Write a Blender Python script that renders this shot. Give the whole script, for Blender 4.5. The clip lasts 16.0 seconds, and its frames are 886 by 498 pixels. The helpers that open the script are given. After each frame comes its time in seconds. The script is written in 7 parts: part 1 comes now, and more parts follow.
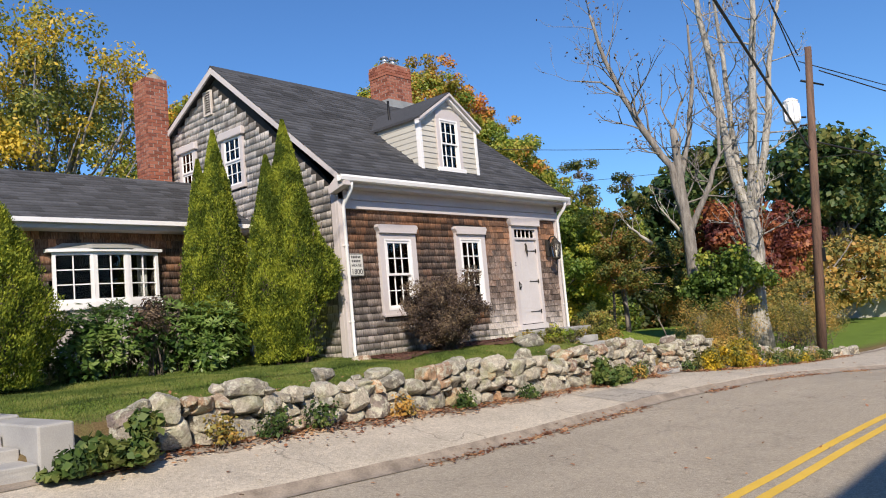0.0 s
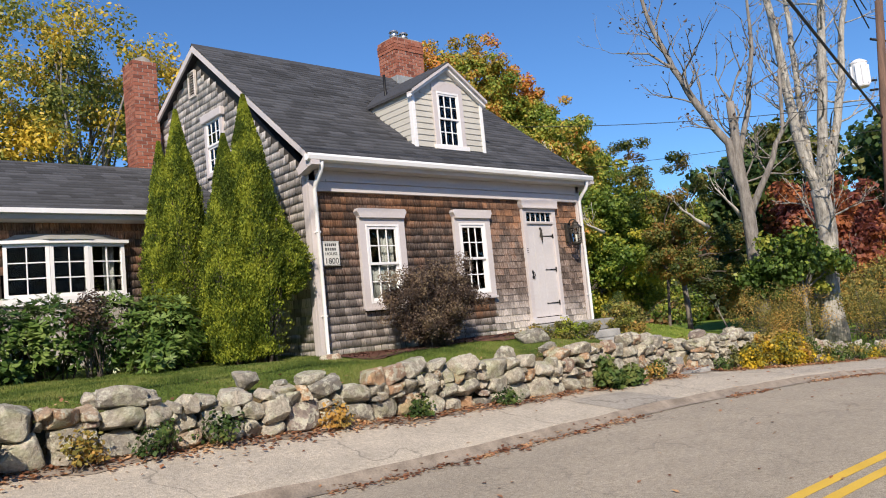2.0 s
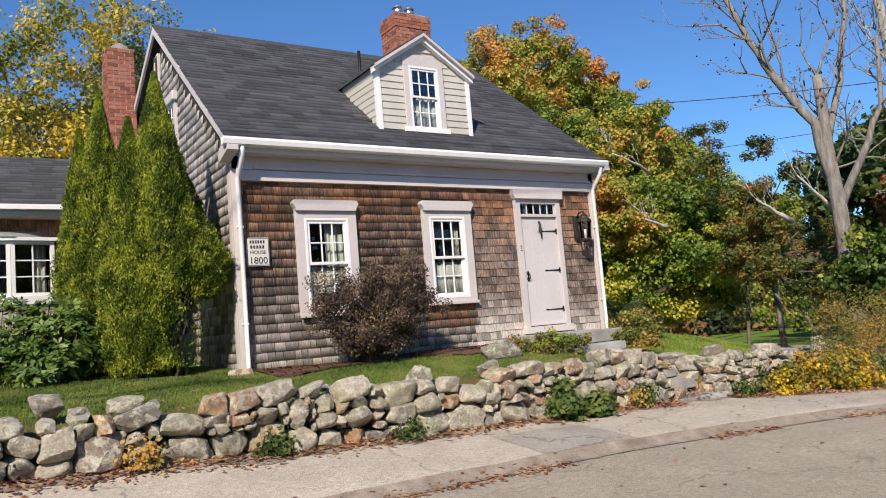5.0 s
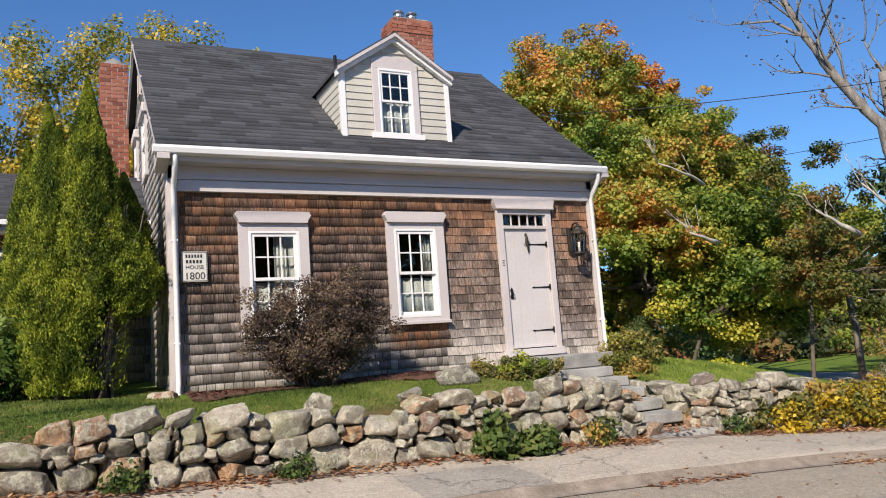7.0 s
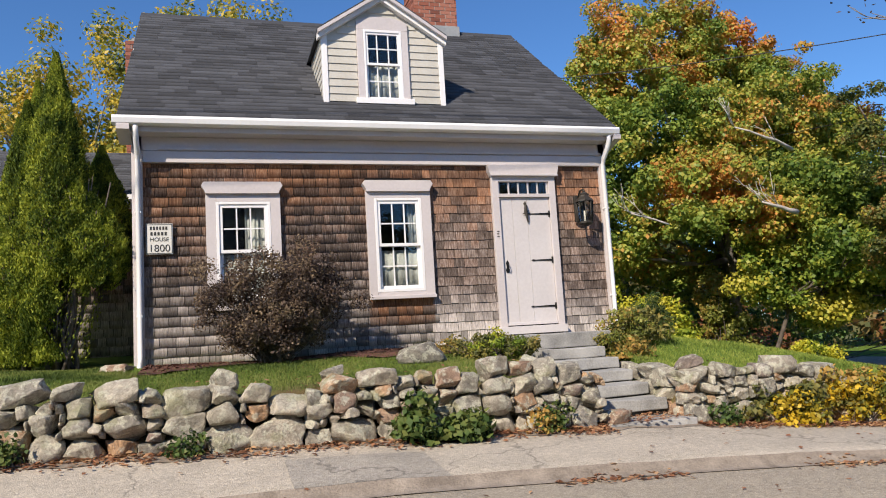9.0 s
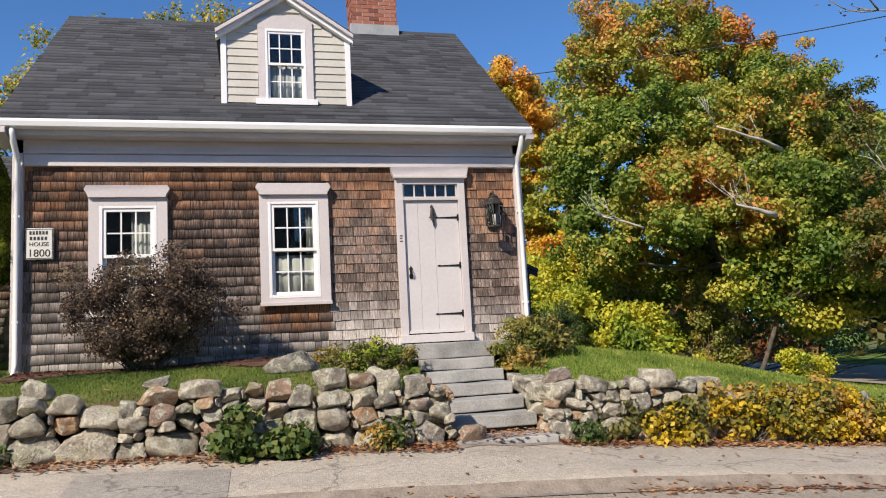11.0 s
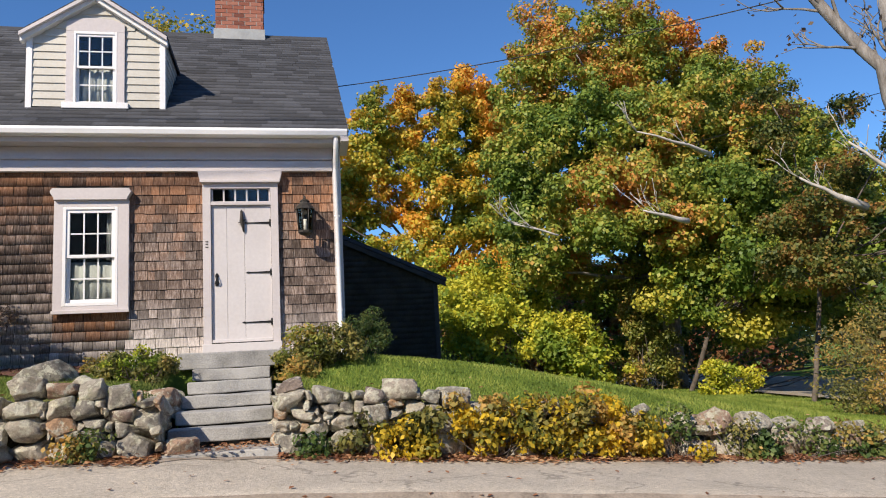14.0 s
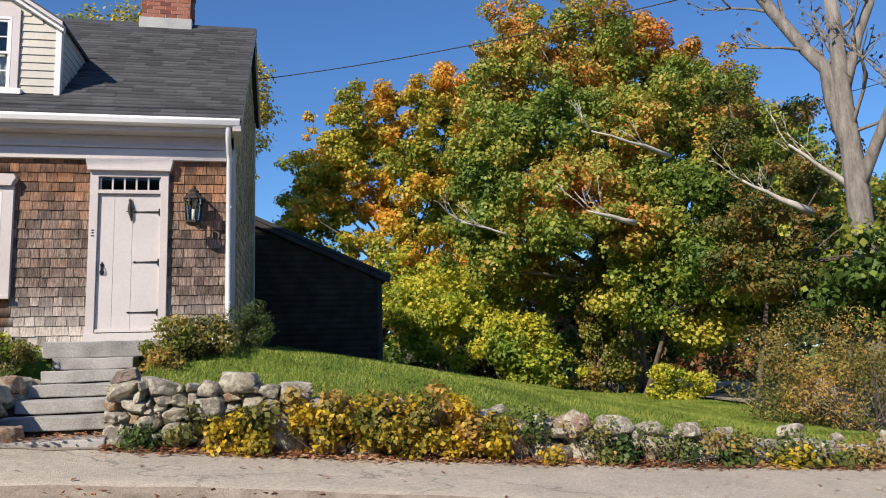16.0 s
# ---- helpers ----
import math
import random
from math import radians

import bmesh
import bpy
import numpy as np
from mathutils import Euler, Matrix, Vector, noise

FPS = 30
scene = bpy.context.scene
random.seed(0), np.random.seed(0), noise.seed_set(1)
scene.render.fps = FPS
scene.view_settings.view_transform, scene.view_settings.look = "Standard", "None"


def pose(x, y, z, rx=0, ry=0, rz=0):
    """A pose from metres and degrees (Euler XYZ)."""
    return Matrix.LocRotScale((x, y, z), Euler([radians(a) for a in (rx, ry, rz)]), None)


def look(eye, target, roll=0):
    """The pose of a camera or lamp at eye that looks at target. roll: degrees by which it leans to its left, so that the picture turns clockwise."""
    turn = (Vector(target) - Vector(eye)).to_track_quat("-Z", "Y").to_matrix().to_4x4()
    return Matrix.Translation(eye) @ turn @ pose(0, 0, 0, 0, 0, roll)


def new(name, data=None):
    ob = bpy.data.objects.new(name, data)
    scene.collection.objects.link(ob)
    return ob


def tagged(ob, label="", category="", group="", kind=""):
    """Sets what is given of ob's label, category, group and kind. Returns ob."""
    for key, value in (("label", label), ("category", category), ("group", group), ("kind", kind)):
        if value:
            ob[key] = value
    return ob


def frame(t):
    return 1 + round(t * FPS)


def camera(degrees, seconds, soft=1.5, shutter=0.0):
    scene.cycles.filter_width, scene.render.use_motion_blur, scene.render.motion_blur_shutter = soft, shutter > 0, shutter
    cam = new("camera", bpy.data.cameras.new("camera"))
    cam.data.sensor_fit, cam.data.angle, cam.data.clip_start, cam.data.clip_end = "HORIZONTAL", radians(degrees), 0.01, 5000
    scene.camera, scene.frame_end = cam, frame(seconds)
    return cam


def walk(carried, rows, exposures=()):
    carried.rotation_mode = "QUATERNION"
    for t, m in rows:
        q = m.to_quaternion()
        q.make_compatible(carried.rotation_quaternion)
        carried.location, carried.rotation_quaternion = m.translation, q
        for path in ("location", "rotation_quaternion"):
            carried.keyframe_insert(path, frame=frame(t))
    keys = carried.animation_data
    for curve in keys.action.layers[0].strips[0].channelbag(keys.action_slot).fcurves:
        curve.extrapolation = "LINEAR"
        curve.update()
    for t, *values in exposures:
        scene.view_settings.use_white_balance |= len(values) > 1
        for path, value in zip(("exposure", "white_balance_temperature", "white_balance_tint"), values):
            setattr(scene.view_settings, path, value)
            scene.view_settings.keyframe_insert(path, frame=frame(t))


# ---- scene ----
cam = camera(60.3, 16.0, 1.05)
PATH = [
    (0, (0.428, 0.13, 1.252), (1.909, 1.462, 1.431), -5.1),
    (0.5, (0.984, 0.137, 1.218), (2.442, 1.494, 1.396), -5.1),
    (1, (1.51, 0.118, 1.191), (2.933, 1.513, 1.364), -5.2),
    (1.5, (2.045, 0.108, 1.166), (3.425, 1.546, 1.338), -5.3),
    (2, (2.559, 0.073, 1.147), (3.892, 1.554, 1.323), -5.5),
    (2.5, (3.061, 0.045, 1.142), (4.348, 1.565, 1.324), -5.6),
    (3, (3.572, -0.018, 1.12), (4.81, 1.542, 1.303), -5.5),
    (3.2, (3.788, -0.029, 1.121), (5.008, 1.545, 1.304), -5.5),
    (5.3, (5.986, 0.047, 1.072), (7.049, 1.728, 1.282), -4.8),
    (5.5, (6.193, 0.047, 1.026), (7.242, 1.736, 1.25), -4.9),
    (6, (6.726, 0.013, 1.005), (7.73, 1.726, 1.249), -4.8),
    (6.5, (7.27, -0.012, 0.983), (8.218, 1.73, 1.245), -4.6),
    (7, (7.789, -0.022, 0.98), (8.663, 1.757, 1.248), -4.2),
    (7.5, (8.303, -0.054, 0.952), (9.092, 1.765, 1.218), -3.6),
    (8, (8.814, -0.073, 0.936), (9.518, 1.781, 1.19), -3.2),
    (8.5, (9.329, -0.08, 0.902), (9.964, 1.802, 1.139), -3.2),
    (8.7, (9.531, -0.077, 0.865), (10.142, 1.814, 1.098), -3.3),
    (10.8, (11.595, -0.22, 0.821), (12.071, 1.708, 1.059), -3.1),
    (11, (11.805, -0.22, 0.818), (12.28, 1.707, 1.061), -3.0),
    (11.5, (12.33, -0.253, 0.773), (12.808, 1.672, 1.024), -3.1),
    (12, (12.837, -0.271, 0.754), (13.322, 1.652, 1.009), -3.2),
    (12.5, (13.339, -0.309, 0.726), (13.82, 1.615, 0.981), -3.3),
    (13, (13.824, -0.349, 0.694), (14.293, 1.578, 0.949), -3.2),
    (13.5, (14.28, -0.424, 0.662), (14.726, 1.508, 0.923), -3.0),
    (14, (14.72, -0.478, 0.629), (15.135, 1.459, 0.907), -3.0),
    (14.5, (15.146, -0.534, 0.614), (15.517, 1.407, 0.917), -2.9),
    (15, (15.579, -0.572, 0.588), (15.916, 1.374, 0.902), -2.7),
    (15.5, (15.987, -0.613, 0.551), (16.317, 1.335, 0.864), -2.3),
    (16, (16.352, -0.609, 0.529), (16.737, 1.333, 0.807), -1.6),
]
walk(cam, [(t, look(eye, target, roll)) for t, eye, target, roll in PATH])

# ---- light ----
SUN_AZ, SUN_EL = radians(225), radians(37)      # the sun stands over the road, to the front left of the house
world = bpy.data.worlds.new("sky")
scene.world = world
world.use_nodes = True
wn = world.node_tree.nodes
sky = wn.new("ShaderNodeTexSky")
sky.sky_type, sky.sun_disc = "NISHITA", False
sky.sun_elevation, sky.sun_rotation = SUN_EL, SUN_AZ
sky.air_density, sky.dust_density, sky.ozone_density = 1.0, 0.05, 3.0
tint = wn.new("ShaderNodeMix")
tint.data_type, tint.blend_type = "RGBA", "MULTIPLY"
tint.inputs[0].default_value, tint.inputs[7].default_value = 1.0, (0.66, 1.0, 1.38, 1)
world.node_tree.links.new(sky.outputs[0], tint.inputs[6])
world.node_tree.links.new(tint.outputs[2], wn["Background"].inputs[0])
wn["Background"].inputs[1].default_value = 0.088
sun = new("sun", bpy.data.lights.new("sun", "SUN"))
sun.data.energy, sun.data.angle, sun.data.color = 5.0, radians(0.55), (1.0, 0.868, 0.715)
sun.matrix_world = look((0, 0, 30), (math.cos(SUN_EL) * 0.707, math.cos(SUN_EL) * 0.707, 30 - math.sin(SUN_EL)))
scene.view_settings.exposure = 0.27


# ---- materials ----
def nodes_of(name):
    m = bpy.data.materials.new(name)
    m.use_nodes = True
    return m, m.node_tree.nodes, m.node_tree.links, m.node_tree.nodes["Principled BSDF"]


def coords(n, l, scale=(1, 1, 1), kind="Object"):
    t, mp = n.new("ShaderNodeTexCoord"), n.new("ShaderNodeMapping")
    mp.inputs["Scale"].default_value = scale
    l.new(t.outputs[kind], mp.inputs[0])
    return mp.outputs[0]


def world_coords(n, l, scale=(1, 1, 1)):
    g, mp = n.new("ShaderNodeNewGeometry"), n.new("ShaderNodeMapping")
    mp.inputs["Scale"].default_value = scale
    l.new(g.outputs["Position"], mp.inputs[0])
    return mp.outputs[0]


def noise_of(n, l, vec, scale, detail=4, rough=0.55, distort=0.0):
    t = n.new("ShaderNodeTexNoise")
    t.inputs["Scale"].default_value, t.inputs["Detail"].default_value = scale, detail
    t.inputs["Roughness"].default_value, t.inputs["Distortion"].default_value = rough, distort
    l.new(vec, t.inputs["Vector"])
    return t.outputs["Fac"]


def ramp_of(n, l, fac, stops):
    r = n.new("ShaderNodeValToRGB")
    e = r.color_ramp.elements
    while len(e) < len(stops):
        e.new(0.5)
    for k, (p, c) in enumerate(stops):
        e[k].position = p
        e[k].color = (*c, 1) if len(c) == 3 else c
    l.new(fac, r.inputs[0])
    return r.outputs[0]


def mixed(n, l, fac, a, b, blend="MIX"):
    x = n.new("ShaderNodeMix")
    x.data_type, x.blend_type = "RGBA", blend
    for sock, v in ((x.inputs[0], fac), (x.inputs[6], a), (x.inputs[7], b)):
        if hasattr(v, "is_output"):
            l.new(v, sock)
        else:
            sock.default_value = v if isinstance(v, (int, float)) else (*v, 1)
    return x.outputs[2]


def math_of(n, l, op, a, b=0.5):
    x = n.new("ShaderNodeMath")
    x.operation = op
    for sock, v in ((x.inputs[0], a), (x.inputs[1], b)):
        if hasattr(v, "is_output"):
            l.new(v, sock)
        else:
            sock.default_value = v
    return x.outputs[0]


def bump_of(n, l, bsdf, height, strength=0.3, dist=0.01):
    b = n.new("ShaderNodeBump")
    b.inputs["Strength"].default_value, b.inputs["Distance"].default_value = strength, dist
    l.new(height, b.inputs["Height"])
    l.new(b.outputs[0], bsdf.inputs["Normal"])


def plain(name, a, b, rough=0.6, scale=3.0, fine=40.0, bump=0.15, metal=0.0, stretch=(1, 1, 1), spec=0.5):
    """Two tones mixed by coarse and fine noise, with a fine relief."""
    m, n, l, p = nodes_of(name)
    v = world_coords(n, l, stretch)
    c, f = noise_of(n, l, v, scale), noise_of(n, l, v, fine, 3)
    fac = math_of(n, l, "ADD", math_of(n, l, "MULTIPLY", c, 0.65), math_of(n, l, "MULTIPLY", f, 0.35))
    l.new(ramp_of(n, l, fac, ((0.35, a), (0.65, b))), p.inputs["Base Color"])
    p.inputs["Roughness"].default_value, p.inputs["Metallic"].default_value = rough, metal
    p.inputs["Specular IOR Level"].default_value = spec
    bump_of(n, l, p, f, bump, 0.01)
    return m


def random_of(n, island=True):
    if island:
        return n.new("ShaderNodeNewGeometry").outputs["Random Per Island"]
    return n.new("ShaderNodeObjectInfo").outputs["Random"]


def shingle_material(name, stops, island):
    """Weathered cedar: every shingle its own tone, streaked along the grain, browner under the eaves where rain never comes."""
    m, n, l, p = nodes_of(name)
    r = random_of(n, island)
    g = noise_of(n, l, world_coords(n, l, (34, 34, 2.4)), 2.2, 6, 0.72)
    s = noise_of(n, l, world_coords(n, l, (1, 1, 1.6)), 1.1, 4)
    z = n.new("ShaderNodeSeparateXYZ")
    l.new(n.new("ShaderNodeNewGeometry").outputs["Position"], z.inputs[0])
    grey = ramp_of(n, l, g, ((0.30, stops[0]), (0.5, stops[1]), (0.70, stops[2])))
    brown = ramp_of(n, l, g, ((0.28, (0.085, 0.042, 0.026)), (0.5, (0.24, 0.118, 0.064)), (0.72, (0.44, 0.275, 0.175))))
    age = math_of(n, l, "ADD", math_of(n, l, "MULTIPLY", z.outputs[2], 0.42), math_of(n, l, "MULTIPLY", s, 0.9))
    age = math_of(n, l, "ADD", age, math_of(n, l, "MULTIPLY", r, 0.34))
    # sound red-brown wood under the sill of the second window
    under = [math_of(n, l, "LESS_THAN", math_of(n, l, "ABSOLUTE", math_of(n, l, "SUBTRACT", z.outputs[k], c)), h) for k, c, h in ((0, 12.30, 0.46), (2, 1.24, 0.19))]
    age = math_of(n, l, "ADD", age, math_of(n, l, "MULTIPLY", math_of(n, l, "MULTIPLY", under[0], under[1]), 0.75))
    w = n.new("ShaderNodeMapRange")
    w.inputs["From Min"].default_value, w.inputs["From Max"].default_value = (1.50, 2.02)
    l.new(age, w.inputs["Value"])
    bleach = n.new("ShaderNodeMapRange")
    bleach.inputs["From Min"].default_value, bleach.inputs["From Max"].default_value = 2.30, 1.45
    bleach.inputs["To Max"].default_value = 0.95
    slope = math_of(n, l, "MULTIPLY", math_of(n, l, "SUBTRACT", z.outputs[0], 9.0), 0.07)
    l.new(math_of(n, l, "ADD", math_of(n, l, "ADD", z.outputs[2], slope), math_of(n, l, "MULTIPLY", s, 0.7)), bleach.inputs["Value"])
    col = mixed(n, l, bleach.outputs[0], grey, ramp_of(n, l, g, ((0.28, (0.18, 0.155, 0.145)), (0.5, (0.48, 0.435, 0.405)), (0.72, (0.72, 0.675, 0.63)))))
    col = mixed(n, l, w.outputs[0], col, brown)
    tone = math_of(n, l, "ADD", 0.52, math_of(n, l, "MULTIPLY", r, 0.9))
    col = mixed(n, l, 1.0, col, tone, "MULTIPLY")
    l.new(col, p.inputs["Base Color"])
    p.inputs["Roughness"].default_value = 0.85
    p.inputs["Specular IOR Level"].default_value = 0.25
    bump_of(n, l, p, g, 0.5, 0.006)
    return m


GREYS = ((0.036, 0.025, 0.020), (0.165, 0.120, 0.098), (0.46, 0.39, 0.34))
M_SHINGLE = shingle_material("cedar shingle", GREYS, False)
M_SHINGLE_FIELD = shingle_material("cedar shingle field", GREYS, True)


def gable_material():
    m, n, l, p = nodes_of("weathered gable shingle")
    r = random_of(n)
    g = noise_of(n, l, world_coords(n, l, (26, 26, 1.6)), 2.2, 5, 0.6)
    col = ramp_of(n, l, g, ((0.25, (0.16, 0.14, 0.125)), (0.45, (0.50, 0.455, 0.415)), (0.72, (0.78, 0.735, 0.69))))
    col = mixed(n, l, 1.0, col, math_of(n, l, "ADD", 0.5, math_of(n, l, "MULTIPLY", r, 0.85)), "MULTIPLY")
    l.new(col, p.inputs["Base Color"])
    p.inputs["Roughness"].default_value = 0.85
    bump_of(n, l, p, g, 0.5, 0.006)
    return m


M_GABLE = gable_material()


def roof_material():
    m, n, l, p = nodes_of("asphalt roof shingle")
    r = random_of(n)
    v = world_coords(n, l)
    grit, blot = noise_of(n, l, v, 160, 2), noise_of(n, l, v, 0.9, 4)
    col = ramp_of(n, l, grit, ((0.3, (0.030, 0.032, 0.037)), (0.7, (0.082, 0.086, 0.097))))
    col = mixed(n, l, 1.0, col, math_of(n, l, "ADD", 0.62, math_of(n, l, "MULTIPLY", r, 0.75)), "MULTIPLY")
    col = mixed(n, l, 1.0, col, math_of(n, l, "ADD", 0.75, math_of(n, l, "MULTIPLY", blot, 0.5)), "MULTIPLY")
    l.new(col, p.inputs["Base Color"])
    p.inputs["Roughness"].default_value = 0.9
    bump_of(n, l, p, grit, 0.4, 0.004)
    return m


M_ROOF = roof_material()
M_TRIM = plain("painted trim", (0.52, 0.48, 0.475), (0.62, 0.575, 0.565), 0.5, 1.3, 30, 0.05)
M_WHITE = plain("white vinyl", (0.78, 0.775, 0.77), (0.85, 0.845, 0.84), 0.35, 1.3, 30, 0.03)
M_DOOR = plain("worn white door paint", (0.54, 0.51, 0.505), (0.64, 0.61, 0.60), 0.5, 0.9, 25, 0.08)
M_CLAP = plain("cream clapboard paint", (0.47, 0.45, 0.39), (0.56, 0.54, 0.475), 0.55, 1.5, 30, 0.06)
M_GUTTER = plain("white aluminium", (0.78, 0.78, 0.78), (0.86, 0.86, 0.86), 0.35, 2, 30, 0.02)
M_IRON = plain("black wrought iron", (0.012, 0.012, 0.013), (0.03, 0.03, 0.03), 0.5, 8, 90, 0.3, 0.6)
M_BRONZE = plain("aged bronze", (0.02, 0.018, 0.015), (0.06, 0.052, 0.042), 0.6, 8, 60, 0.2, 0.3)
M_STEEL = plain("galvanised steel", (0.48, 0.49, 0.50), (0.62, 0.63, 0.64), 0.35, 6, 60, 0.05, 0.9)
M_LEAD = plain("weathered lead", (0.30, 0.31, 0.30), (0.42, 0.42, 0.40), 0.55, 4, 40, 0.1, 0.3)
# the gloom of unlit rooms is put into this near-black colour
M_DARK = plain("unlit interior dark", (0.012, 0.012, 0.014), (0.025, 0.024, 0.026), 0.9, 2, 20, 0.0)
M_CURTAIN = plain("white lace curtain", (0.40, 0.41, 0.405), (0.56, 0.57, 0.56), 0.9, 5, 60, 0.1, 0, (8, 8, 0.3))
M_GRANITE = plain("pale cut granite", (0.26, 0.255, 0.245), (0.42, 0.41, 0.39), 0.75, 1.4, 90, 0.3)
M_CONCRETE = plain("weathered concrete", (0.17, 0.16, 0.145), (0.42, 0.40, 0.365), 0.9, 2.6, 40, 0.6)
M_STEP = plain("worn step slab", (0.19, 0.19, 0.182), (0.44, 0.435, 0.415), 0.9, 2.2, 60, 0.6)
# near-black: the shadow in the gaps between step slabs, as a colour
M_GAPSHADE = plain("step gap shade", (0.03, 0.028, 0.025), (0.07, 0.063, 0.055), 0.95, 6, 50, 0.5)
M_SIGN = plain("cream sign board", (0.62, 0.61, 0.56), (0.70, 0.69, 0.64), 0.5, 4, 50, 0.03)
M_INK = plain("black sign paint", (0.02, 0.02, 0.02), (0.035, 0.035, 0.035), 0.5, 4, 50, 0.0)
M_MULCH = plain("red bark mulch", (0.06, 0.025, 0.018), (0.17, 0.075, 0.05), 0.95, 9, 70, 0.9)
M_DIRT = plain("brown kerb dirt", (0.17, 0.14, 0.11), (0.36, 0.305, 0.245), 0.95, 5, 50, 0.8)
# the rear wing's deep shade is put into this near-black colour
M_SHADEWALL = plain("shade-dark shingle", (0.035, 0.03, 0.028), (0.075, 0.065, 0.06), 0.9, 3, 40, 0.3)
M_YELLOW = plain("yellow road paint", (0.62, 0.40, 0.04), (0.74, 0.49, 0.06), 0.6, 2.5, 60, 0.15)


def glass_material():
    m, n, l, p = nodes_of("window glass")
    out = n["Material Output"]
    gl, tr, mx, fr = n.new("ShaderNodeBsdfGlossy"), n.new("ShaderNodeBsdfTransparent"), n.new("ShaderNodeMixShader"), n.new("ShaderNodeFresnel")
    gl.inputs["Roughness"].default_value = 0.02
    tr.inputs["Color"].default_value = (0.86, 0.89, 0.88, 1)
    fr.inputs["IOR"].default_value = 1.55
    l.new(fr.outputs[0], mx.inputs[0]), l.new(tr.outputs[0], mx.inputs[1]), l.new(gl.outputs[0], mx.inputs[2])
    l.new(mx.outputs[0], out.inputs["Surface"])
    return m


M_GLASS = glass_material()


def brick_material(a, b, c):
    m, n, l, p = nodes_of("red brick")
    r = random_of(n)
    v = world_coords(n, l)
    f = noise_of(n, l, v, 45, 3)
    col = ramp_of(n, l, r, ((0.0, a), (0.5, b), (1.0, c)))
    col = mixed(n, l, 1.0, col, math_of(n, l, "ADD", 0.6, math_of(n, l, "MULTIPLY", f, 0.8)), "MULTIPLY")
    l.new(col, p.inputs["Base Color"])
    p.inputs["Roughness"].default_value = 0.9
    bump_of(n, l, p, f, 0.5, 0.006)
    return m


M_BRICK = brick_material((0.17, 0.055, 0.035), (0.30, 0.10, 0.06), (0.36, 0.15, 0.10))
M_MORTAR = plain("lime mortar", (0.28, 0.24, 0.21), (0.40, 0.35, 0.31), 0.95, 3, 60, 0.4)


def stone_material():
    m, n, l, p = nodes_of("lichened fieldstone")
    r = random_of(n, False)
    v = coords(n, l)
    w = world_coords(n, l)
    g, lich, fine = noise_of(n, l, w, 6.5, 8, 0.7, 0.9), noise_of(n, l, w, 11, 6, 0.65), noise_of(n, l, w, 48, 4, 0.7)
    tone = ramp_of(n, l, r, ((0.0, (0.20, 0.185, 0.16)), (0.22, (0.42, 0.38, 0.30)), (0.42, (0.27, 0.25, 0.215)), (0.60, (0.50, 0.45, 0.36)), (0.76, (0.35, 0.31, 0.25)), (0.86, (0.44, 0.27, 0.15)), (0.93, (0.30, 0.215, 0.17)), (1.0, (0.22, 0.205, 0.185))))
    col = mixed(n, l, 1.0, tone, math_of(n, l, "ADD", -0.25, math_of(n, l, "MULTIPLY", g, 2.4)), "MULTIPLY")
    spots = n.new("ShaderNodeMapRange")
    spots.inputs["From Min"].default_value, spots.inputs["From Max"].default_value = 0.50, 0.58
    l.new(lich, spots.inputs["Value"])
    col = mixed(n, l, math_of(n, l, "MULTIPLY", spots.outputs[0], 0.7), col, (0.60, 0.59, 0.47))
    moss = n.new("ShaderNodeMapRange")
    moss.inputs["From Min"].default_value, moss.inputs["From Max"].default_value = 0.55, 0.66
    l.new(noise_of(n, l, w, 3.1, 5, 0.6), moss.inputs["Value"])
    col = mixed(n, l, math_of(n, l, "MULTIPLY", moss.outputs[0], 0.55), col, (0.30, 0.31, 0.17))
    col = mixed(n, l, 1.0, col, math_of(n, l, "ADD", 0.30, math_of(n, l, "MULTIPLY", fine, 1.4)), "MULTIPLY")
    l.new(col, p.inputs["Base Color"])
    p.inputs["Roughness"].default_value = 0.95
    hh = math_of(n, l, "ADD", math_of(n, l, "MULTIPLY", g, 1.0), math_of(n, l, "MULTIPLY", fine, 0.35))
    bump_of(n, l, p, hh, 1.0, 0.05)
    return m


M_STONE = stone_material()


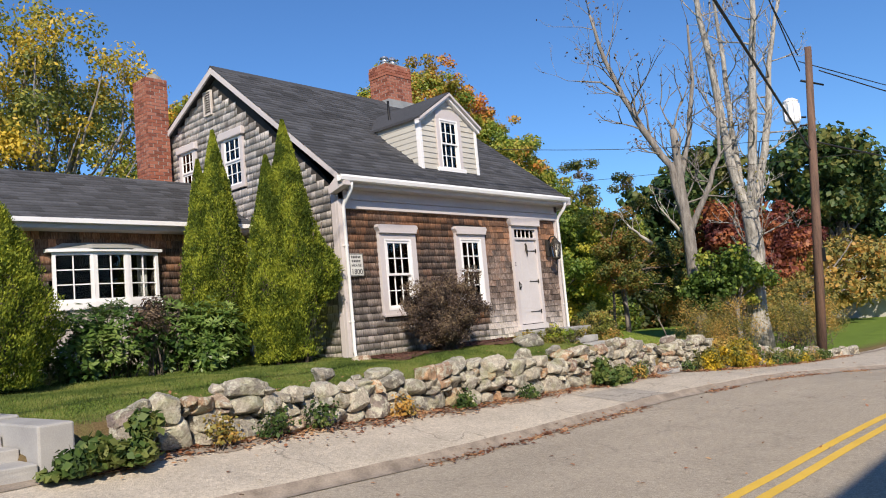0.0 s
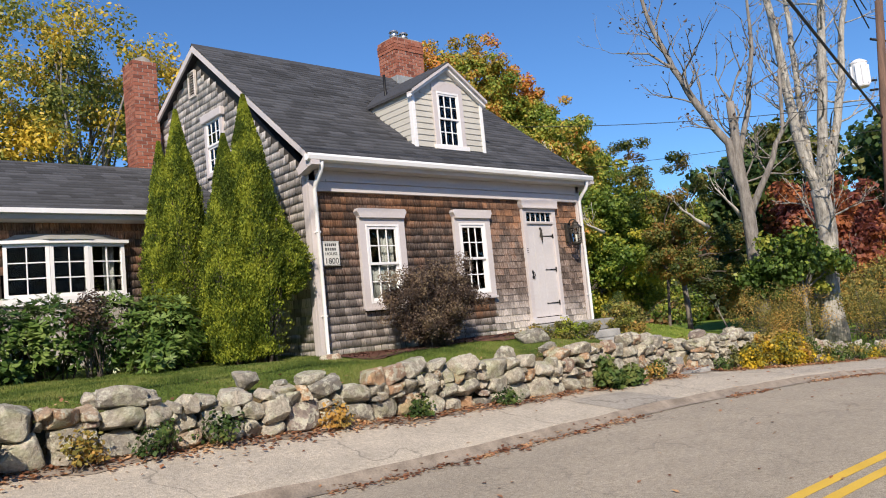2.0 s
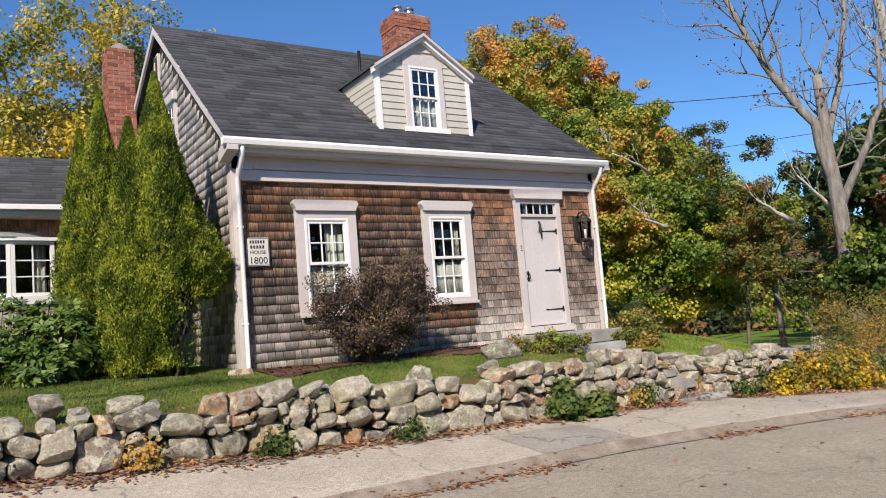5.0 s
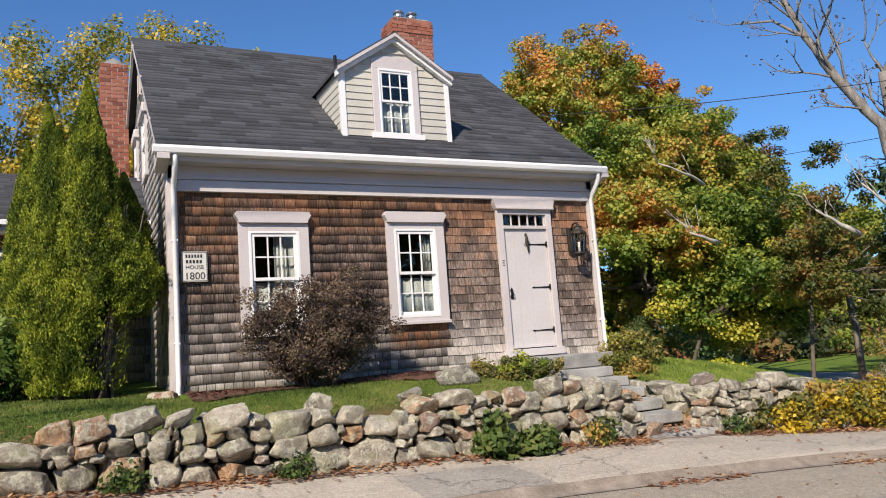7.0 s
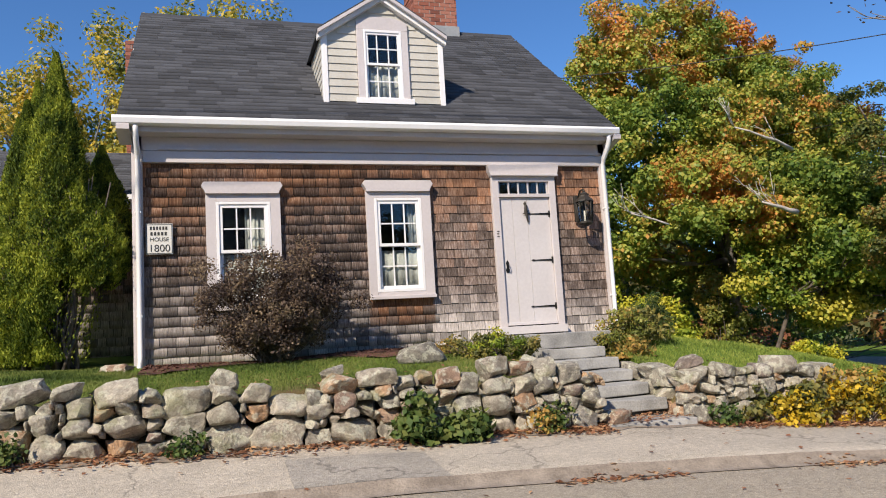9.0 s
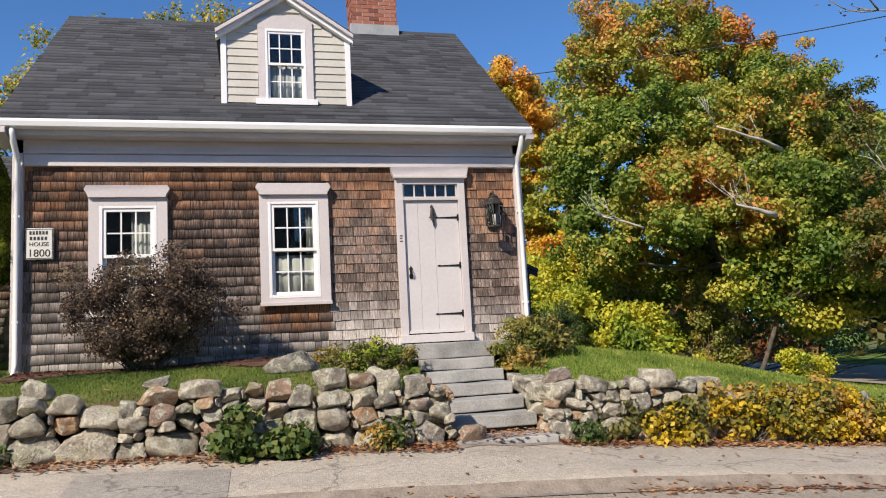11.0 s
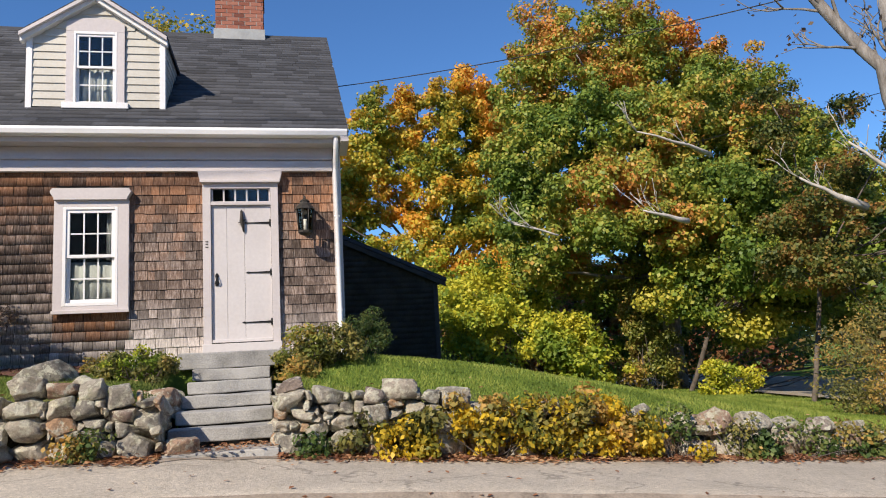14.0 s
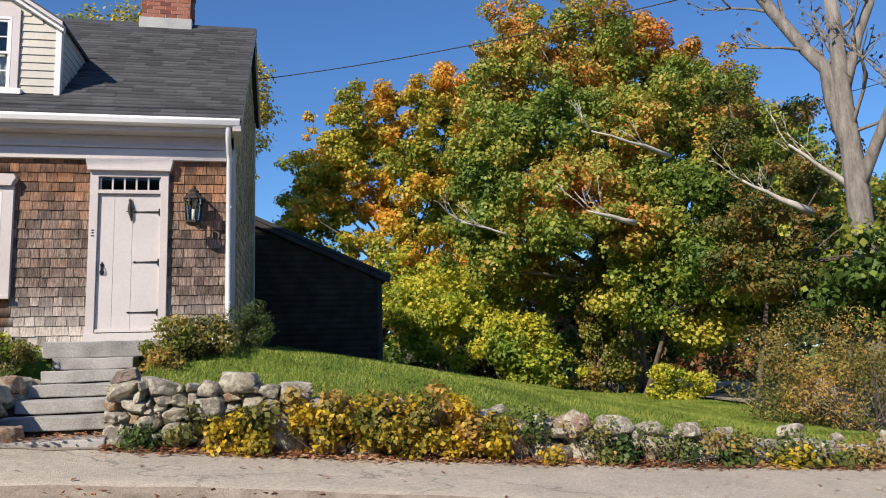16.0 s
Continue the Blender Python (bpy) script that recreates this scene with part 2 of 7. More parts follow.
def asphalt_material(name, a, b, crack, patchy):
    m, n, l, p = nodes_of(name)
    v = world_coords(n, l)
    grit, blot, big = noise_of(n, l, v, 90, 2, 0.7), noise_of(n, l, v, 2.4, 5), noise_of(n, l, world_coords(n, l, (0.25, 1, 1)), 1.0, 4)
    col = ramp_of(n, l, grit, ((0.28, a), (0.72, b)))
    col = mixed(n, l, 1.0, col, math_of(n, l, "ADD", 1 - patchy * 0.5, math_of(n, l, "MULTIPLY", blot, patchy)), "MULTIPLY")
    col = mixed(n, l, 1.0, col, math_of(n, l, "ADD", 0.82, math_of(n, l, "MULTIPLY", big, 0.36)), "MULTIPLY")
    mid = noise_of(n, l, v, 22, 4, 0.7)
    col = mixed(n, l, 1.0, col, math_of(n, l, "ADD", 0.45, math_of(n, l, "MULTIPLY", mid, 1.1)), "MULTIPLY")
    cr = n.new("ShaderNodeTexVoronoi")
    cr.feature = "DISTANCE_TO_EDGE"
    cr.inputs["Scale"].default_value = 0.32
    wv = n.new("ShaderNodeVectorMath")
    nz = n.new("ShaderNodeTexNoise")
    nz.inputs["Scale"].default_value, nz.inputs["Detail"].default_value = 1.7, 5
    l.new(v, nz.inputs["Vector"])
    wv.operation = "ADD"
    sc = n.new("ShaderNodeVectorMath")
    sc.operation = "SCALE"
    sc.inputs["Scale"].default_value = 0.9
    l.new(nz.outputs["Color"], sc.inputs[0]), l.new(v, wv.inputs[0]), l.new(sc.outputs[0], wv.inputs[1])
    l.new(wv.outputs[0], cr.inputs["Vector"])
    line = n.new("ShaderNodeMapRange")
    line.inputs["From Min"].default_value, line.inputs["From Max"].default_value = 0.0015, 0.005
    line.inputs["To Min"].default_value, line.inputs["To Max"].default_value = crack, 0.0
    l.new(cr.outputs["Distance"], line.inputs["Value"])
    col = mixed(n, l, line.outputs[0], col, (0.05, 0.045, 0.04))
    l.new(col, p.inputs["Base Color"])
    p.inputs["Roughness"].default_value = 0.85
    bump_of(n, l, p, math_of(n, l, "ADD", grit, mid), 0.7, 0.012)
    return m


M_ROAD = asphalt_material("worn road asphalt", (0.20, 0.172, 0.132), (0.51, 0.445, 0.345), 0.28, 0.35)
M_WALK = asphalt_material("footpath asphalt", (0.30, 0.265, 0.21), (0.64, 0.568, 0.462), 0.42, 0.5)


M_PATCH = asphalt_material("mended asphalt", (0.23, 0.207, 0.172), (0.50, 0.455, 0.385), 0.5, 0.45)


def soil_material():
    """Lawn: mown grass, straw-brown where it thins towards the stone wall."""
    m, n, l, p = nodes_of("mown lawn")
    v = world_coords(n, l)
    f, b, s = noise_of(n, l, v, 70, 3, 0.7), noise_of(n, l, v, 1.4, 5), noise_of(n, l, v, 4.5, 4)
    col = ramp_of(n, l, f, ((0.3, (0.08, 0.135, 0.022)), (0.7, (0.21, 0.30, 0.055))))
    dry = n.new("ShaderNodeMapRange")
    sep = n.new("ShaderNodeSeparateXYZ")
    l.new(n.new("ShaderNodeNewGeometry").outputs["Position"], sep.inputs[0])
    dry.inputs["From Min"].default_value, dry.inputs["From Max"].default_value = 8.3, 7.3
    l.new(math_of(n, l, "ADD", sep.outputs[1], math_of(n, l, "MULTIPLY", s, 1.0)), dry.inputs["Value"])
    dry.inputs["From Min"].default_value, dry.inputs["From Max"].default_value = 8.75, 7.85
    col = mixed(n, l, dry.outputs[0], col, ramp_of(n, l, f, ((0.3, (0.10, 0.07, 0.035)), (0.7, (0.24, 0.18, 0.09)))))
    col = mixed(n, l, 1.0, col, math_of(n, l, "ADD", 0.7, math_of(n, l, "MULTIPLY", b, 0.6)), "MULTIPLY")
    l.new(col, p.inputs["Base Color"])
    p.inputs["Roughness"].default_value = 1.0
    p.inputs["Specular IOR Level"].default_value = 0.1
    bump_of(n, l, p, f, 0.8, 0.03)
    return m


M_LAWN = soil_material()


def leaf_material(name, stops, scale=0.5, top=None, shine=0.45, jitter=0.35):
    """Leaves that vary one by one and in drifts; top = (z from, z to, colour) turns the upper crown."""
    m, n, l, p = nodes_of(name)
    r = random_of(n)
    d = noise_of(n, l, world_coords(n, l), scale, 3)
    fac = math_of(n, l, "ADD", math_of(n, l, "MULTIPLY", r, jitter), math_of(n, l, "MULTIPLY", math_of(n, l, "SUBTRACT", d, 0.5), 2.7))
    fac = math_of(n, l, "ADD", fac, 0.5 - jitter * 0.5)
    col = ramp_of(n, l, fac, stops)
    if top:
        z = n.new("ShaderNodeSeparateXYZ")
        l.new(n.new("ShaderNodeNewGeometry").outputs["Position"], z.inputs[0])
        w = n.new("ShaderNodeMapRange")
        w.inputs["From Min"].default_value, w.inputs["From Max"].default_value = top[0], top[1]
        up = z.outputs[2]
        if len(top) > 3:      # one side of the crown turns first
            up = math_of(n, l, "ADD", up, math_of(n, l, "MULTIPLY", math_of(n, l, "SUBTRACT", z.outputs[0], top[3]), top[4]))
        l.new(math_of(n, l, "ADD", up, math_of(n, l, "MULTIPLY", math_of(n, l, "SUBTRACT", d, 0.5), 9.0)), w.inputs["Value"])
        col = mixed(n, l, math_of(n, l, "MULTIPLY", w.outputs[0], math_of(n, l, "ADD", 0.35, math_of(n, l, "MULTIPLY", r, 0.65))), col, top[2])
    l.new(col, p.inputs["Base Color"])
    p.inputs["Roughness"].default_value = shine
    p.inputs["Specular IOR Level"].default_value = 0.35
    tl, mx = n.new("ShaderNodeBsdfTranslucent"), n.new("ShaderNodeMixShader")
    mx.inputs[0].default_value = 0.34
    l.new(col, tl.inputs["Color"])
    l.new(p.outputs[0], mx.inputs[1]), l.new(tl.outputs[0], mx.inputs[2])
    l.new(mx.outputs[0], n["Material Output"].inputs["Surface"])
    return m


L_ARB = leaf_material("arborvitae sprays", ((0.15, (0.062, 0.098, 0.010)), (0.5, (0.195, 0.255, 0.026)), (0.9, (0.42, 0.46, 0.052))), 3.4, None, 0.7, 0.8)
L_RHODO = leaf_material("rhododendron leaf", ((0.2, (0.040, 0.085, 0.018)), (0.6, (0.115, 0.195, 0.042)), (0.95, (0.27, 0.36, 0.10))), 1.5, None, 0.30)
L_RUSSET = leaf_material("russet twiggy leaf", ((0.15, (0.062, 0.044, 0.036)), (0.5, (0.155, 0.108, 0.082)), (0.9, (0.27, 0.20, 0.125))), 3.0, None, 0.65, 0.8)
L_MAPLE = leaf_material("turning maple leaf", ((0.08, (0.095, 0.16, 0.026)), (0.45, (0.245, 0.325, 0.05)), (0.74, (0.42, 0.41, 0.07)), (0.92, (0.58, 0.41, 0.08)), (1.0, (0.64, 0.30, 0.075))), 0.33, (10.9, 14.4, (0.76, 0.25, 0.06), 27.5, 0.5), 0.5, 0.6)
L_GOLD = leaf_material("golden maple leaf", ((0.12, (0.18, 0.25, 0.038)), (0.36, (0.38, 0.39, 0.05)), (0.60, (0.66, 0.49, 0.055)), (0.90, (0.78, 0.38, 0.055))), 0.35, (10.0, 16.0, (0.78, 0.38, 0.06)), 0.5, 0.5)
L_YELLOW = leaf_material("yellow ash leaf", ((0.1, (0.12, 0.16, 0.04)), (0.4, (0.30, 0.31, 0.06)), (0.65, (0.62, 0.44, 0.06)), (0.95, (0.72, 0.53, 0.07))), 0.45, None, 0.5, 0.5)
L_GREEN = leaf_material("green understorey leaf", ((0.15, (0.063, 0.115, 0.023)), (0.5, (0.161, 0.253, 0.041)), (0.85, (0.380, 0.380, 0.063))), 0.6, None, 0.5, 0.6)
L_LIME = leaf_material("lime shrub leaf", ((0.12, (0.17, 0.25, 0.03)), (0.45, (0.40, 0.46, 0.05)), (0.8, (0.66, 0.60, 0.06))), 0.9, None, 0.5, 0.5)
L_LIMEBROWN = leaf_material("lime and russet shrub leaf", ((0.15, (0.12, 0.15, 0.03)), (0.5, (0.29, 0.31, 0.06)), (0.85, (0.46, 0.30, 0.08))), 1.1, None, 0.5, 0.5)
L_UNDER = leaf_material("green and gold understorey leaf", ((0.12, (0.095, 0.165, 0.025)), (0.5, (0.26, 0.34, 0.05)), (0.85, (0.56, 0.50, 0.07))), 0.6, None, 0.5, 0.6)
L_THICKET = leaf_material("mixed autumn thicket leaf", ((0.12, (0.050, 0.080, 0.020)), (0.45, (0.135, 0.165, 0.035)), (0.70, (0.26, 0.21, 0.05)), (0.92, (0.36, 0.18, 0.05))), 0.7, None, 0.55, 0.6)
L_BITTER = leaf_material("yellow vine leaf", ((0.15, (0.138, 0.161, 0.029)), (0.45, (0.414, 0.322, 0.034)), (0.8, (0.713, 0.494, 0.034))), 1.6, None, 0.5, 0.6)
L_RED = leaf_material("wine-red leaf", ((0.15, (0.098, 0.028, 0.025)), (0.5, (0.224, 0.070, 0.049)), (0.85, (0.420, 0.154, 0.056))), 0.5, None, 0.5, 0.5)
L_BROWN = leaf_material("dry brown-green leaf", ((0.15, (0.12, 0.135, 0.04)), (0.5, (0.31, 0.27, 0.07)), (0.85, (0.56, 0.33, 0.085))), 0.8, None, 0.55, 0.5)
L_FAR = leaf_material("distant autumn wood", ((0.15, (0.054, 0.078, 0.036)), (0.45, (0.120, 0.132, 0.048)), (0.7, (0.264, 0.180, 0.060)), (0.92, (0.312, 0.120, 0.060))), 0.14, None, 0.6, 0.4)
L_PINE = leaf_material("dark oak leaf", ((0.15, (0.029, 0.064, 0.023)), (0.5, (0.072, 0.129, 0.032)), (0.85, (0.193, 0.193, 0.048))), 0.5, None, 0.55, 0.5)
L_FERN = leaf_material("nettle-green weed leaf", ((0.15, (0.035, 0.070, 0.016)), (0.5, (0.085, 0.145, 0.032)), (0.9, (0.19, 0.22, 0.06))), 2.5, None, 0.6, 0.6)
L_DEAD = leaf_material("fallen leaf", ((0.1, (0.18, 0.08, 0.045)), (0.5, (0.40, 0.19, 0.10)), (0.9, (0.60, 0.38, 0.21))), 2.0, None, 0.7, 0.9)
L_SHORT = leaf_material("short dull grass blade", ((0.15, (0.075, 0.115, 0.022)), (0.5, (0.14, 0.19, 0.038)), (0.9, (0.25, 0.27, 0.075))), 1.3, None, 0.7, 0.5)
L_GRASS = leaf_material("grass blade", ((0.15, (0.13, 0.19, 0.03)), (0.5, (0.23, 0.31, 0.05)), (0.9, (0.37, 0.41, 0.09))), 1.3, None, 0.7, 0.5)
M_BARK = plain("grey bark", (0.12, 0.105, 0.09), (0.30, 0.275, 0.245), 0.95, 6, 30, 0.8, 0, (2, 2, 0.4))
M_PALEBARK = plain("pale flaking bark", (0.13, 0.12, 0.105), (0.50, 0.475, 0.42), 0.9, 5, 26, 0.7, 0, (2, 2, 0.5))
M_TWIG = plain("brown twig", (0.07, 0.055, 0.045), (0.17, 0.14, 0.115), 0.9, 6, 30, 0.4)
M_BONE = plain("bleached dead wood", (0.42, 0.385, 0.34), (0.64, 0.60, 0.54), 0.85, 5, 26, 0.4)
M_POLE = plain("creosoted pole wood", (0.055, 0.035, 0.025), (0.19, 0.11, 0.075), 0.85, 3, 30, 0.5, 0, (3, 3, 0.25))
M_WIRE = plain("black cable", (0.012, 0.012, 0.012), (0.02, 0.02, 0.02), 0.6, 3, 30, 0.0)

# ---- building blocks ----
rng = np.random.default_rng(7)


def mesh_object(name, verts, faces, material, parent=None):
    me = bpy.data.meshes.new(name)
    me.from_pydata([tuple(map(float, v)) for v in verts], [], faces)
    me.materials.append(material)
    ob = new(name, me)
    if parent:
        ob.parent = parent
    return ob


def quads_object(name, verts, material, parent=None, tri=False):
    """Many loose quads (or triangles): verts in rows of four (or three) corners, built straight from arrays."""
    k = 3 if tri else 4
    verts = np.asarray(verts, dtype=np.float32).reshape(-1, 3)
    n = len(verts) // k
    me = bpy.data.meshes.new(name)
    me.vertices.add(n * k), me.loops.add(n * k), me.polygons.add(n)
    me.vertices.foreach_set("co", verts.ravel())
    me.loops.foreach_set("vertex_index", np.arange(n * k, dtype=np.int32))
    me.polygons.foreach_set("loop_start", np.arange(0, n * k, k, dtype=np.int32))
    me.polygons.foreach_set("loop_total", np.full(n, k, dtype=np.int32))
    me.update(calc_edges=True)
    me.materials.append(material)
    ob = new(name, me)
    if parent:
        ob.parent = parent
    return ob


def bm_box(bm, x0, x1, y0, y1, z0, z1, m=None):
    c = [(x0, y0, z0), (x1, y0, z0), (x1, y1, z0), (x0, y1, z0), (x0, y0, z1), (x1, y0, z1), (x1, y1, z1), (x0, y1, z1)]
    v = [bm.verts.new(m @ Vector(p) if m else p) for p in c]
    for f in ((0, 3, 2, 1), (4, 5, 6, 7), (0, 1, 5, 4), (1, 2, 6, 5), (2, 3, 7, 6), (3, 0, 4, 7)):
        bm.faces.new([v[i] for i in f])
    return v


def bm_prism(bm, pts, axis, a, b):
    """A polygon pts (in the plane across axis) pushed from a to b along it."""
    def at(p, w):
        return {"x": (w, p[0], p[1]), "y": (p[0], w, p[1]), "z": (p[0], p[1], w)}[axis]
    lo, hi = [bm.verts.new(at(p, a)) for p in pts], [bm.verts.new(at(p, b)) for p in pts]
    bm.faces.new(lo), bm.faces.new(hi[::-1])
    k = len(pts)
    for i in range(k):
        bm.faces.new((lo[(i + 1) % k], lo[i], hi[i], hi[(i + 1) % k]))


def part(name, bm, material, parent=None, label="", bevel=0.0, smooth=False):
    bmesh.ops.recalc_face_normals(bm, faces=bm.faces[:])
    me = bpy.data.meshes.new(name)
    bm.to_mesh(me)
    bm.free()
    me.materials.append(material)
    ob = new(name, me)
    if smooth:
        me.polygons.foreach_set("use_smooth", [True] * len(me.polygons))
    if bevel:
        b = ob.modifiers.new("bevel", "BEVEL")
        b.width, b.segments, b.limit_method = bevel, 2, "ANGLE"
    if parent:
        ob.parent = parent
    if label:
        tagged(ob, label)
    return ob


def box_part(name, x0, x1, y0, y1, z0, z1, material, parent=None, label="", bevel=0.004):
    bm = bmesh.new()
    bm_box(bm, x0, x1, y0, y1, z0, z1)
    return part(name, bm, material, parent, label, bevel)


def prism_part(name, pts, axis, a, b, material, parent=None, label="", bevel=0.0):
    bm = bmesh.new()
    bm_prism(bm, pts, axis, a, b)
    return part(name, bm, material, parent, label, bevel)


def tube_rows(path, radii, sides=6):
    """Verts and quad faces of a tapered tube along path."""
    path = [Vector(p) for p in path]
    verts, faces = [], []
    up = Vector((0.3, 0.2, 1)).normalized()
    for i, p in enumerate(path):
        d = (path[min(i + 1, len(path) - 1)] - path[max(i - 1, 0)]).normalized()
        a = d.cross(up)
        if a.length < 0.1:
            a = d.cross(Vector((1, 0, 0)))
        a.normalize()
        b = d.cross(a)
        for k in range(sides):
            w = 2 * math.pi * k / sides
            verts.append(p + (a * math.cos(w) + b * math.sin(w)) * radii[i])
    for i in range(len(path) - 1):
        for k in range(sides):
            faces.append((i * sides + k, i * sides + (k + 1) % sides, (i + 1) * sides + (k + 1) % sides, (i + 1) * sides + k))
    faces.append(tuple(range(sides))[::-1])
    faces.append(tuple((len(path) - 1) * sides + k for k in range(sides)))
    return verts, faces


def tubes_object(name, tubes, material, parent=None, sides=6, smooth=True, label=""):
    V, F = [], []
    for path, radii in tubes:
        v, f = tube_rows(path, radii, sides)
        o = len(V)
        V += v
        F += [tuple(i + o for i in q) for q in f]
    ob = mesh_object(name, V, F, material, parent)
    if smooth:
        ob.data.polygons.foreach_set("use_smooth", [True] * len(ob.data.polygons))
    if label:
        tagged(ob, label)
    return ob


def thing(name, label, category, at=(0, 0, 0), group="", kind=""):
    e = new(name)
    e.location = at
    return tagged(e, label, category, group, kind)


# ---- the lie of the land ----
KX = [-30, 0, 3, 4, 6, 7.6, 9, 11.2, 13.3, 15, 16, 17.7, 20.1, 24, 30, 60]


def wall_base(x):
    return np.interp(x, KX, [0.5, 0.32, 0.25, 0.24, 0.17, 0.08, 0.0, -0.08, -0.14, -0.24, -0.34, -0.48, -0.66, -0.9, -1.2, -2.0])


def wall_top(x):
    return np.interp(x, KX, [0.9, 0.66, 0.62, 0.66, 0.57, 0.54, 0.50, 0.49, 0.42, 0.33, 0.22, 0.0, -0.36, -0.70, -1.05, -1.85])


def kerb_top(x):
    return np.interp(x, KX, [0.3, 0.10, -0.02, -0.05, -0.14, -0.18, -0.19, -0.205, -0.27, -0.335, -0.40, -0.53, -0.72, -0.98, -1.3, -2.1])


def kerb_y(x):
    """The kerb's line: the road bends away from the house down the hill."""
    return 5.68 - 0.006 * np.clip(np.asarray(x, float) - 7, 0, 25) ** 2


def road_z(x, y):
    return kerb_top(x) - 0.07 - 0.055 * np.clip(kerb_y(x) - y, 0, 6.5)


def lawn_z(x, y):
    """Height of the lawn and of the land behind."""
    a = wall_top(x) - 0.07
    b = np.interp(x, [-30, 3, 8.8, 9.2, 12, 15.6, 17, 18.5, 20, 23, 26, 32, 45, 80], [1.0, 0.78, 0.70, 0.67, 0.70, 0.70, 0.53, 0.25, -0.07, -0.60, -0.92, -1.15, -1.25, -1.5])
    c = np.interp(x, [-30, 5, 16, 20, 24, 30, 45, 80], [1.5, 1.3, 0.85, 0.14, -0.60, -1.0, -1.2, -1.6])
    w1, w2 = np.clip((y - 7.3) / 2.4, 0, 1), np.clip((y - 10) / 9.0, 0, 1)
    w1 = w1 * w1 * (3 - 2 * w1)
    return a * (1 - w1) + b * w1 + (c - b) * w2


# ---- ground, road, pavement ----
def sheet(name, xs, ys, height, material, label, category):
    xs, ys = np.asarray(xs, float), np.asarray(ys, float)
    X, Y = np.meshgrid(xs, ys)
    Z = height(X, Y)
    V = np.stack([X, Y, Z], -1).reshape(-1, 3)
    nx = len(xs)
    F = [(j * nx + i, j * nx + i + 1, (j + 1) * nx + i + 1, (j + 1) * nx + i) for j in range(len(ys) - 1) for i in range(nx - 1)]
    ob = mesh_object(name, V, F, material)
    ob.data.polygons.foreach_set("use_smooth", [True] * len(F))
    return tagged(ob, label, category, kind="structure")


def walk_z(x, y):
    k = kerb_y(x)
    f = np.clip((y - k - 0.1) / (7.05 - k), 0, 1.1)
    w = 0.006 * np.sin(x * 5.3) * np.sin(x * 1.7 + 1)
    s = np.clip((y - k + 0.02) / 0.15, 0, 1)
    return (road_z(x, k) - 0.03) * (1 - s) + (kerb_top(x) * (1 - f) + (wall_base(x) + 0.015) * f + w) * s


def ground_z(x, y):
    wob = 0.012 * np.sin(x * 3.1 + y * 2.3) + 0.01 * np.sin(x * 1.3 - y * 4.1)
    back = lawn_z(x, y) + wob
    front = np.where(y < kerb_y(x), road_z(x, y), walk_z(x, np.maximum(y, kerb_y(x) + 0.05))) - 0.14
    gap = ((x > 13.45) & (x < 14.75) & (y < 9.05)) | ((x > 0.8) & (x < 2.9) & (y < 8.9))
    return np.where((y < 7.25) | gap, front, back)


GX = np.concatenate([np.linspace(-1500, -60, 14), np.linspace(-50, -4, 16), np.arange(-3, 30.01, 0.22), np.linspace(32, 80, 20), np.linspace(100, 1500, 14)])
GY = np.concatenate([np.linspace(-1500, -60, 14), np.linspace(-40, 4, 16), np.arange(4.5, 14, 0.22), np.linspace(14.5, 60, 36), np.linspace(75, 1500, 16)])
ground = sheet("ground", GX, GY, ground_z, M_LAWN, "sloping mown lawn of green grass with dry edges", "lawn")


def ribbon(name, xs, offsets, height, material, label, category):
    """A strip that follows the kerb: offsets across it, from the kerb's line."""
    V = []
    for x in xs:
        k = float(kerb_y(x))
        for o in offsets(x, k):
            V.append((x, k + o, float(height(x, k + o))))
    n = len(offsets(0, 5.6))
    F = [(i * n + j, (i + 1) * n + j, (i + 1) * n + j + 1, i * n + j + 1) for i in range(len(xs) - 1) for j in range(n - 1)]
    ob = mesh_object(name, V, F, material)
    ob.data.polygons.foreach_set("use_smooth", [True] * len(F))
    return tagged(ob, label, category, kind="structure")


RX = np.concatenate([np.linspace(-60, -4, 16), np.arange(-3, 34, 0.5), np.linspace(35, 90, 20)])
road = ribbon("road", RX, lambda x, k: np.linspace(-14, -0.005, 30), road_z, M_ROAD, "worn grey asphalt road with fine cracks", "road")
WX = np.concatenate([np.linspace(-60, -4, 16), np.arange(-3, 40, 0.12), np.linspace(41, 90, 20)])
pavement = ribbon("pavement", WX, lambda x, k: [-0.02, 0.03, 0.08, 0.14] + [0.14 + (7.4 - k - 0.14) * q / 6 for q in range(1, 7)], walk_z, M_WALK, "cracked grey asphalt footpath with a low worn kerb", "pavement")

def ragged(x):
    return 0.05 * math.sin(x * 3.7) + 0.04 * math.sin(x * 9.1 + 1) + 0.03 * math.sin(x * 1.3)


KXS = np.arange(-3, 34, 0.12)
ribbon("kerb_dirt", KXS, lambda x, k: (-0.06, -0.02, 0.03, 0.08, 0.14), lambda x, y: max(float(walk_z(x, y)), float(road_z(x, y)) if y < kerb_y(x) else -9) + 0.008, M_DIRT, "brown dirt packed along the worn kerb edge", "kerb")
ribbon("wall_dirt", KXS, lambda x, k: (6.86 - k + ragged(x), 7.0 - k, 7.2 - k), lambda x, y: float(walk_z(x, y)) + 0.006, M_DIRT, "strip of leaf mould between footpath and wall", "soil")
PATCH_X = np.arange(10.36, 11.62, 0.1)
ribbon("pavement_patch", PATCH_X, lambda x, k: [k_ * 0.14 + 0.16 for k_ in range(7)], lambda x, y: float(walk_z(x, y)) + 0.004, M_PATCH, "darker mended strip of asphalt in the footpath", "pavement")
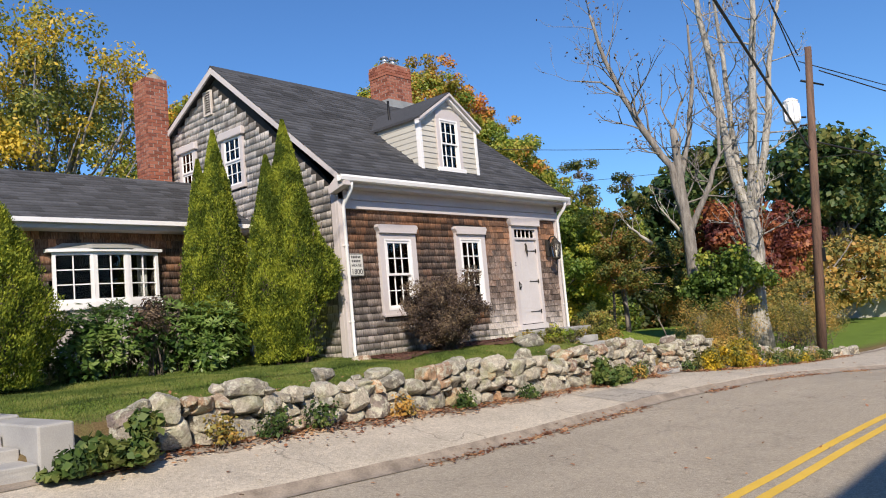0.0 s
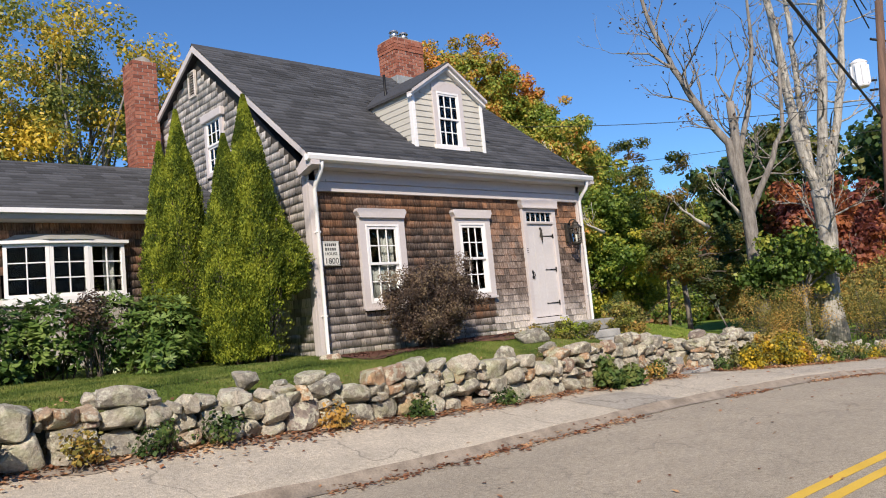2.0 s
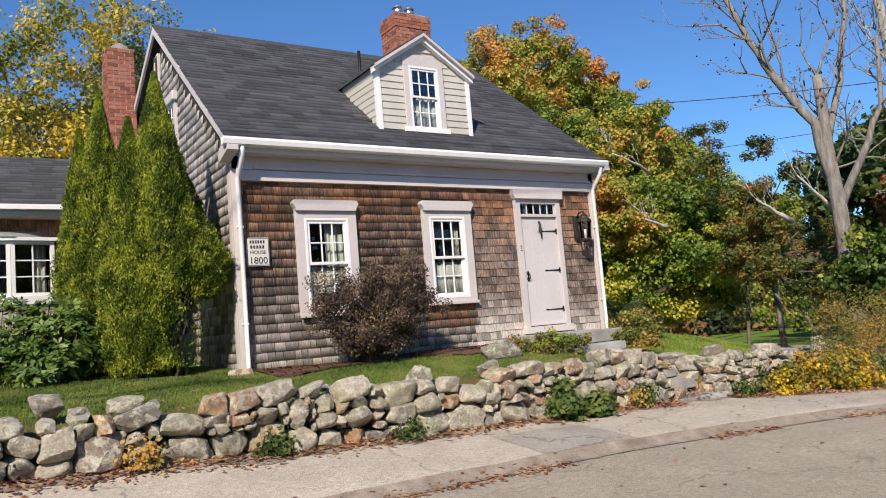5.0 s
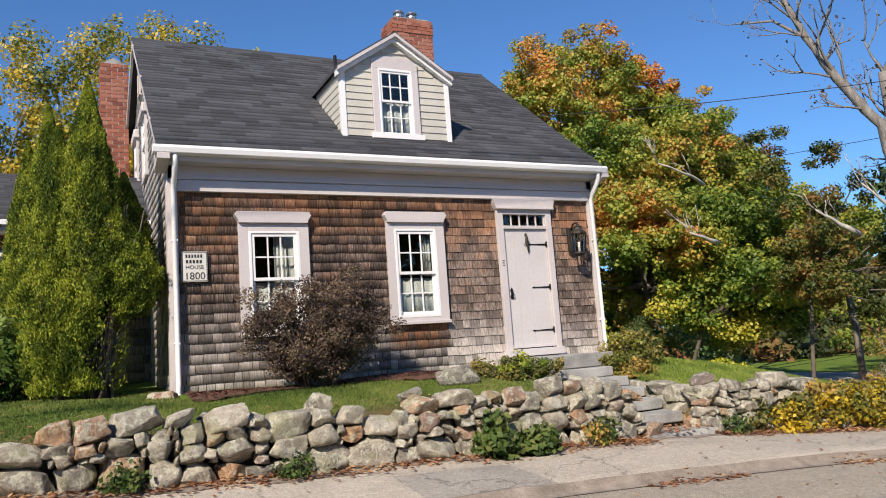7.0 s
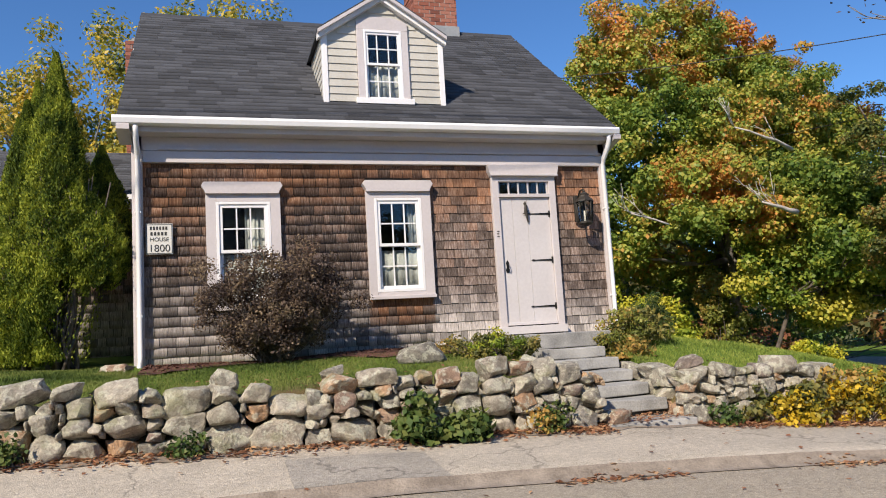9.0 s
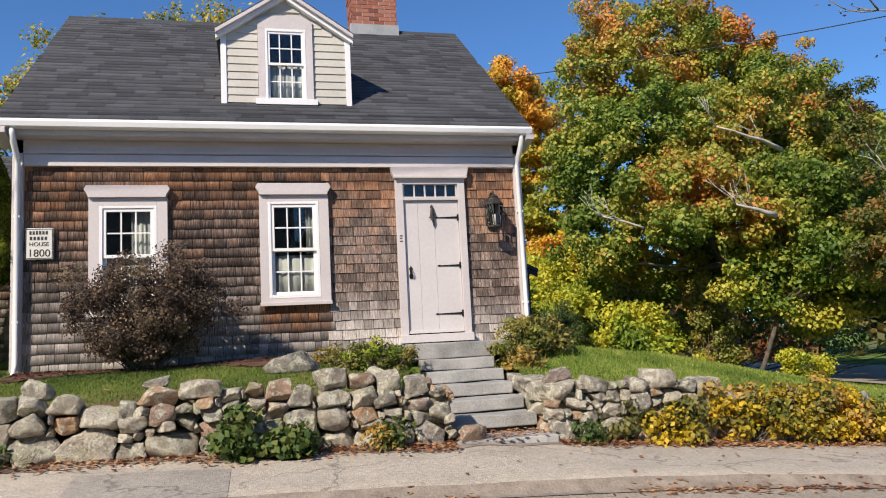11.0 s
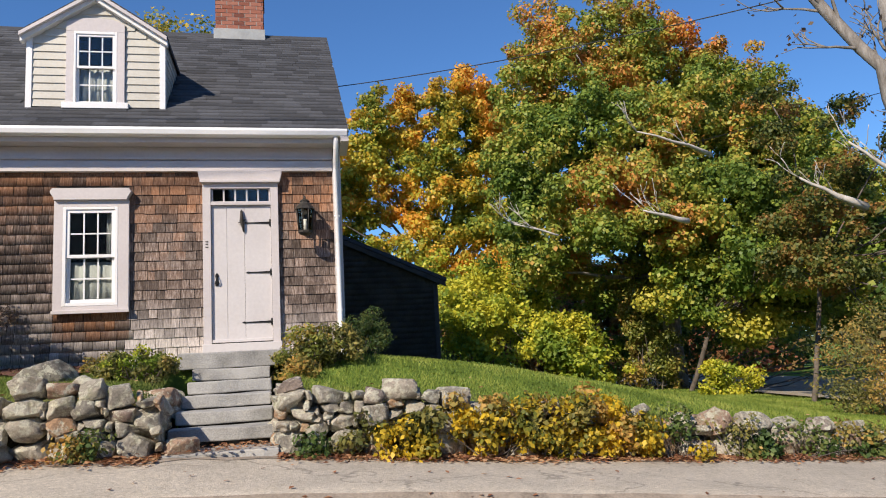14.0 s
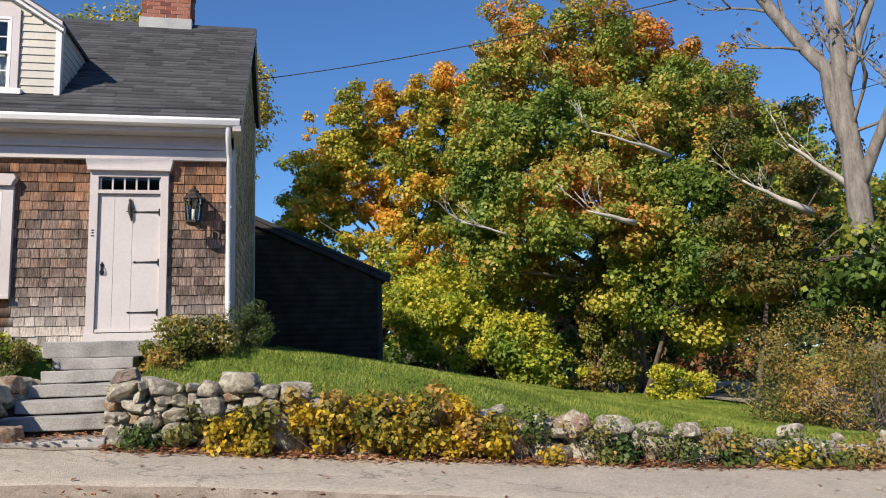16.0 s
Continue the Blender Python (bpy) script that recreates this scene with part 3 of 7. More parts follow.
LX = np.concatenate([np.linspace(-60, 0, 30), np.arange(0.5, 60, 0.5)])
for o in (-2.88, -3.08):
    ribbon("road_line", LX, lambda x, k: (o - 0.10, o), lambda x, y: road_z(x, y) + 0.004, M_YELLOW, "solid yellow centre line painted on the asphalt", "road marking")

# side street behind the trees
side = sheet("road_side", np.linspace(27.2, 36.5, 12), np.linspace(13.0, 60, 44), lambda x, y: lawn_z(x, y) + 0.06, M_ROAD, "pale asphalt side street beyond the lawn", "road")

# ---- main house ----
HX0, HX1, HY0, HY1 = 8.92, 15.58, 10.0, 15.6
SLOPE = (6.745 - 3.76) / (13.45 - 9.67)


def roof_z(y):
    return 3.76 + (y - 9.67) * SLOPE


house = thing("house", "old grey cedar-shingled cape house with dark roof and pale trim", "house", (12, 12.5, 0.6))
SET_BACK = (-0.034, 0.089, 0.012)      # the whole front stands a hand deeper than its drawn lines
house.location = SET_BACK
HOUSE_TOP = 3.62


def wall_with_holes(name, x0, x1, z0, z1, y0, y1, holes, material, parent):
    """An upright wall along x, cut through by holes (x0, x1, z0, z1)."""
    xs = sorted({x0, x1, *[h[0] for h in holes], *[h[1] for h in holes]})
    zs = sorted({z0, z1, *[h[2] for h in holes], *[h[3] for h in holes]})
    bm = bmesh.new()
    for i in range(len(xs) - 1):
        for j in range(len(zs) - 1):
            cx, cz = (xs[i] + xs[i + 1]) / 2, (zs[j] + zs[j + 1]) / 2
            if not any(h[0] < cx < h[1] and h[2] < cz < h[3] for h in holes):
                bm_box(bm, xs[i], xs[i + 1], y0, y1, zs[j], zs[j + 1])
    bmesh.ops.remove_doubles(bm, verts=bm.verts[:], dist=1e-5)
    return part(name, bm, material, parent)


M_SHEATH = plain("dark sheathing", (0.03, 0.025, 0.02), (0.05, 0.045, 0.04), 0.9, 3, 30, 0.1)
W1, W2, DOOR = (9.90, 10.62, 1.44, 2.76), (11.98, 12.68, 1.48, 2.80), (13.82, 14.64, 0.84, 3.04)
south_wall = wall_with_holes("wall_south", HX0, HX1, 0.4, HOUSE_TOP, HY0 + 0.02, HY0 + 0.17, [W1, W2, DOOR], M_SHEATH, house)
G1, G2 = (12.70, 13.36, 4.20, 5.16), (14.45, 15.1, 4.3, 5.25)
bm = bmesh.new()
gable = [(HY0 + 0.02, 0.4), (HY0 + 0.02, 3.56), (13.45, 6.60), (HY1, 5.6), (HY1, 0.4)]
bm_prism(bm, gable, "x", HX0 + 0.02, HX0 + 0.16)
west_wall = part("wall_west", bm, M_SHEATH, house)
bm = bmesh.new()
bm_prism(bm, gable, "x", HX1 - 0.16, HX1 - 0.02)
east_wall = part("wall_east", bm, M_SHEATH, house)
box_part("wall_north", HX0 + 0.02, HX1 - 0.02, HY1 - 0.1, HY1 + 0.02, 0.4, 5.6, M_SHEATH, house)
box_part("foundation", HX0 + 0.05, HX1 - 0.05, HY0 + 0.03, HY1, 0.2, 0.72, M_CONCRETE, house, "low fieldstone and cement footing")
# added room surfaces, coloured near-black so the windows look into unlit rooms
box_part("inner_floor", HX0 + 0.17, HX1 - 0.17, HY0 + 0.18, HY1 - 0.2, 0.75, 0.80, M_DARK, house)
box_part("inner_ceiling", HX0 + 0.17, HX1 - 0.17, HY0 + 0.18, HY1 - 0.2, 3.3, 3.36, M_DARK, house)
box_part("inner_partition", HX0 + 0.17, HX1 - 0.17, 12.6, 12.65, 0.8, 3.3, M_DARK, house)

# roof slabs
bm = bmesh.new()
bm_prism(bm, [(9.66, 3.70), (9.66, 3.75), (13.45, roof_z(13.45) - 0.01), (15.82, 5.60), (15.82, 5.54), (13.45, 6.67), (9.80, 3.70)], "x", 8.815, 15.655)
roof = part("roof", bm, M_ROOF, house, "charcoal asphalt shingle roof")


def courses(x0, x1, length, pitch, tab, seed, gap=0.004, thick=0.011):
    """Rows of roof tabs on a plane: u along the eave, s up the slope; four-corner boxes without a base."""
    r = np.random.default_rng(seed)
    out = []
    rows = int(length / pitch)
    for j in range(rows):
        u = x0 - r.uniform(0, tab)
        while u < x1:
            w = tab * r.uniform(0.75, 1.2)
            a, b = max(u, x0), min(u + w - gap, x1)
            if b - a > 0.02:
                out.append((a, b, j * pitch - 0.004, (j + 1) * pitch + 0.02, thick * r.uniform(0.7, 1.5)))
            u += w
    return out


def slope_tabs(name, tabs, origin, along, up, normal, material, parent, keep=None):
    """Tabs as wedge-shaped shells: thick at the lower edge, tucked under the next row at the upper one."""
    V = []
    o, a, s, n = (np.array(v, float) for v in (origin, along, up, normal))
    for u0, u1, s0, s1, t in tabs:
        if keep and not keep((u0 + u1) / 2, s0):
            continue
        p = [o + a * u0 + s * s0, o + a * u1 + s * s0, o + a * u1 + s * s1, o + a * u0 + s * s1]
        top = [p[0] + n * (t + 0.004), p[1] + n * (t + 0.004), p[2] + n * 0.002, p[3] + n * 0.002]
        V += top
        V += [p[0] - n * 0.002, p[1] - n * 0.002, top[1], top[0]]
    return V


def island_quads(name, V, material, parent, label=""):
    """Pairs of quads (face and lower edge) welded into one island each."""
    V = np.asarray(V, dtype=np.float32).reshape(-1, 8, 3)
    n = len(V)
    verts = np.concatenate([V[:, :4], V[:, 4:6]], 1).reshape(-1, 3)      # top four, then the two at the base
    me = bpy.data.meshes.new(name)
    idx = np.arange(n, dtype=np.int32)[:, None] * 6 + np.array([0, 1, 2, 3, 4, 5, 1, 0], dtype=np.int32)[None]
    me.vertices.add(n * 6), me.loops.add(n * 8), me.polygons.add(n * 2)
    me.vertices.foreach_set("co", verts.ravel())
    me.loops.foreach_set("vertex_index", idx.ravel())
    me.polygons.foreach_set("loop_start", np.arange(0, n * 8, 4, dtype=np.int32))
    me.polygons.foreach_set("loop_total", np.full(n * 2, 4, dtype=np.int32))
    me.update(calc_edges=True)
    me.materials.append(material)
    ob = new(name, me)
    ob.parent = parent
    return tagged(ob, label, kind="stuff")


sl = math.hypot(1, SLOPE)
UP, NRM = (0, 1 / sl, SLOPE / sl), (0, -SLOPE / sl, 1 / sl)
DX0, DX1, DY = 11.42, 13.21, 10.26      # dormer


def outside_dormer(u, s):
    y = 9.64 + s / sl
    top = 5.28
    if y < DY - 0.08:
        return True
    z = roof_z(y)
    half = (5.86 - z) / 0.66 if z > 5.22 else 0
    return not (DX0 + 0.02 < u < DX1 - 0.02 and z < 5.25) and not (abs(u - 12.32) < half)


V = slope_tabs("tabs", courses(8.765, 15.70, 3.83 * sl, 0.137, 0.33, 3), (0, 9.63, roof_z(9.63) + 0.004), (1, 0, 0), UP, NRM, M_ROOF, house, outside_dormer)
island_quads("roof_shingle_field", V, M_ROOF, roof, "overlapping charcoal asphalt roof tabs")
bm = bmesh.new()
bm_prism(bm, [(13.31, roof_z(13.31) + 0.006), (13.45, roof_z(13.45) + 0.03), (13.59, roof_z(13.31) + 0.006), (13.45, roof_z(13.45) + 0.012)], "x", 8.77, 15.70)
part("ridge_cap", bm, M_ROOF, roof)
V = slope_tabs("t", courses(0, 6.9, 2.5, 0.137, 0.33, 9), (8.78, 15.84, 5.63), (1, 0, 0), (0, -0.911, 0.412), (0, 0.412, 0.911), M_ROOF, house)
island_quads("rear_roof_shingle_field", V, M_ROOF, roof)


# eave: gutter, fascia, soffit, frieze
bm = bmesh.new()
bm_prism(bm, [(9.60, 3.775), (9.585, 3.74), (9.60, 3.68), (9.64, 3.665), (9.71, 3.665), (9.71, 3.775), (9.695, 3.775), (9.695, 3.69), (9.625, 3.69), (9.615, 3.775)], "x", 8.72, 15.675)
part("gutter", bm, M_GUTTER, house, "white aluminium eaves gutter", 0.003)
box_part("fascia", 8.76, 15.70, 9.715, 9.74, 3.60, 3.75, M_TRIM, house)
box_part("soffit", 8.78, 15.68, 9.74, 10.0, 3.60, 3.62, M_TRIM, house)
box_part("frieze_board", HX0, HX1, 9.955, 10.018, 3.42, 3.598, M_TRIM, house, "deep frieze board under the eaves")
box_part("frieze_board", HX0 + 0.12, HX1 - 0.1, 9.945, 10.018, 3.265, 3.412, M_TRIM, house)
box_part("frieze_moulding", HX0 + 0.30, HX1 - 0.06, 9.925, 9.954, 3.425, 3.455, M_TRIM, house)
prism_part("eave_return", [(9.6, 3.665), (9.6, 3.60), (10.0, 3.50), (10.02, 3.62), (9.75, 3.80)], "x", 8.768, 8.918, M_TRIM, house)
prism_part("eave_return", [(9.6, 3.665), (9.6, 3.60), (10.0, 3.50), (10.02, 3.62), (9.75, 3.80)], "x", 15.582, 15.69, M_TRIM, house)
# corner boards
for x0, x1, y0, y1 in ((HX0 - 0.012, HX0 + 0.115, 9.955, 10.02), (HX0 - 0.015, HX0 + 0.02, 10.02, 10.14), (HX1 - 0.10, HX1 + 0.012, 9.955, 10.02), (HX1 - 0.02, HX1 + 0.015, 10.02, 10.14), (HX0 - 0.015, HX0 + 0.02, 15.5, 15.62), (HX1 - 0.02, HX1 + 0.015, 15.5, 15.62)):
    box_part("corner_board", x0, x1, y0, y1, 0.62, 5.55 if y0 > 15 else 3.598, M_TRIM, house)


def rake(xa, xb):
    d = 0.115
    for ya, yb, za, zb in ((9.70, 13.45, roof_z(9.70) - 0.004, roof_z(13.45) - 0.012), (15.78, 13.45, 5.60, roof_z(13.45) - 0.012)):
        bm = bmesh.new()
        bm_prism(bm, [(ya, za), (yb, zb), (yb, zb - d * 1.18), (ya, za - d)], "x", xa, xb)
        part("rake_board", bm, M_TRIM, house, "", 0.004)


rake(8.772, 8.814), rake(15.656, 15.694)
box_part("rake_soffit", 8.83, 8.92, 9.9, 10.0, 3.55, 3.6, M_TRIM, house)


def downspout(x):
    r = 0.034
    p = [(x, 9.655, 3.665), (x, 9.66, 3.60), (x, 9.70, 3.52), (x, 9.86, 3.36), (x, 9.905, 3.28), (x, 9.905, 0.80), (x, 9.88, 0.70), (x, 9.80, 0.64)]
    tubes_object("downspout", [(p, [r, r, r + 0.004, r + 0.004, r, r, r, r])], M_GUTTER, house, 8, True, "white metal downspout")
    for z in (2.6, 1.3):
        box_part("downspout_strap", x - 0.037, x + 0.037, 9.88, 9.957, z, z + 0.025, M_GUTTER, house)


downspout(8.985), downspout(15.52)


# ---- windows ----
def sash(parent, x0, x1, z0, z1, y, cols, rows, mat=M_WHITE, bar=0.042):
    s = new("sash")
    s.parent = parent
    bm = bmesh.new()
    for a in ((x0, x0 + bar, z0, z1), (x1 - bar, x1, z0, z1), (x0 + bar, x1 - bar, z0, z0 + bar), (x0 + bar, x1 - bar, z1 - bar, z1)):
        bm_box(bm, a[0], a[1], y, y + 0.035, a[2], a[3])
    fr = part("sash_frame", bm, mat, s, "", 0.003)
    w, h = (x1 - x0 - 2 * bar), (z1 - z0 - 2 * bar)
    for i in range(1, cols):
        cx = x0 + bar + w * i / cols
        box_part("muntin", cx - 0.009, cx + 0.009, y + 0.008, y + 0.028, z0 + bar, z1 - bar, mat, s, "", 0)
    for j in range(1, rows):
        cz = z0 + bar + h * j / rows
        for i in range(cols):
            xa, xb = x0 + bar + w * i / cols + 0.0092, x0 + bar + w * (i + 1) / cols - 0.0092
            box_part("muntin", xa, xb, y + 0.008, y + 0.028, cz - 0.009, cz + 0.009, mat, s, "", 0)
    bm = bmesh.new()
    bm_box(bm, x0 + bar, x1 - bar, y + 0.016, y + 0.019, z0 + bar, z1 - bar)
    g = part("pane", bm, M_GLASS, s)
    g.visible_shadow = False
    return s


def curtain(parent, x0, x1, z0, z1, y, folds, amp=0.018):
    k = folds * 8
    V, F = [], []
    for i in range(k + 1):
        x = x0 + (x1 - x0) * i / k
        d = amp * math.sin(i / 8 * 2 * math.pi) + amp * 0.5 * math.sin(i * 0.9)
        V += [(x, y + d, z0), (x, y + d * 0.5, z1)]
    F = [(2 * i, 2 * i + 2, 2 * i + 3, 2 * i + 1) for i in range(k)]
    ob = mesh_object("curtain", V, F, M_CURTAIN, parent)
    so = ob.modifiers.new("cloth", "SOLIDIFY")
    so.thickness = 0.003
    ob.data.polygons.foreach_set("use_smooth", [True] * len(F))
    return tagged(ob, "white lace curtain")


def facade_window(name, h, hood, casing):
    x0, x1, z0, z1 = h
    w = thing(name, "double-hung white window with wide painted casing and small panes", "window", SET_BACK, kind="structure")
    y = 9.945
    cx0, cx1, cz0, cz1 = casing
    for a in ((cx0, x0 + 0.015, cz0, cz1), (x1 - 0.015, cx1, cz0, cz1), (x0 + 0.015, x1 - 0.015, cz0, z0 + 0.012), (x0 + 0.015, x1 - 0.015, z1 - 0.012, cz1)):
        box_part("casing", a[0], a[1], y, 10.02, a[2], a[3], M_TRIM, w)
    box_part("window_sill", cx0 - 0.01, cx1 + 0.01, y - 0.03, y + 0.01, cz0 - 0.03, cz0 + 0.015, M_TRIM, w)
    prism_part("hood", [(hood[0] + 0.05, cz1), (hood[1] - 0.05, cz1), (hood[1] - 0.045, cz1 + 0.03), (hood[1], hood[2] - 0.05), (hood[1] - 0.03, hood[2]), (hood[0] + 0.03, hood[2]), (hood[0], hood[2] - 0.05), (hood[0] + 0.045, cz1 + 0.03)], "y", y - 0.05, 10.02, M_TRIM, w, "", 0.004)
    fx0, fx1, fz0, fz1 = x0 + 0.015, x1 - 0.015, z0 + 0.012, z1 - 0.012
    for a in ((fx0, fx0 + 0.04, fz0, fz1), (fx1 - 0.04, fx1, fz0, fz1), (fx0 + 0.04, fx1 - 0.04, fz0, fz0 + 0.045), (fx0 + 0.04, fx1 - 0.04, fz1 - 0.035, fz1)):
        box_part("window_frame", a[0], a[1], y - 0.004, y + 0.08, a[2], a[3], M_WHITE, w)
    mid = (z0 + z1) / 2 - 0.01
    sash(w, fx0 + 0.04, fx1 - 0.04, mid - 0.012, fz1 - 0.036, y + 0.012, 3, 2)
    sash(w, fx0 + 0.04, fx1 - 0.04, fz0 + 0.046, mid + 0.028, y + 0.05, 3, 2)
    return w, mid


win1, mid1 = facade_window("window_1", W1, (9.74, 10.77, 3.005), (9.79, 10.735, 1.37, 2.85))
win2, mid2 = facade_window("window_2", W2, (11.84, 12.835, 3.03), (11.885, 12.80, 1.425, 2.875))
curtain(win1, 10.28, 10.56, 1.5, 2.74, 10.09, 4)
curtain(win1, 9.96, 10.56, 1.5, mid1 - 0.03, 10.045, 5, 0.012)
curtain(win2, 12.5, 12.62, 2.1, 2.78, 10.09, 2)
curtain(win2, 12.04, 12.62, 1.53, mid2 - 0.06, 10.045, 5, 0.012)
tubes_object("curtain_rod", [([(12.03, 10.10, mid2 - 0.055), (12.63, 10.10, mid2 - 0.055)], [0.008, 0.008])], M_BRONZE, win2)

# ---- front door ----
door = thing("door_1", "white plank front door with black strap hinges and a glazed transom", "door", SET_BACK, kind="structure")
for a in ((13.73, 13.835, 0.84, 3.10), (14.625, 14.725, 0.84, 3.10), (13.835, 14.625, 3.025, 3.10), (13.835, 14.625, 2.795, 2.845)):
    box_part("casing", a[0], a[1], 9.945, 10.05, a[2], a[3], M_TRIM, door)
prism_part("hood", [(13.715, 3.10), (14.74, 3.10), (14.765, 3.16), (14.785, 3.262), (13.67, 3.262), (13.69, 3.16)], "y", 9.90, 10.02, M_TRIM, door, "", 0.004)
box_part("hood_moulding", 13.70, 14.755, 9.885, 9.90, 3.10, 3.135, M_TRIM, door)
box_part("threshold", 13.72, 14.74, 9.90, 10.05, 0.82, 0.93, M_DOOR, door, "chipped white door sill")
rngd = random.Random(4)
px = [13.837, 14.04, 14.27, 14.623]
for i in range(3):
    box_part("plank", px[i] + 0.0012, px[i + 1] - 0.0012, 9.985 + rngd.uniform(0, 0.002), 10.03, 0.95, 2.793, M_DOOR, door, "", 0.0035)
box_part("weather_bar", 13.84, 14.62, 9.955, 9.985, 0.945, 0.985, M_DOOR, door)
for i in range(6):
    x = 13.842 + i * 0.1515
    box_part("transom_bar", x, x + 0.022, 9.985, 10.01, 2.848, 3.022, M_TRIM, door, "", 0.002)
for i in range(5):
    x = 13.842 + i * 0.1515
    g = box_part("pane", x + 0.0225, x + 0.151, 9.996, 10.0, 2.848, 3.022, M_GLASS, door, "", 0)
    g.visible_shadow = False


def strap(z, x0, x1):
    bm = bmesh.new()
    bm_prism(bm, [(x1, z - 0.014), (x1, z + 0.014), (x0 + 0.06, z + 0.006), (x0 + 0.03, z + 0.013), (x0, z), (x0 + 0.03, z - 0.013), (x0 + 0.06, z - 0.006)], "y", 9.975, 9.984)
    bm_prism(bm, [(x1, z - 0.045), (x1 + 0.022, z - 0.045), (x1 + 0.022, z + 0.045), (x1, z + 0.045)], "y", 9.968, 9.984)
    part("strap_hinge", bm, M_IRON, door, "black wrought iron strap hinge")


strap(2.55, 14.27, 14.60), strap(1.87, 14.28, 14.60), strap(1.20, 14.22, 14.60)
bm = bmesh.new()
bm_prism(bm, [(13.885, 1.70), (13.925, 1.70), (13.935, 1.74), (13.918, 1.78), (13.93, 1.84), (13.905, 1.88), (13.88, 1.84), (13.892, 1.78), (13.875, 1.74)], "y", 9.976, 9.984)
plate = part("handle", bm, M_IRON, door, "black iron thumb latch")
tubes_object("grip", [([(13.905, 9.977, 1.84), (13.905, 9.94, 1.82), (13.905, 9.93, 1.78), (13.905, 9.94, 1.74), (13.905, 9.977, 1.72)], [0.007] * 5)], M_IRON, plate)
kn = new("door_knocker")
kn.parent = door
tagged(kn, "slender bronze ornamental door knocker")
tubes_object("knocker_body", [([(14.235, 9.965, 2.73), (14.24, 9.95, 2.66), (14.235, 9.955, 2.58), (14.25, 9.95, 2.50), (14.262, 9.965, 2.42)], [0.008, 0.022, 0.028, 0.018, 0.007]), ([(14.19, 9.965, 2.55), (14.24, 9.955, 2.56), (14.29, 9.965, 2.60)], [0.006, 0.012, 0.006]), ([(14.235, 9.98, 2.70), (14.235, 9.955, 2.70)], [0.02, 0.02])], M_BRONZE, kn)
# the number on the casing, as plain bars
nb = new("number_plate")
nb.parent = door
for z, xa, xb in ((2.29, 13.765, 13.80), (2.255, 13.765, 13.795), (2.215, 13.765, 13.80)):
    box_part("bar", xa, xb, 9.939, 9.9455, z, z + 0.012, M_BRONZE, nb, "", 0)

# sign
sg = thing("house_sign", "cream painted date sign board with black lettering on the shingles", "sign", SET_BACK)
box_part("board", 9.065, 9.385, 9.955, 9.972, 2.085, 2.475, M_SIGN, sg, "", 0.004)
for a in ((9.073, 9.377, 2.095, 2.101), (9.073, 9.377, 2.459, 2.465), (9.073, 9.079, 2.101, 2.459), (9.371, 9.377, 2.101, 2.459)):
    box_part("border_line", a[0], a[1], 9.951, 9.956, a[2], a[3], M_INK, sg, "", 0)
for z, xa, xb, n_l in ((2.395, 9.115, 9.335, 6), (2.325, 9.12, 9.33, 5)):
    for k in range(n_l):
        w = (xb - xa) / n_l
        box_part("bar", xa + k * w, xa + k * w + w * 0.62, 9.951, 9.9555, z, z + 0.042, M_INK, sg, "", 0)


def letters(text, x, z, size, y, material, parent, name="lettering"):
    cu = bpy.data.curves.new(name, "FONT")
    cu.body, cu.size, cu.extrude, cu.align_x = text, size, 0.002, "CENTER"
    cu.materials.append(material)
    ob = new(name, cu)
    ob.matrix_world = pose(x, y, z, 90, 0, 0)
    ob.parent = parent
    return ob


letters("HOUSE", 9.225, 2.25, 0.07, 9.953, M_INK, sg)
letters("1800", 9.225, 2.118, 0.13, 9.953, M_INK, sg)

# wall lantern
lan = thing("wall_lantern", "aged bronze coach lantern with glass panes on the shingles", "lantern", SET_BACK)
box_part("back_plate", 15.03, 15.13, 9.93, 9.972, 2.46, 2.76, M_BRONZE, lan, "", 0.006)
tubes_object("arm", [([(15.08, 9.95, 2.72), (15.08, 9.88, 2.80), (15.08, 9.80, 2.80), (15.08, 9.78, 2.76)], [0.014, 0.012, 0.012, 0.012])], M_BRONZE, lan)


def ring_lathe(name, prof, c, material, parent, sides=8):
    bm = bmesh.new()
    rows = [[bm.verts.new((c[0] + r * math.cos(2 * math.pi * (k + 0.5) / sides), c[1] + r * math.sin(2 * math.pi * (k + 0.5) / sides), c[2] + z)) for k in range(sides)] for r, z in prof]
    for a, b in zip(rows, rows[1:]):
        for k in range(sides):
            bm.faces.new((a[k], a[(k + 1) % sides], b[(k + 1) % sides], b[k]))
    bm.faces.new(rows[0][::-1]), bm.faces.new(rows[-1])
    return part(name, bm, material, parent)


ring_lathe("roof", ((0.105, 0), (0.095, 0.02), (0.06, 0.055), (0.05, 0.075), (0.055, 0.085), (0.03, 0.105), (0.012, 0.115), (0.015, 0.13), (0.004, 0.14)), (15.08, 9.80, 2.66), M_BRONZE, lan)
ring_lathe("base", ((0.02, -0.03), (0.05, -0.02), (0.078, 0.0), (0.078, 0.02)), (15.08, 9.80, 2.42), M_BRONZE, lan)
gl = ring_lathe("glass", ((0.066, 0), (0.088, 0.215)), (15.08, 9.80, 2.442), M_GLASS, lan)
gl.visible_shadow = False
for k in range(8):
    a = 2 * math.pi * (k + 0.5) / 8
    tubes_object("corner_rib", [([(15.08 + 0.07 * math.cos(a), 9.80 + 0.07 * math.sin(a), 2.44), (15.08 + 0.092 * math.cos(a), 9.80 + 0.092 * math.sin(a), 2.66)], [0.007, 0.007])], M_BRONZE, lan, 4)
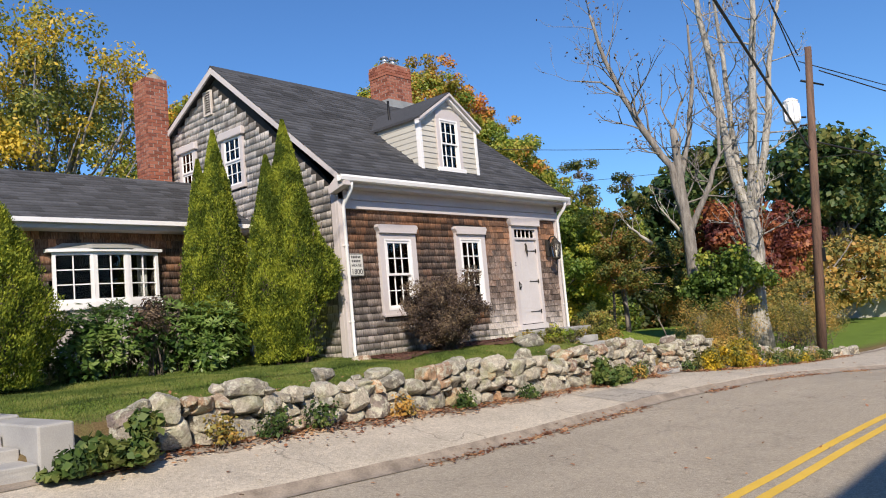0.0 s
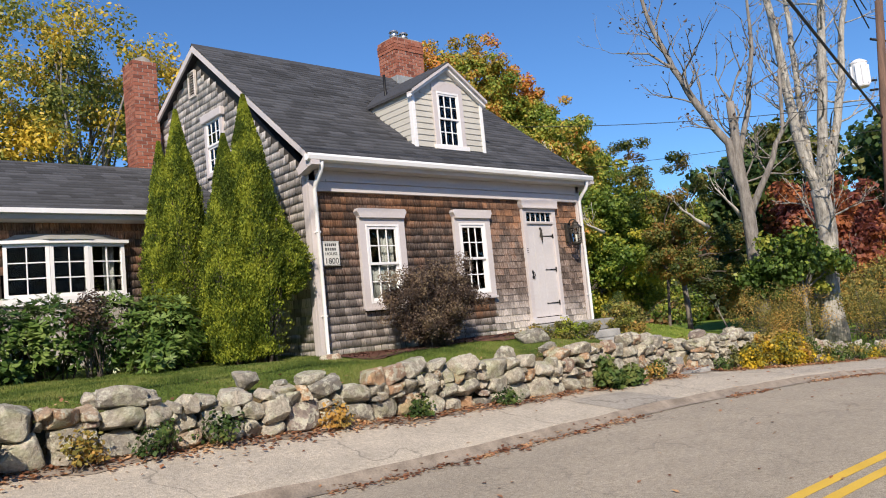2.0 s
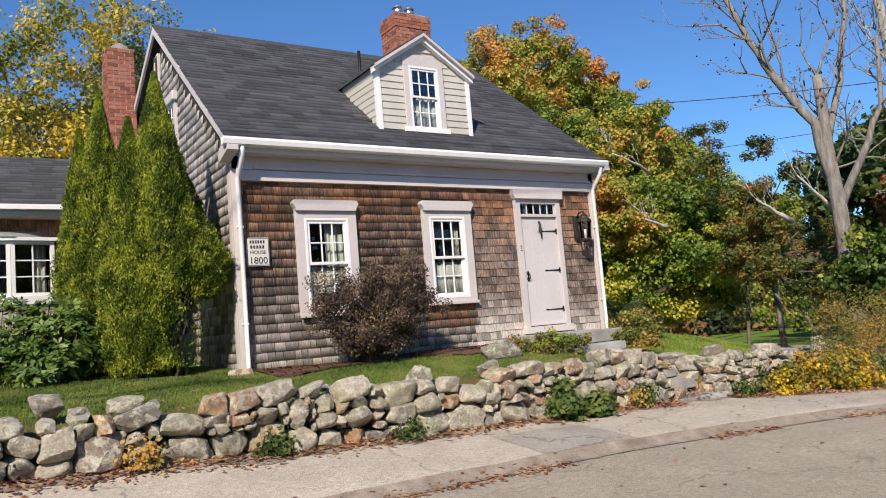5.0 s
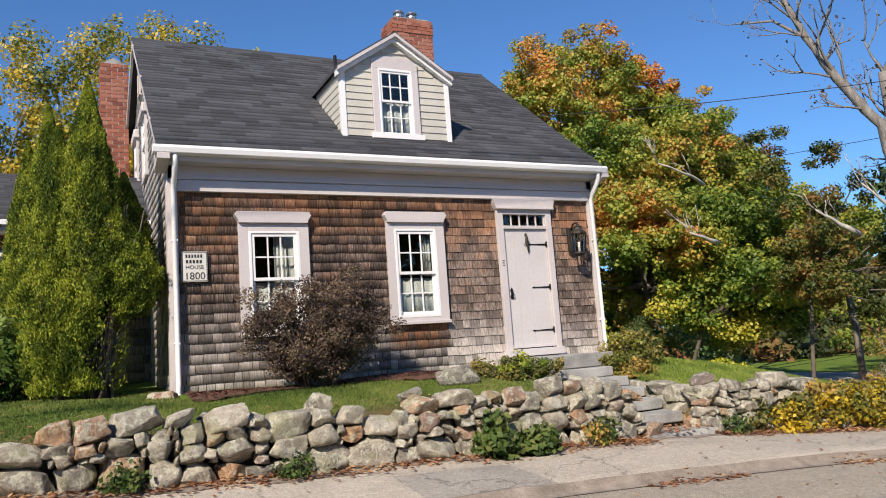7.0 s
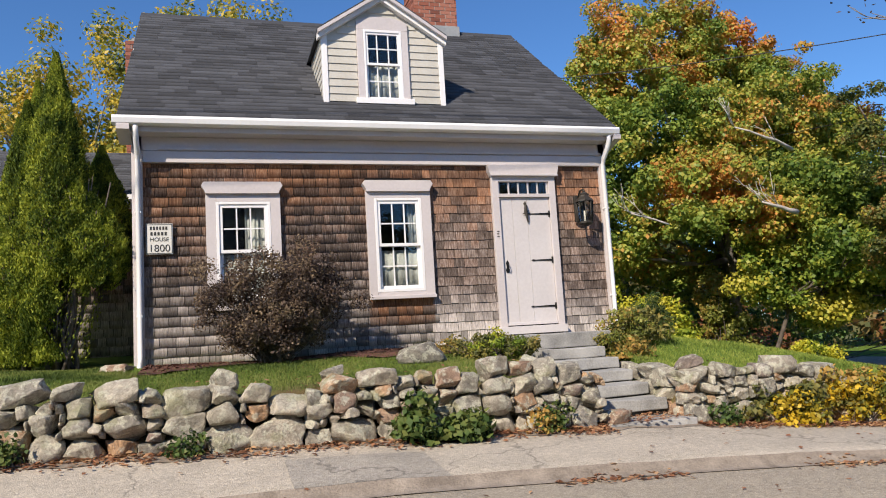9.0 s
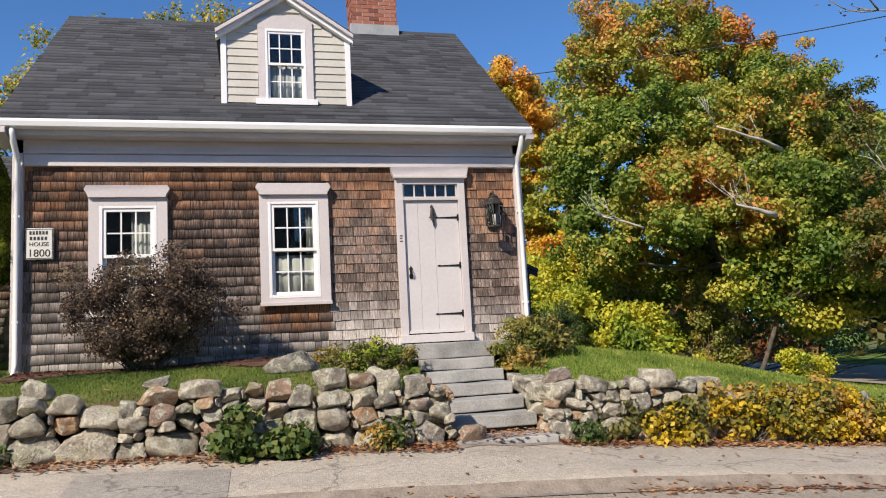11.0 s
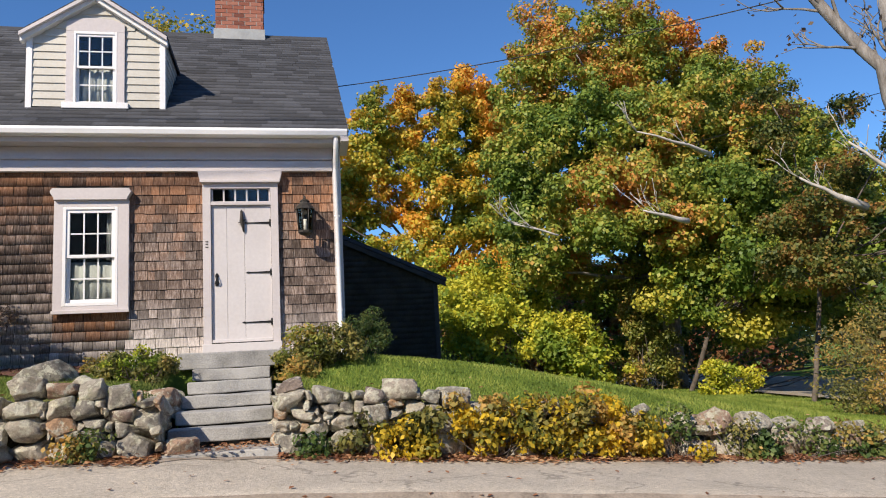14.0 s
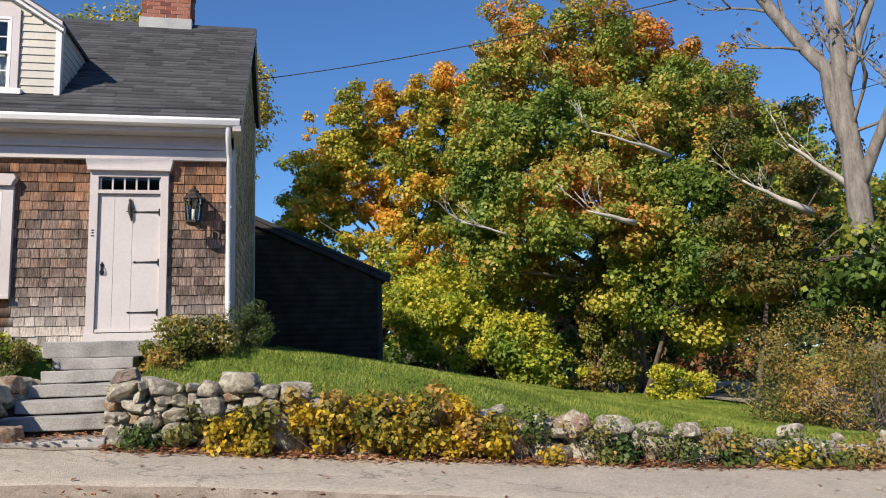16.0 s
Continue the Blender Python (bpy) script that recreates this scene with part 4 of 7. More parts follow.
tubes_object("candle", [([(15.08, 9.80, 2.44), (15.08, 9.80, 2.56)], [0.018, 0.018])], M_SIGN, lan, 8)

lan.scale = (1.32, 1.32, 1.32)
lan.location = Vector(SET_BACK) + Vector((15.08, 9.972, 2.60)) * -0.32

# ---- dormer ----
dm = new("dormer")
dm.parent = house
tagged(dm, "gabled dormer clad in cream clapboards")
DPZ, DEZ, DCX = 5.845, 5.25, 12.30
DW = (12.00, 12.60, 4.31, 5.30)
bm = bmesh.new()
bm_prism(bm, [(DX0 + 0.02, 4.0), (DX1 - 0.02, 4.0), (DX1 - 0.02, DEZ), (DCX, DPZ - 0.06), (DX0 + 0.02, DEZ)], "y", 10.55, 12.3)
part("dormer_core", bm, M_DARK, dm)
for xa, xb in ((DX0 + 0.01, DX0 + 0.03), (DX1 - 0.03, DX1 - 0.01)):
    prism_part("side_wall", [(DY + 0.03, roof_z(DY) - 0.05), (DY + 0.03, DEZ), (11.68, DEZ), (10.5, roof_z(10.5) - 0.15)], "x", xa, xb, M_CLAP, dm)
for xa, xb in ((DX0 + 0.01, DW[0]), (DW[1], DX1 - 0.01)):
    box_part("front_wall", xa, xb, DY + 0.02, DY + 0.06, 4.15, DEZ, M_CLAP, dm, "", 0)
prism_part("front_wall", [(DX0 + 0.01, DEZ), (DW[0], DEZ), (DW[0], 5.30), (DW[1], 5.30), (DW[1], DEZ), (DX1 - 0.01, DEZ), (DCX, DPZ - 0.02)], "y", DY + 0.02, DY + 0.06, M_CLAP, dm)


def clap(z, xa, xb):
    bm = bmesh.new()
    bm_prism(bm, [(DY + 0.02, z), (DY - 0.004, z), (DY + 0.012, z + 0.118), (DY + 0.02, z + 0.118)], "x", xa, xb)
    part("clapboard", bm, M_CLAP, dm)


for k in range(15):
    z = 4.25 + 0.112 * k
    half = (DPZ - 0.10 - z) / 0.74 if z > DEZ - 0.02 else 9
    xa, xb = max(DX0 + 0.075, DCX - half), min(DX1 - 0.075, DCX + half)
    if z < 5.49:
        if 12.0 - 0.09 - xa > 0.02:
            clap(z, xa, 11.915), clap(z, 12.685, xb)
    elif xb - xa > 0.1:
        clap(z, xa, xb)
for sx, s in ((DX0, -1), (DX1, 1)):
    for k in range(9):
        z = 4.25 + 0.112 * k
        y_end = 9.67 + (z + 0.06 - 3.76) / SLOPE
        if y_end > DY + 0.1:
            bm = bmesh.new()
            o = sx + s * 0.004
            bm_prism(bm, [(sx - s * 0.012, z), (o, z), (sx - s * 0.006, z + 0.118), (sx - s * 0.012, z + 0.118)], "y", DY + 0.09, y_end)
            part("clapboard", bm, M_CLAP, dm)
for xa, xb in ((DX0 - 0.006, DX0 + 0.072), (DX1 - 0.072, DX1 + 0.006)):
    box_part("corner_board", xa, xb, DY - 0.014, DY + 0.085, 4.2, DEZ, M_WHITE, dm)
# dormer window
dw = new("dormer_window")
dw.parent = dm
box_part("casing", 11.92, 12.02, DY - 0.03, DY + 0.05, 4.30, 5.33, M_TRIM, dw)
box_part("casing", 12.58, 12.68, DY - 0.03, DY + 0.05, 4.30, 5.33, M_TRIM, dw)
prism_part("arched_head", [(11.92, 5.33), (12.68, 5.33), (12.68, 5.45)] + [(DCX - 0.015 + 0.38 * math.cos(a), 5.43 + 0.10 * math.sin(a)) for a in np.linspace(0.25, math.pi - 0.25, 9)] + [(11.92, 5.45)], "y", DY - 0.03, DY + 0.03, M_TRIM, dw, "", 0.003)
box_part("sill", 11.88, 12.73, DY - 0.06, DY + 0.05, 4.215, 4.30, M_WHITE, dw)
for a in ((12.02, 12.05, 4.30, 5.33), (12.55, 12.58, 4.30, 5.33), (12.05, 12.55, 5.29, 5.33)):
    box_part("window_frame", a[0], a[1], DY - 0.034, DY + 0.05, a[2], a[3], M_WHITE, dw)


def sub_sash(x0, x1, z0, z1, y, cols, rows):
    bm = bmesh.new()
    b = 0.032
    for a in ((x0, x0 + b, z0, z1), (x1 - b, x1, z0, z1), (x0 + b, x1 - b, z0, z0 + b), (x0 + b, x1 - b, z1 - b, z1)):
        bm_box(bm, a[0], a[1], y, y + 0.03, a[2], a[3])
    for i in range(1, cols):
        c = x0 + (x1 - x0) * i / cols
        bm_box(bm, c - 0.008, c + 0.008, y + 0.006, y + 0.026, z0 + b, z1 - b)
    for j in range(1, rows):
        c = z0 + (z1 - z0) * j / rows
        bm_box(bm, x0 + b, x1 - b, y + 0.008, y + 0.024, c - 0.008, c + 0.008)
    part("sash", bm, M_WHITE, dw)
    g = box_part("pane", x0 + b, x1 - b, y + 0.013, y + 0.016, z0 + b, z1 - b, M_GLASS, dw, "", 0)
    g.visible_shadow = False


sub_sash(12.05, 12.55, 4.80, 5.29, DY - 0.02, 3, 2)
sub_sash(12.05, 12.55, 4.30, 4.84, DY + 0.012, 3, 2)
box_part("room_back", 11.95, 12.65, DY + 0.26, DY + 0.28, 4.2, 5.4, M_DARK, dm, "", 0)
curtain(dm, 12.05, 12.55, 4.3, 4.82, DY + 0.09, 5)
# dormer roof and rakes
for s in (-1, 1):
    xe = DCX + s * (DX1 - DX0 + 0.11) / 2
    ze = DEZ + 0.01
    n2 = Vector((-(DPZ + 0.05 - ze) * -s, 0, abs(xe - DCX)))
    bm = bmesh.new()
    p = [(xe, ze - 0.03), (DCX, DPZ + 0.02), (DCX, DPZ + 0.06), (xe, ze + 0.02)]
    # back edge follows the main roof
    def yb(z):
        return 9.67 + (z - 3.76) / SLOPE
    fr_, bk = [bm.verts.new((x, 10.14, z)) for x, z in p], [bm.verts.new((x, yb(z) + 0.05, z)) for x, z in p]
    bm.faces.new(fr_), bm.faces.new(bk[::-1])
    for i in range(4):
        bm.faces.new((fr_[i], bk[i], bk[(i + 1) % 4], fr_[(i + 1) % 4]))
    part("dormer_roof", bm, M_ROOF, dm, "dark shingled dormer roof")
    for d0, d1, ya in ((0.03, 0.082, 10.12), (0.082, 0.145, 10.18)):
        bm = bmesh.new()
        bm_prism(bm, [(xe, ze - d0 + 0.02), (DCX, DPZ + 0.06 - d0), (DCX, DPZ + 0.06 - d1), (xe, ze - d1 + 0.02)], "y", ya, DY + 0.03)
        part("rake_board", bm, M_WHITE if d0 > 0.05 else M_TRIM, dm)

# ---- chimneys ----


def chimney(name, x0, x1, y0, y1, z0, z1, label, parent, cap):
    c = new(name)
    c.parent = parent
    tagged(c, label)
    box_part("mortar_core", x0 + 0.006, x1 - 0.006, y0 + 0.006, y1 - 0.006, z0, z1 - 0.01, M_MORTAR, c, "", 0)
    V, F = [], []
    r = random.Random(11)

    def brick(ax0, ax1, ay0, ay1, az0, az1):
        o = len(V)
        V.extend([(ax0, ay0, az0), (ax1, ay0, az0), (ax1, ay1, az0), (ax0, ay1, az0), (ax0, ay0, az1), (ax1, ay0, az1), (ax1, ay1, az1), (ax0, ay1, az1)])
        F.extend([tuple(o + i for i in f) for f in ((0, 3, 2, 1), (4, 5, 6, 7), (0, 1, 5, 4), (1, 2, 6, 5), (2, 3, 7, 6), (3, 0, 4, 7))])
    h, g = 0.067, 0.01
    k = 0
    z = z0
    while z + h <= z1 + 0.01:
        out = cap(z1 - z)
        a0, a1, b0, b1 = x0 - out, x1 + out, y0 - out, y1 + out
        for side in (0, 1, 2, 3):
            lo, hi = (a0, a1) if side < 2 else (b0, b1)
            u = lo - (0.1 if k % 2 else 0.0)
            while u < hi:
                p, q = max(u, lo), min(u + 0.2, hi)
                if q - p > 0.03:
                    d = r.uniform(-0.002, 0.003)
                    if side == 0:
                        brick(p + g / 2, q - g / 2, b0 - d, b0 + 0.05, z, z + h)
                    elif side == 1:
                        brick(p + g / 2, q - g / 2, b1 - 0.05, b1 + d, z, z + h)
                    elif side == 2:
                        brick(a0 - d, a0 + 0.05, p + g / 2, q - g / 2, z, z + h)
                    else:
                        brick(a1 - 0.05, a1 + d, p + g / 2, q - g / 2, z, z + h)
                u += 0.21
        z += h + g
        k += 1
    tagged(mesh_object("brickwork", V, F, M_BRICK, c), "weathered red brickwork", kind="stuff")
    return c


ch = chimney("chimney", 13.66, 14.52, 13.28, 13.92, 6.35, 7.72, "square red brick chimney with two steel flue pots", house, lambda d: 0.014 if 0.10 < d < 0.33 else 0.0)
box_part("flashing", 13.63, 14.55, 13.25, 13.95, 6.5, 6.80, M_LEAD, ch, "grey lead flashing", 0.006)
box_part("cement_cap", 13.70, 14.48, 13.32, 13.88, 7.69, 7.78, M_CONCRETE, ch, "", 0.03)
for x in (13.93, 14.22):
    f = ring_lathe("flue_pot", ((0.085, 0), (0.085, 0.12), (0.11, 0.12), (0.11, 0.15), (0.075, 0.16), (0.075, 0.21), (0.12, 0.21), (0.10, 0.25), (0.02, 0.28)), (x, 13.6, 7.76), M_STEEL, ch, 14)
    tagged(f, "shiny steel flue cap")
ch2 = chimney("chimney", 8.32, 8.82, 15.3, 15.88, 0.6, 7.0, "tall narrow red brick chimney against the gable end", house, lambda d: -0.05 if d < 0.08 else 0.0)
prism_part("cement_cap", [(8.37, 6.97), (8.77, 6.97), (8.70, 7.06), (8.57, 7.12), (8.44, 7.06)], "y", 15.36, 15.82, M_CONCRETE, ch2)
# roof vent pipe
vp = new("vent_pipe")
vp.parent = house
tubes_object("pipe", [([(11.75, 11.4, 5.05), (11.75, 11.4, 5.95)], [0.028, 0.028])], M_IRON, vp, 8, True, "dark metal roof vent pipe")
tubes_object("pipe_collar", [([(11.75, 11.4, 5.06), (11.75, 11.4, 5.16)], [0.07, 0.035])], M_LEAD, vp, 8)

# ---- gable windows and louvre ----


def gable_window(name, y0, y1, z0, z1):
    w = thing(name, "double-hung gable window in white frame on grey shingles", "window", SET_BACK, kind="structure")
    x = HX0 - 0.03
    for a in ((y0, y0 + 0.1, z0, z1), (y1 - 0.1, y1, z0, z1), (y0 + 0.1, y1 - 0.1, z0, z0 + 0.08)):
        box_part("casing", x, HX0 + 0.03, a[0], a[1], a[2], a[3], M_TRIM, w)
    box_part("hood", x - 0.05, HX0 + 0.03, y0 - 0.05, y1 + 0.05, z1, z1 + 0.16, M_TRIM, w, "", 0.02)
    a0, a1 = y0 + 0.1, y1 - 0.1
    zm = (z0 + 0.08 + z1) / 2
    for (p, q), dx in (((zm, z1), 0.0), ((z0 + 0.08, zm), 0.02)):
        bm = bmesh.new()
        b = 0.04
        for s in ((a0, a0 + b, p, q), (a1 - b, a1, p, q), (a0 + b, a1 - b, p, p + b), (a0 + b, a1 - b, q - b, q)):
            bm_box(bm, x + 0.005 + dx, x + 0.03 + dx, s[0], s[1], s[2], s[3])
        for i in (1, 2):
            c = a0 + (a1 - a0) * i / 3
            bm_box(bm, x + 0.010 + dx, x + 0.026 + dx, c - 0.008, c + 0.008, p + b, q - b)
        c = (p + q) / 2
        bm_box(bm, x + 0.011 + dx, x + 0.025 + dx, a0 + b, a1 - b, c - 0.008, c + 0.008)
        part("sash", bm, M_WHITE, w)
        g = box_part("pane", x + 0.018 + dx, x + 0.02 + dx, a0 + b, a1 - b, p + b, q - b, M_GLASS, w, "", 0)
        g.visible_shadow = False
    box_part("curtain", HX0 + 0.022, HX0 + 0.027, a0, a1, z0 + 0.08, z1, M_CURTAIN, w, "pale drawn curtain behind the glass", 0)
    return w


gable_window("window_3", 12.66, 13.42, 4.14, 5.18)
gable_window("window_4", 14.42, 15.1, 4.25, 5.25)
lv = thing("gable_louvre", "grey slatted attic louvre in the gable", "louvre", SET_BACK, kind="structure")
for a in ((13.70, 13.73, 5.84, 6.36), (13.97, 14.0, 5.84, 6.36), (13.73, 13.97, 5.84, 5.87), (13.73, 13.97, 6.33, 6.36)):
    box_part("louvre_frame", HX0 - 0.03, HX0 + 0.03, a[0], a[1], a[2], a[3], M_GABLE, lv)
for k in range(9):
    z = 5.88 + k * 0.05
    prism_part("slat", [(HX0 - 0.025, z), (HX0 - 0.018, z), (HX0 + 0.02, z + 0.045), (HX0 + 0.012, z + 0.045)], "y", 13.73, 13.97, M_GABLE, lv)

# ---- low wing with the bow window ----
wing = thing("house_wing", "low grey shingled wing with dark roof and bow window", "house")
EY, EW = 12.92, 12.58
EXL = 0.6
wing_wall = wall_with_holes("wall_south", EXL, 8.90, 0.5, 3.3, EY, EY + 0.14, [(5.22, 6.98, 2.0, 2.9)], M_SHEATH, wing)
box_part("wall_west", EXL, EXL + 0.14, EY + 0.14, 17, 0.5, 3.3, M_SHEATH, wing)
box_part("wall_north", EXL, 8.24, 17.0, 17.14, 0.5, 3.3, M_SHEATH, wing)
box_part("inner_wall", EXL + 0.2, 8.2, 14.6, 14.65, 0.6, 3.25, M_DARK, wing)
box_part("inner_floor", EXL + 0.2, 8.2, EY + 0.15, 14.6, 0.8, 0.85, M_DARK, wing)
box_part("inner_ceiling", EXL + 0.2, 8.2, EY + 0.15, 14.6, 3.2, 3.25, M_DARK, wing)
ERZ, ERY, EEZ = 4.58, 14.75, 3.36
es = (ERZ - EEZ) / (ERY - EW)
bm = bmesh.new()
bm_prism(bm, [(EW, EEZ - 0.06), (EW, EEZ), (ERY, ERZ), (17.2, EEZ), (17.2, EEZ - 0.06), (ERY, ERZ - 0.12)], "x", EXL - 0.15, 8.90)
er = part("roof", bm, M_ROOF, wing, "charcoal shingled low roof")
sl2 = math.hypot(1, es)
V = slope_tabs("t", courses(EXL - 0.15, 8.9, (ERY - EW + 0.03) * sl2, 0.137, 0.33, 5), (0, EW - 0.03, EEZ - 0.03 * es + 0.004), (1, 0, 0), (0, 1 / sl2, es / sl2), (0, -es / sl2, 1 / sl2), M_ROOF, wing)
island_quads("roof_shingle_field", V, M_ROOF, er)
bm = bmesh.new()
bm_prism(bm, [(EW - 0.10, EEZ - 0.01), (EW - 0.10, EEZ - 0.085), (EW - 0.02, EEZ - 0.085), (EW - 0.02, EEZ - 0.01), (EW - 0.035, EEZ - 0.01), (EW - 0.035, EEZ - 0.07), (EW - 0.085, EEZ - 0.07), (EW - 0.085, EEZ - 0.01)], "x", EXL - 0.1, 8.9)
part("gutter", bm, M_GUTTER, wing, "white eaves gutter", 0.003)
box_part("fascia", EXL - 0.1, 8.9, EW - 0.018, EW + 0.01, EEZ - 0.16, EEZ - 0.02, M_TRIM, wing)
box_part("soffit", EXL, 8.9, EW + 0.01, EY, EEZ - 0.17, EEZ - 0.14, M_TRIM, wing)
# bow window: three lights
bw = new("bow_window")
bw.parent = wing
tagged(bw, "three-light white bow window with a small lead roof")
pl = [(5.24, 12.84), (5.85, 12.72), (6.41, 12.71), (6.99, 12.80)]
BZ0, BZ1 = 2.02, 2.84
for (xa, ya), (xb, yb_) in zip(pl, pl[1:]):
    L = math.hypot(xb - xa, yb_ - ya)
    m = pose(xa, ya, 0, 0, 0, math.degrees(math.atan2(yb_ - ya, xb - xa)))
    lt = new("light")
    lt.parent = bw
    bm = bmesh.new()
    for a in ((0, 0.055, BZ0, BZ1), (L - 0.055, L, BZ0, BZ1), (0.055, L - 0.055, BZ0, BZ0 + 0.05), (0.055, L - 0.055, BZ1 - 0.05, BZ1)):
        bm_box(bm, a[0], a[1], -0.03, 0.03, a[2], a[3], m)
    bm_box(bm, L / 2 - 0.009, L / 2 + 0.009, -0.012, 0.012, BZ0 + 0.05, BZ1 - 0.05, m)
    for k in (1, 2):
        c = BZ0 + 0.05 + (BZ1 - BZ0 - 0.1) * k / 3
        bm_box(bm, 0.055, L - 0.055, -0.011, 0.011, c - 0.009, c + 0.009, m)
    part("light_frame", bm, M_WHITE, bw)
    bm = bmesh.new()
    bm_box(bm, 0.055, L - 0.055, -0.002, 0.002, BZ0 + 0.05, BZ1 - 0.05, m)
    g = part("pane", bm, M_GLASS, bw)
    g.visible_shadow = False
bm = bmesh.new()
bm_prism(bm, [(5.18, 12.92), (5.19, 12.78), (5.84, 12.66), (6.42, 12.65), (7.03, 12.74), (7.04, 12.92)], "z", BZ0 - 0.12, BZ0)
part("bow_sill", bm, M_WHITE, bw)
bm = bmesh.new()
bm_prism(bm, [(5.15, 12.92), (5.16, 12.77), (5.83, 12.64), (6.43, 12.63), (7.06, 12.73), (7.07, 12.92)], "z", BZ1, BZ1 + 0.05)
part("bow_head", bm, M_WHITE, bw)
bm = bmesh.new()
lo = [bm.verts.new((x, y, BZ1 + 0.052)) for x, y in ((5.13, 12.92), (5.82, 12.62), (6.44, 12.61), (7.09, 12.92))]
hi = [bm.verts.new((x, y, BZ1 + 0.16)) for x, y in ((5.4, 12.92), (5.86, 12.80), (6.38, 12.80), (6.82, 12.92))]
for i in range(3):
    bm.faces.new((lo[i], lo[i + 1], hi[i + 1], hi[i]))
bm.faces.new(lo[::-1]), bm.faces.new(hi), bm.faces.new((lo[3], lo[0], hi[0], hi[3]))
part("bow_roof", bm, M_LEAD, bw, "small hipped lead roof")
bm = bmesh.new()
bm_prism(bm, [(5.2, 12.92), (5.21, 12.82), (5.84, 12.70), (6.42, 12.69), (7.01, 12.78), (7.02, 12.92)], "z", 0.9, BZ0 - 0.12)
part("bow_apron", bm, M_GABLE, bw)
curtain(bw, 6.72, 6.9, BZ0, BZ1, 13.0, 2)

# ---- rear wing in the shade ----
rear = thing("house_rear_wing", "low shingled rear wing in deep shade behind the house", "house")
bm = bmesh.new()
bm_prism(bm, [(12.0, 0.3), (18.45, 0.3), (18.45, 2.50), (15.76, 3.72), (12.0, 5.3)], "y", 17.92, 22.5)
rear_wall = part("wall", bm, M_SHEATH, rear)
bm = bmesh.new()
bm_prism(bm, [(18.68, 2.46), (18.68, 2.54), (12.0, 5.50), (12.0, 5.38)], "y", 17.78, 22.7)
part("roof", bm, M_ROOF, rear)
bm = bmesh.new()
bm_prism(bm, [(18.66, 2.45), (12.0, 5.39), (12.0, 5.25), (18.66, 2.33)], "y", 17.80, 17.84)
# rake and corner board carry the wing's shade in their colour too
part("rake_board", bm, M_SHADEWALL, rear)
box_part("corner_board", 18.36, 18.47, 17.88, 17.92, 0.3, 2.42, M_SHADEWALL, rear)
box_part("link_wall", 12, 15.2, 15.63, 17.9, 0.4, 3.6, M_SHEATH, rear)


# ---- cedar shingles of the walls ----
def wall_rows(u0, u1, z0, z1, pitch, seed, width=(0.085, 0.21)):
    r = np.random.default_rng(seed)
    rows = []
    for j in range(int(math.ceil((z1 - z0) / pitch))):
        u = u0 - r.uniform(0, 0.15)
        while u < u1:
            w = r.uniform(*width)
            a, b = max(u, u0), min(u + w - 0.007, u1)
            if b - a > 0.015:
                zb = z0 + j * pitch + r.normal(0, 0.0025)
                rows.append((a, b, zb, min(zb + pitch + 0.02, z1), r.uniform(0.013, 0.019)))
            u += w
    return rows


def shell(rows, place, keep):
    """place(u, z, out) gives the point; each shingle a face and a butt edge."""
    V = []
    for a, b, z0, z1, t in rows:
        if keep((a + b) / 2, (z0 + z1) / 2, a, b):
            V += [place(a, z0, t), place(b, z0, t), place(b, z1, 0.003), place(a, z1, 0.003), place(a, z0, -0.003), place(b, z0, -0.003), place(b, z0, t), place(a, z0, t)]
    return V


FRONT_HOLES = ((9.80, 10.725, 1.36, 3.0), (11.895, 12.795, 1.40, 3.03), (13.74, 14.715, 0.82, 3.26))


def clear(u, z, a, b):
    return not any(h[0] < u < h[1] and h[2] < z < h[3] for h in FRONT_HOLES)


def clipped(rows):
    """Shingles cut off where they run under a casing."""
    out = []
    for a, b, z0, z1, t in rows:
        zc = (z0 + z1) / 2
        for h in FRONT_HOLES:
            if h[2] < zc < h[3]:
                if a < h[0] < b:
                    b = h[0] + 0.01
                elif a < h[1] < b:
                    a = h[1] - 0.01
        if b - a > 0.012:
            out.append((a, b, z0, z1, t))
    return out


front_rows = clipped(wall_rows(HX0 + 0.11, HX1 - 0.09, 0.66, 3.30, 0.1275, 21))
SINGLE_FROM = 12.72
V = shell([r for r in front_rows if r[0] < SINGLE_FROM], lambda u, z, o: (u, HY0 + 0.018 - o, z), clear)
island_quads("shingle_field", V, M_SHINGLE_FIELD, south_wall, "weathered brown and grey cedar shingles")


def gable_keep(y, z, a, b):
    top = min(3.50 + (y - 10.0) * SLOPE, 6.55 - (y - 13.45) * 0.43)
    if z > top:
        return False
    return not any(p < y < q and s < z < t for p, q, s, t in ((12.66, 13.42, 4.14, 5.3), (14.42, 15.1, 4.25, 5.38), (13.70, 14.0, 5.84, 6.36)))


rows = wall_rows(10.12, 15.52, 0.66, 6.6, 0.137, 22)
V = shell(rows, lambda u, z, o: (HX0 + 0.018 - o, u, z), gable_keep)
V = [p for q in np.array(V).reshape(-1, 8, 3) for p in q[[1, 0, 3, 2, 5, 4, 7, 6]]]
island_quads("shingle_field", V, M_GABLE, west_wall, "silver-grey weathered cedar shingles")
V = shell(wall_rows(10.12, 15.52, 0.66, 6.6, 0.137, 23), lambda u, z, o: (HX1 - 0.018 + o, u, z), lambda y, z, a, b: z < min(3.50 + (y - 10.0) * SLOPE, 6.55 - (y - 13.45) * 0.43))
island_quads("shingle_field", V, M_GABLE, east_wall, "grey cedar shingles")
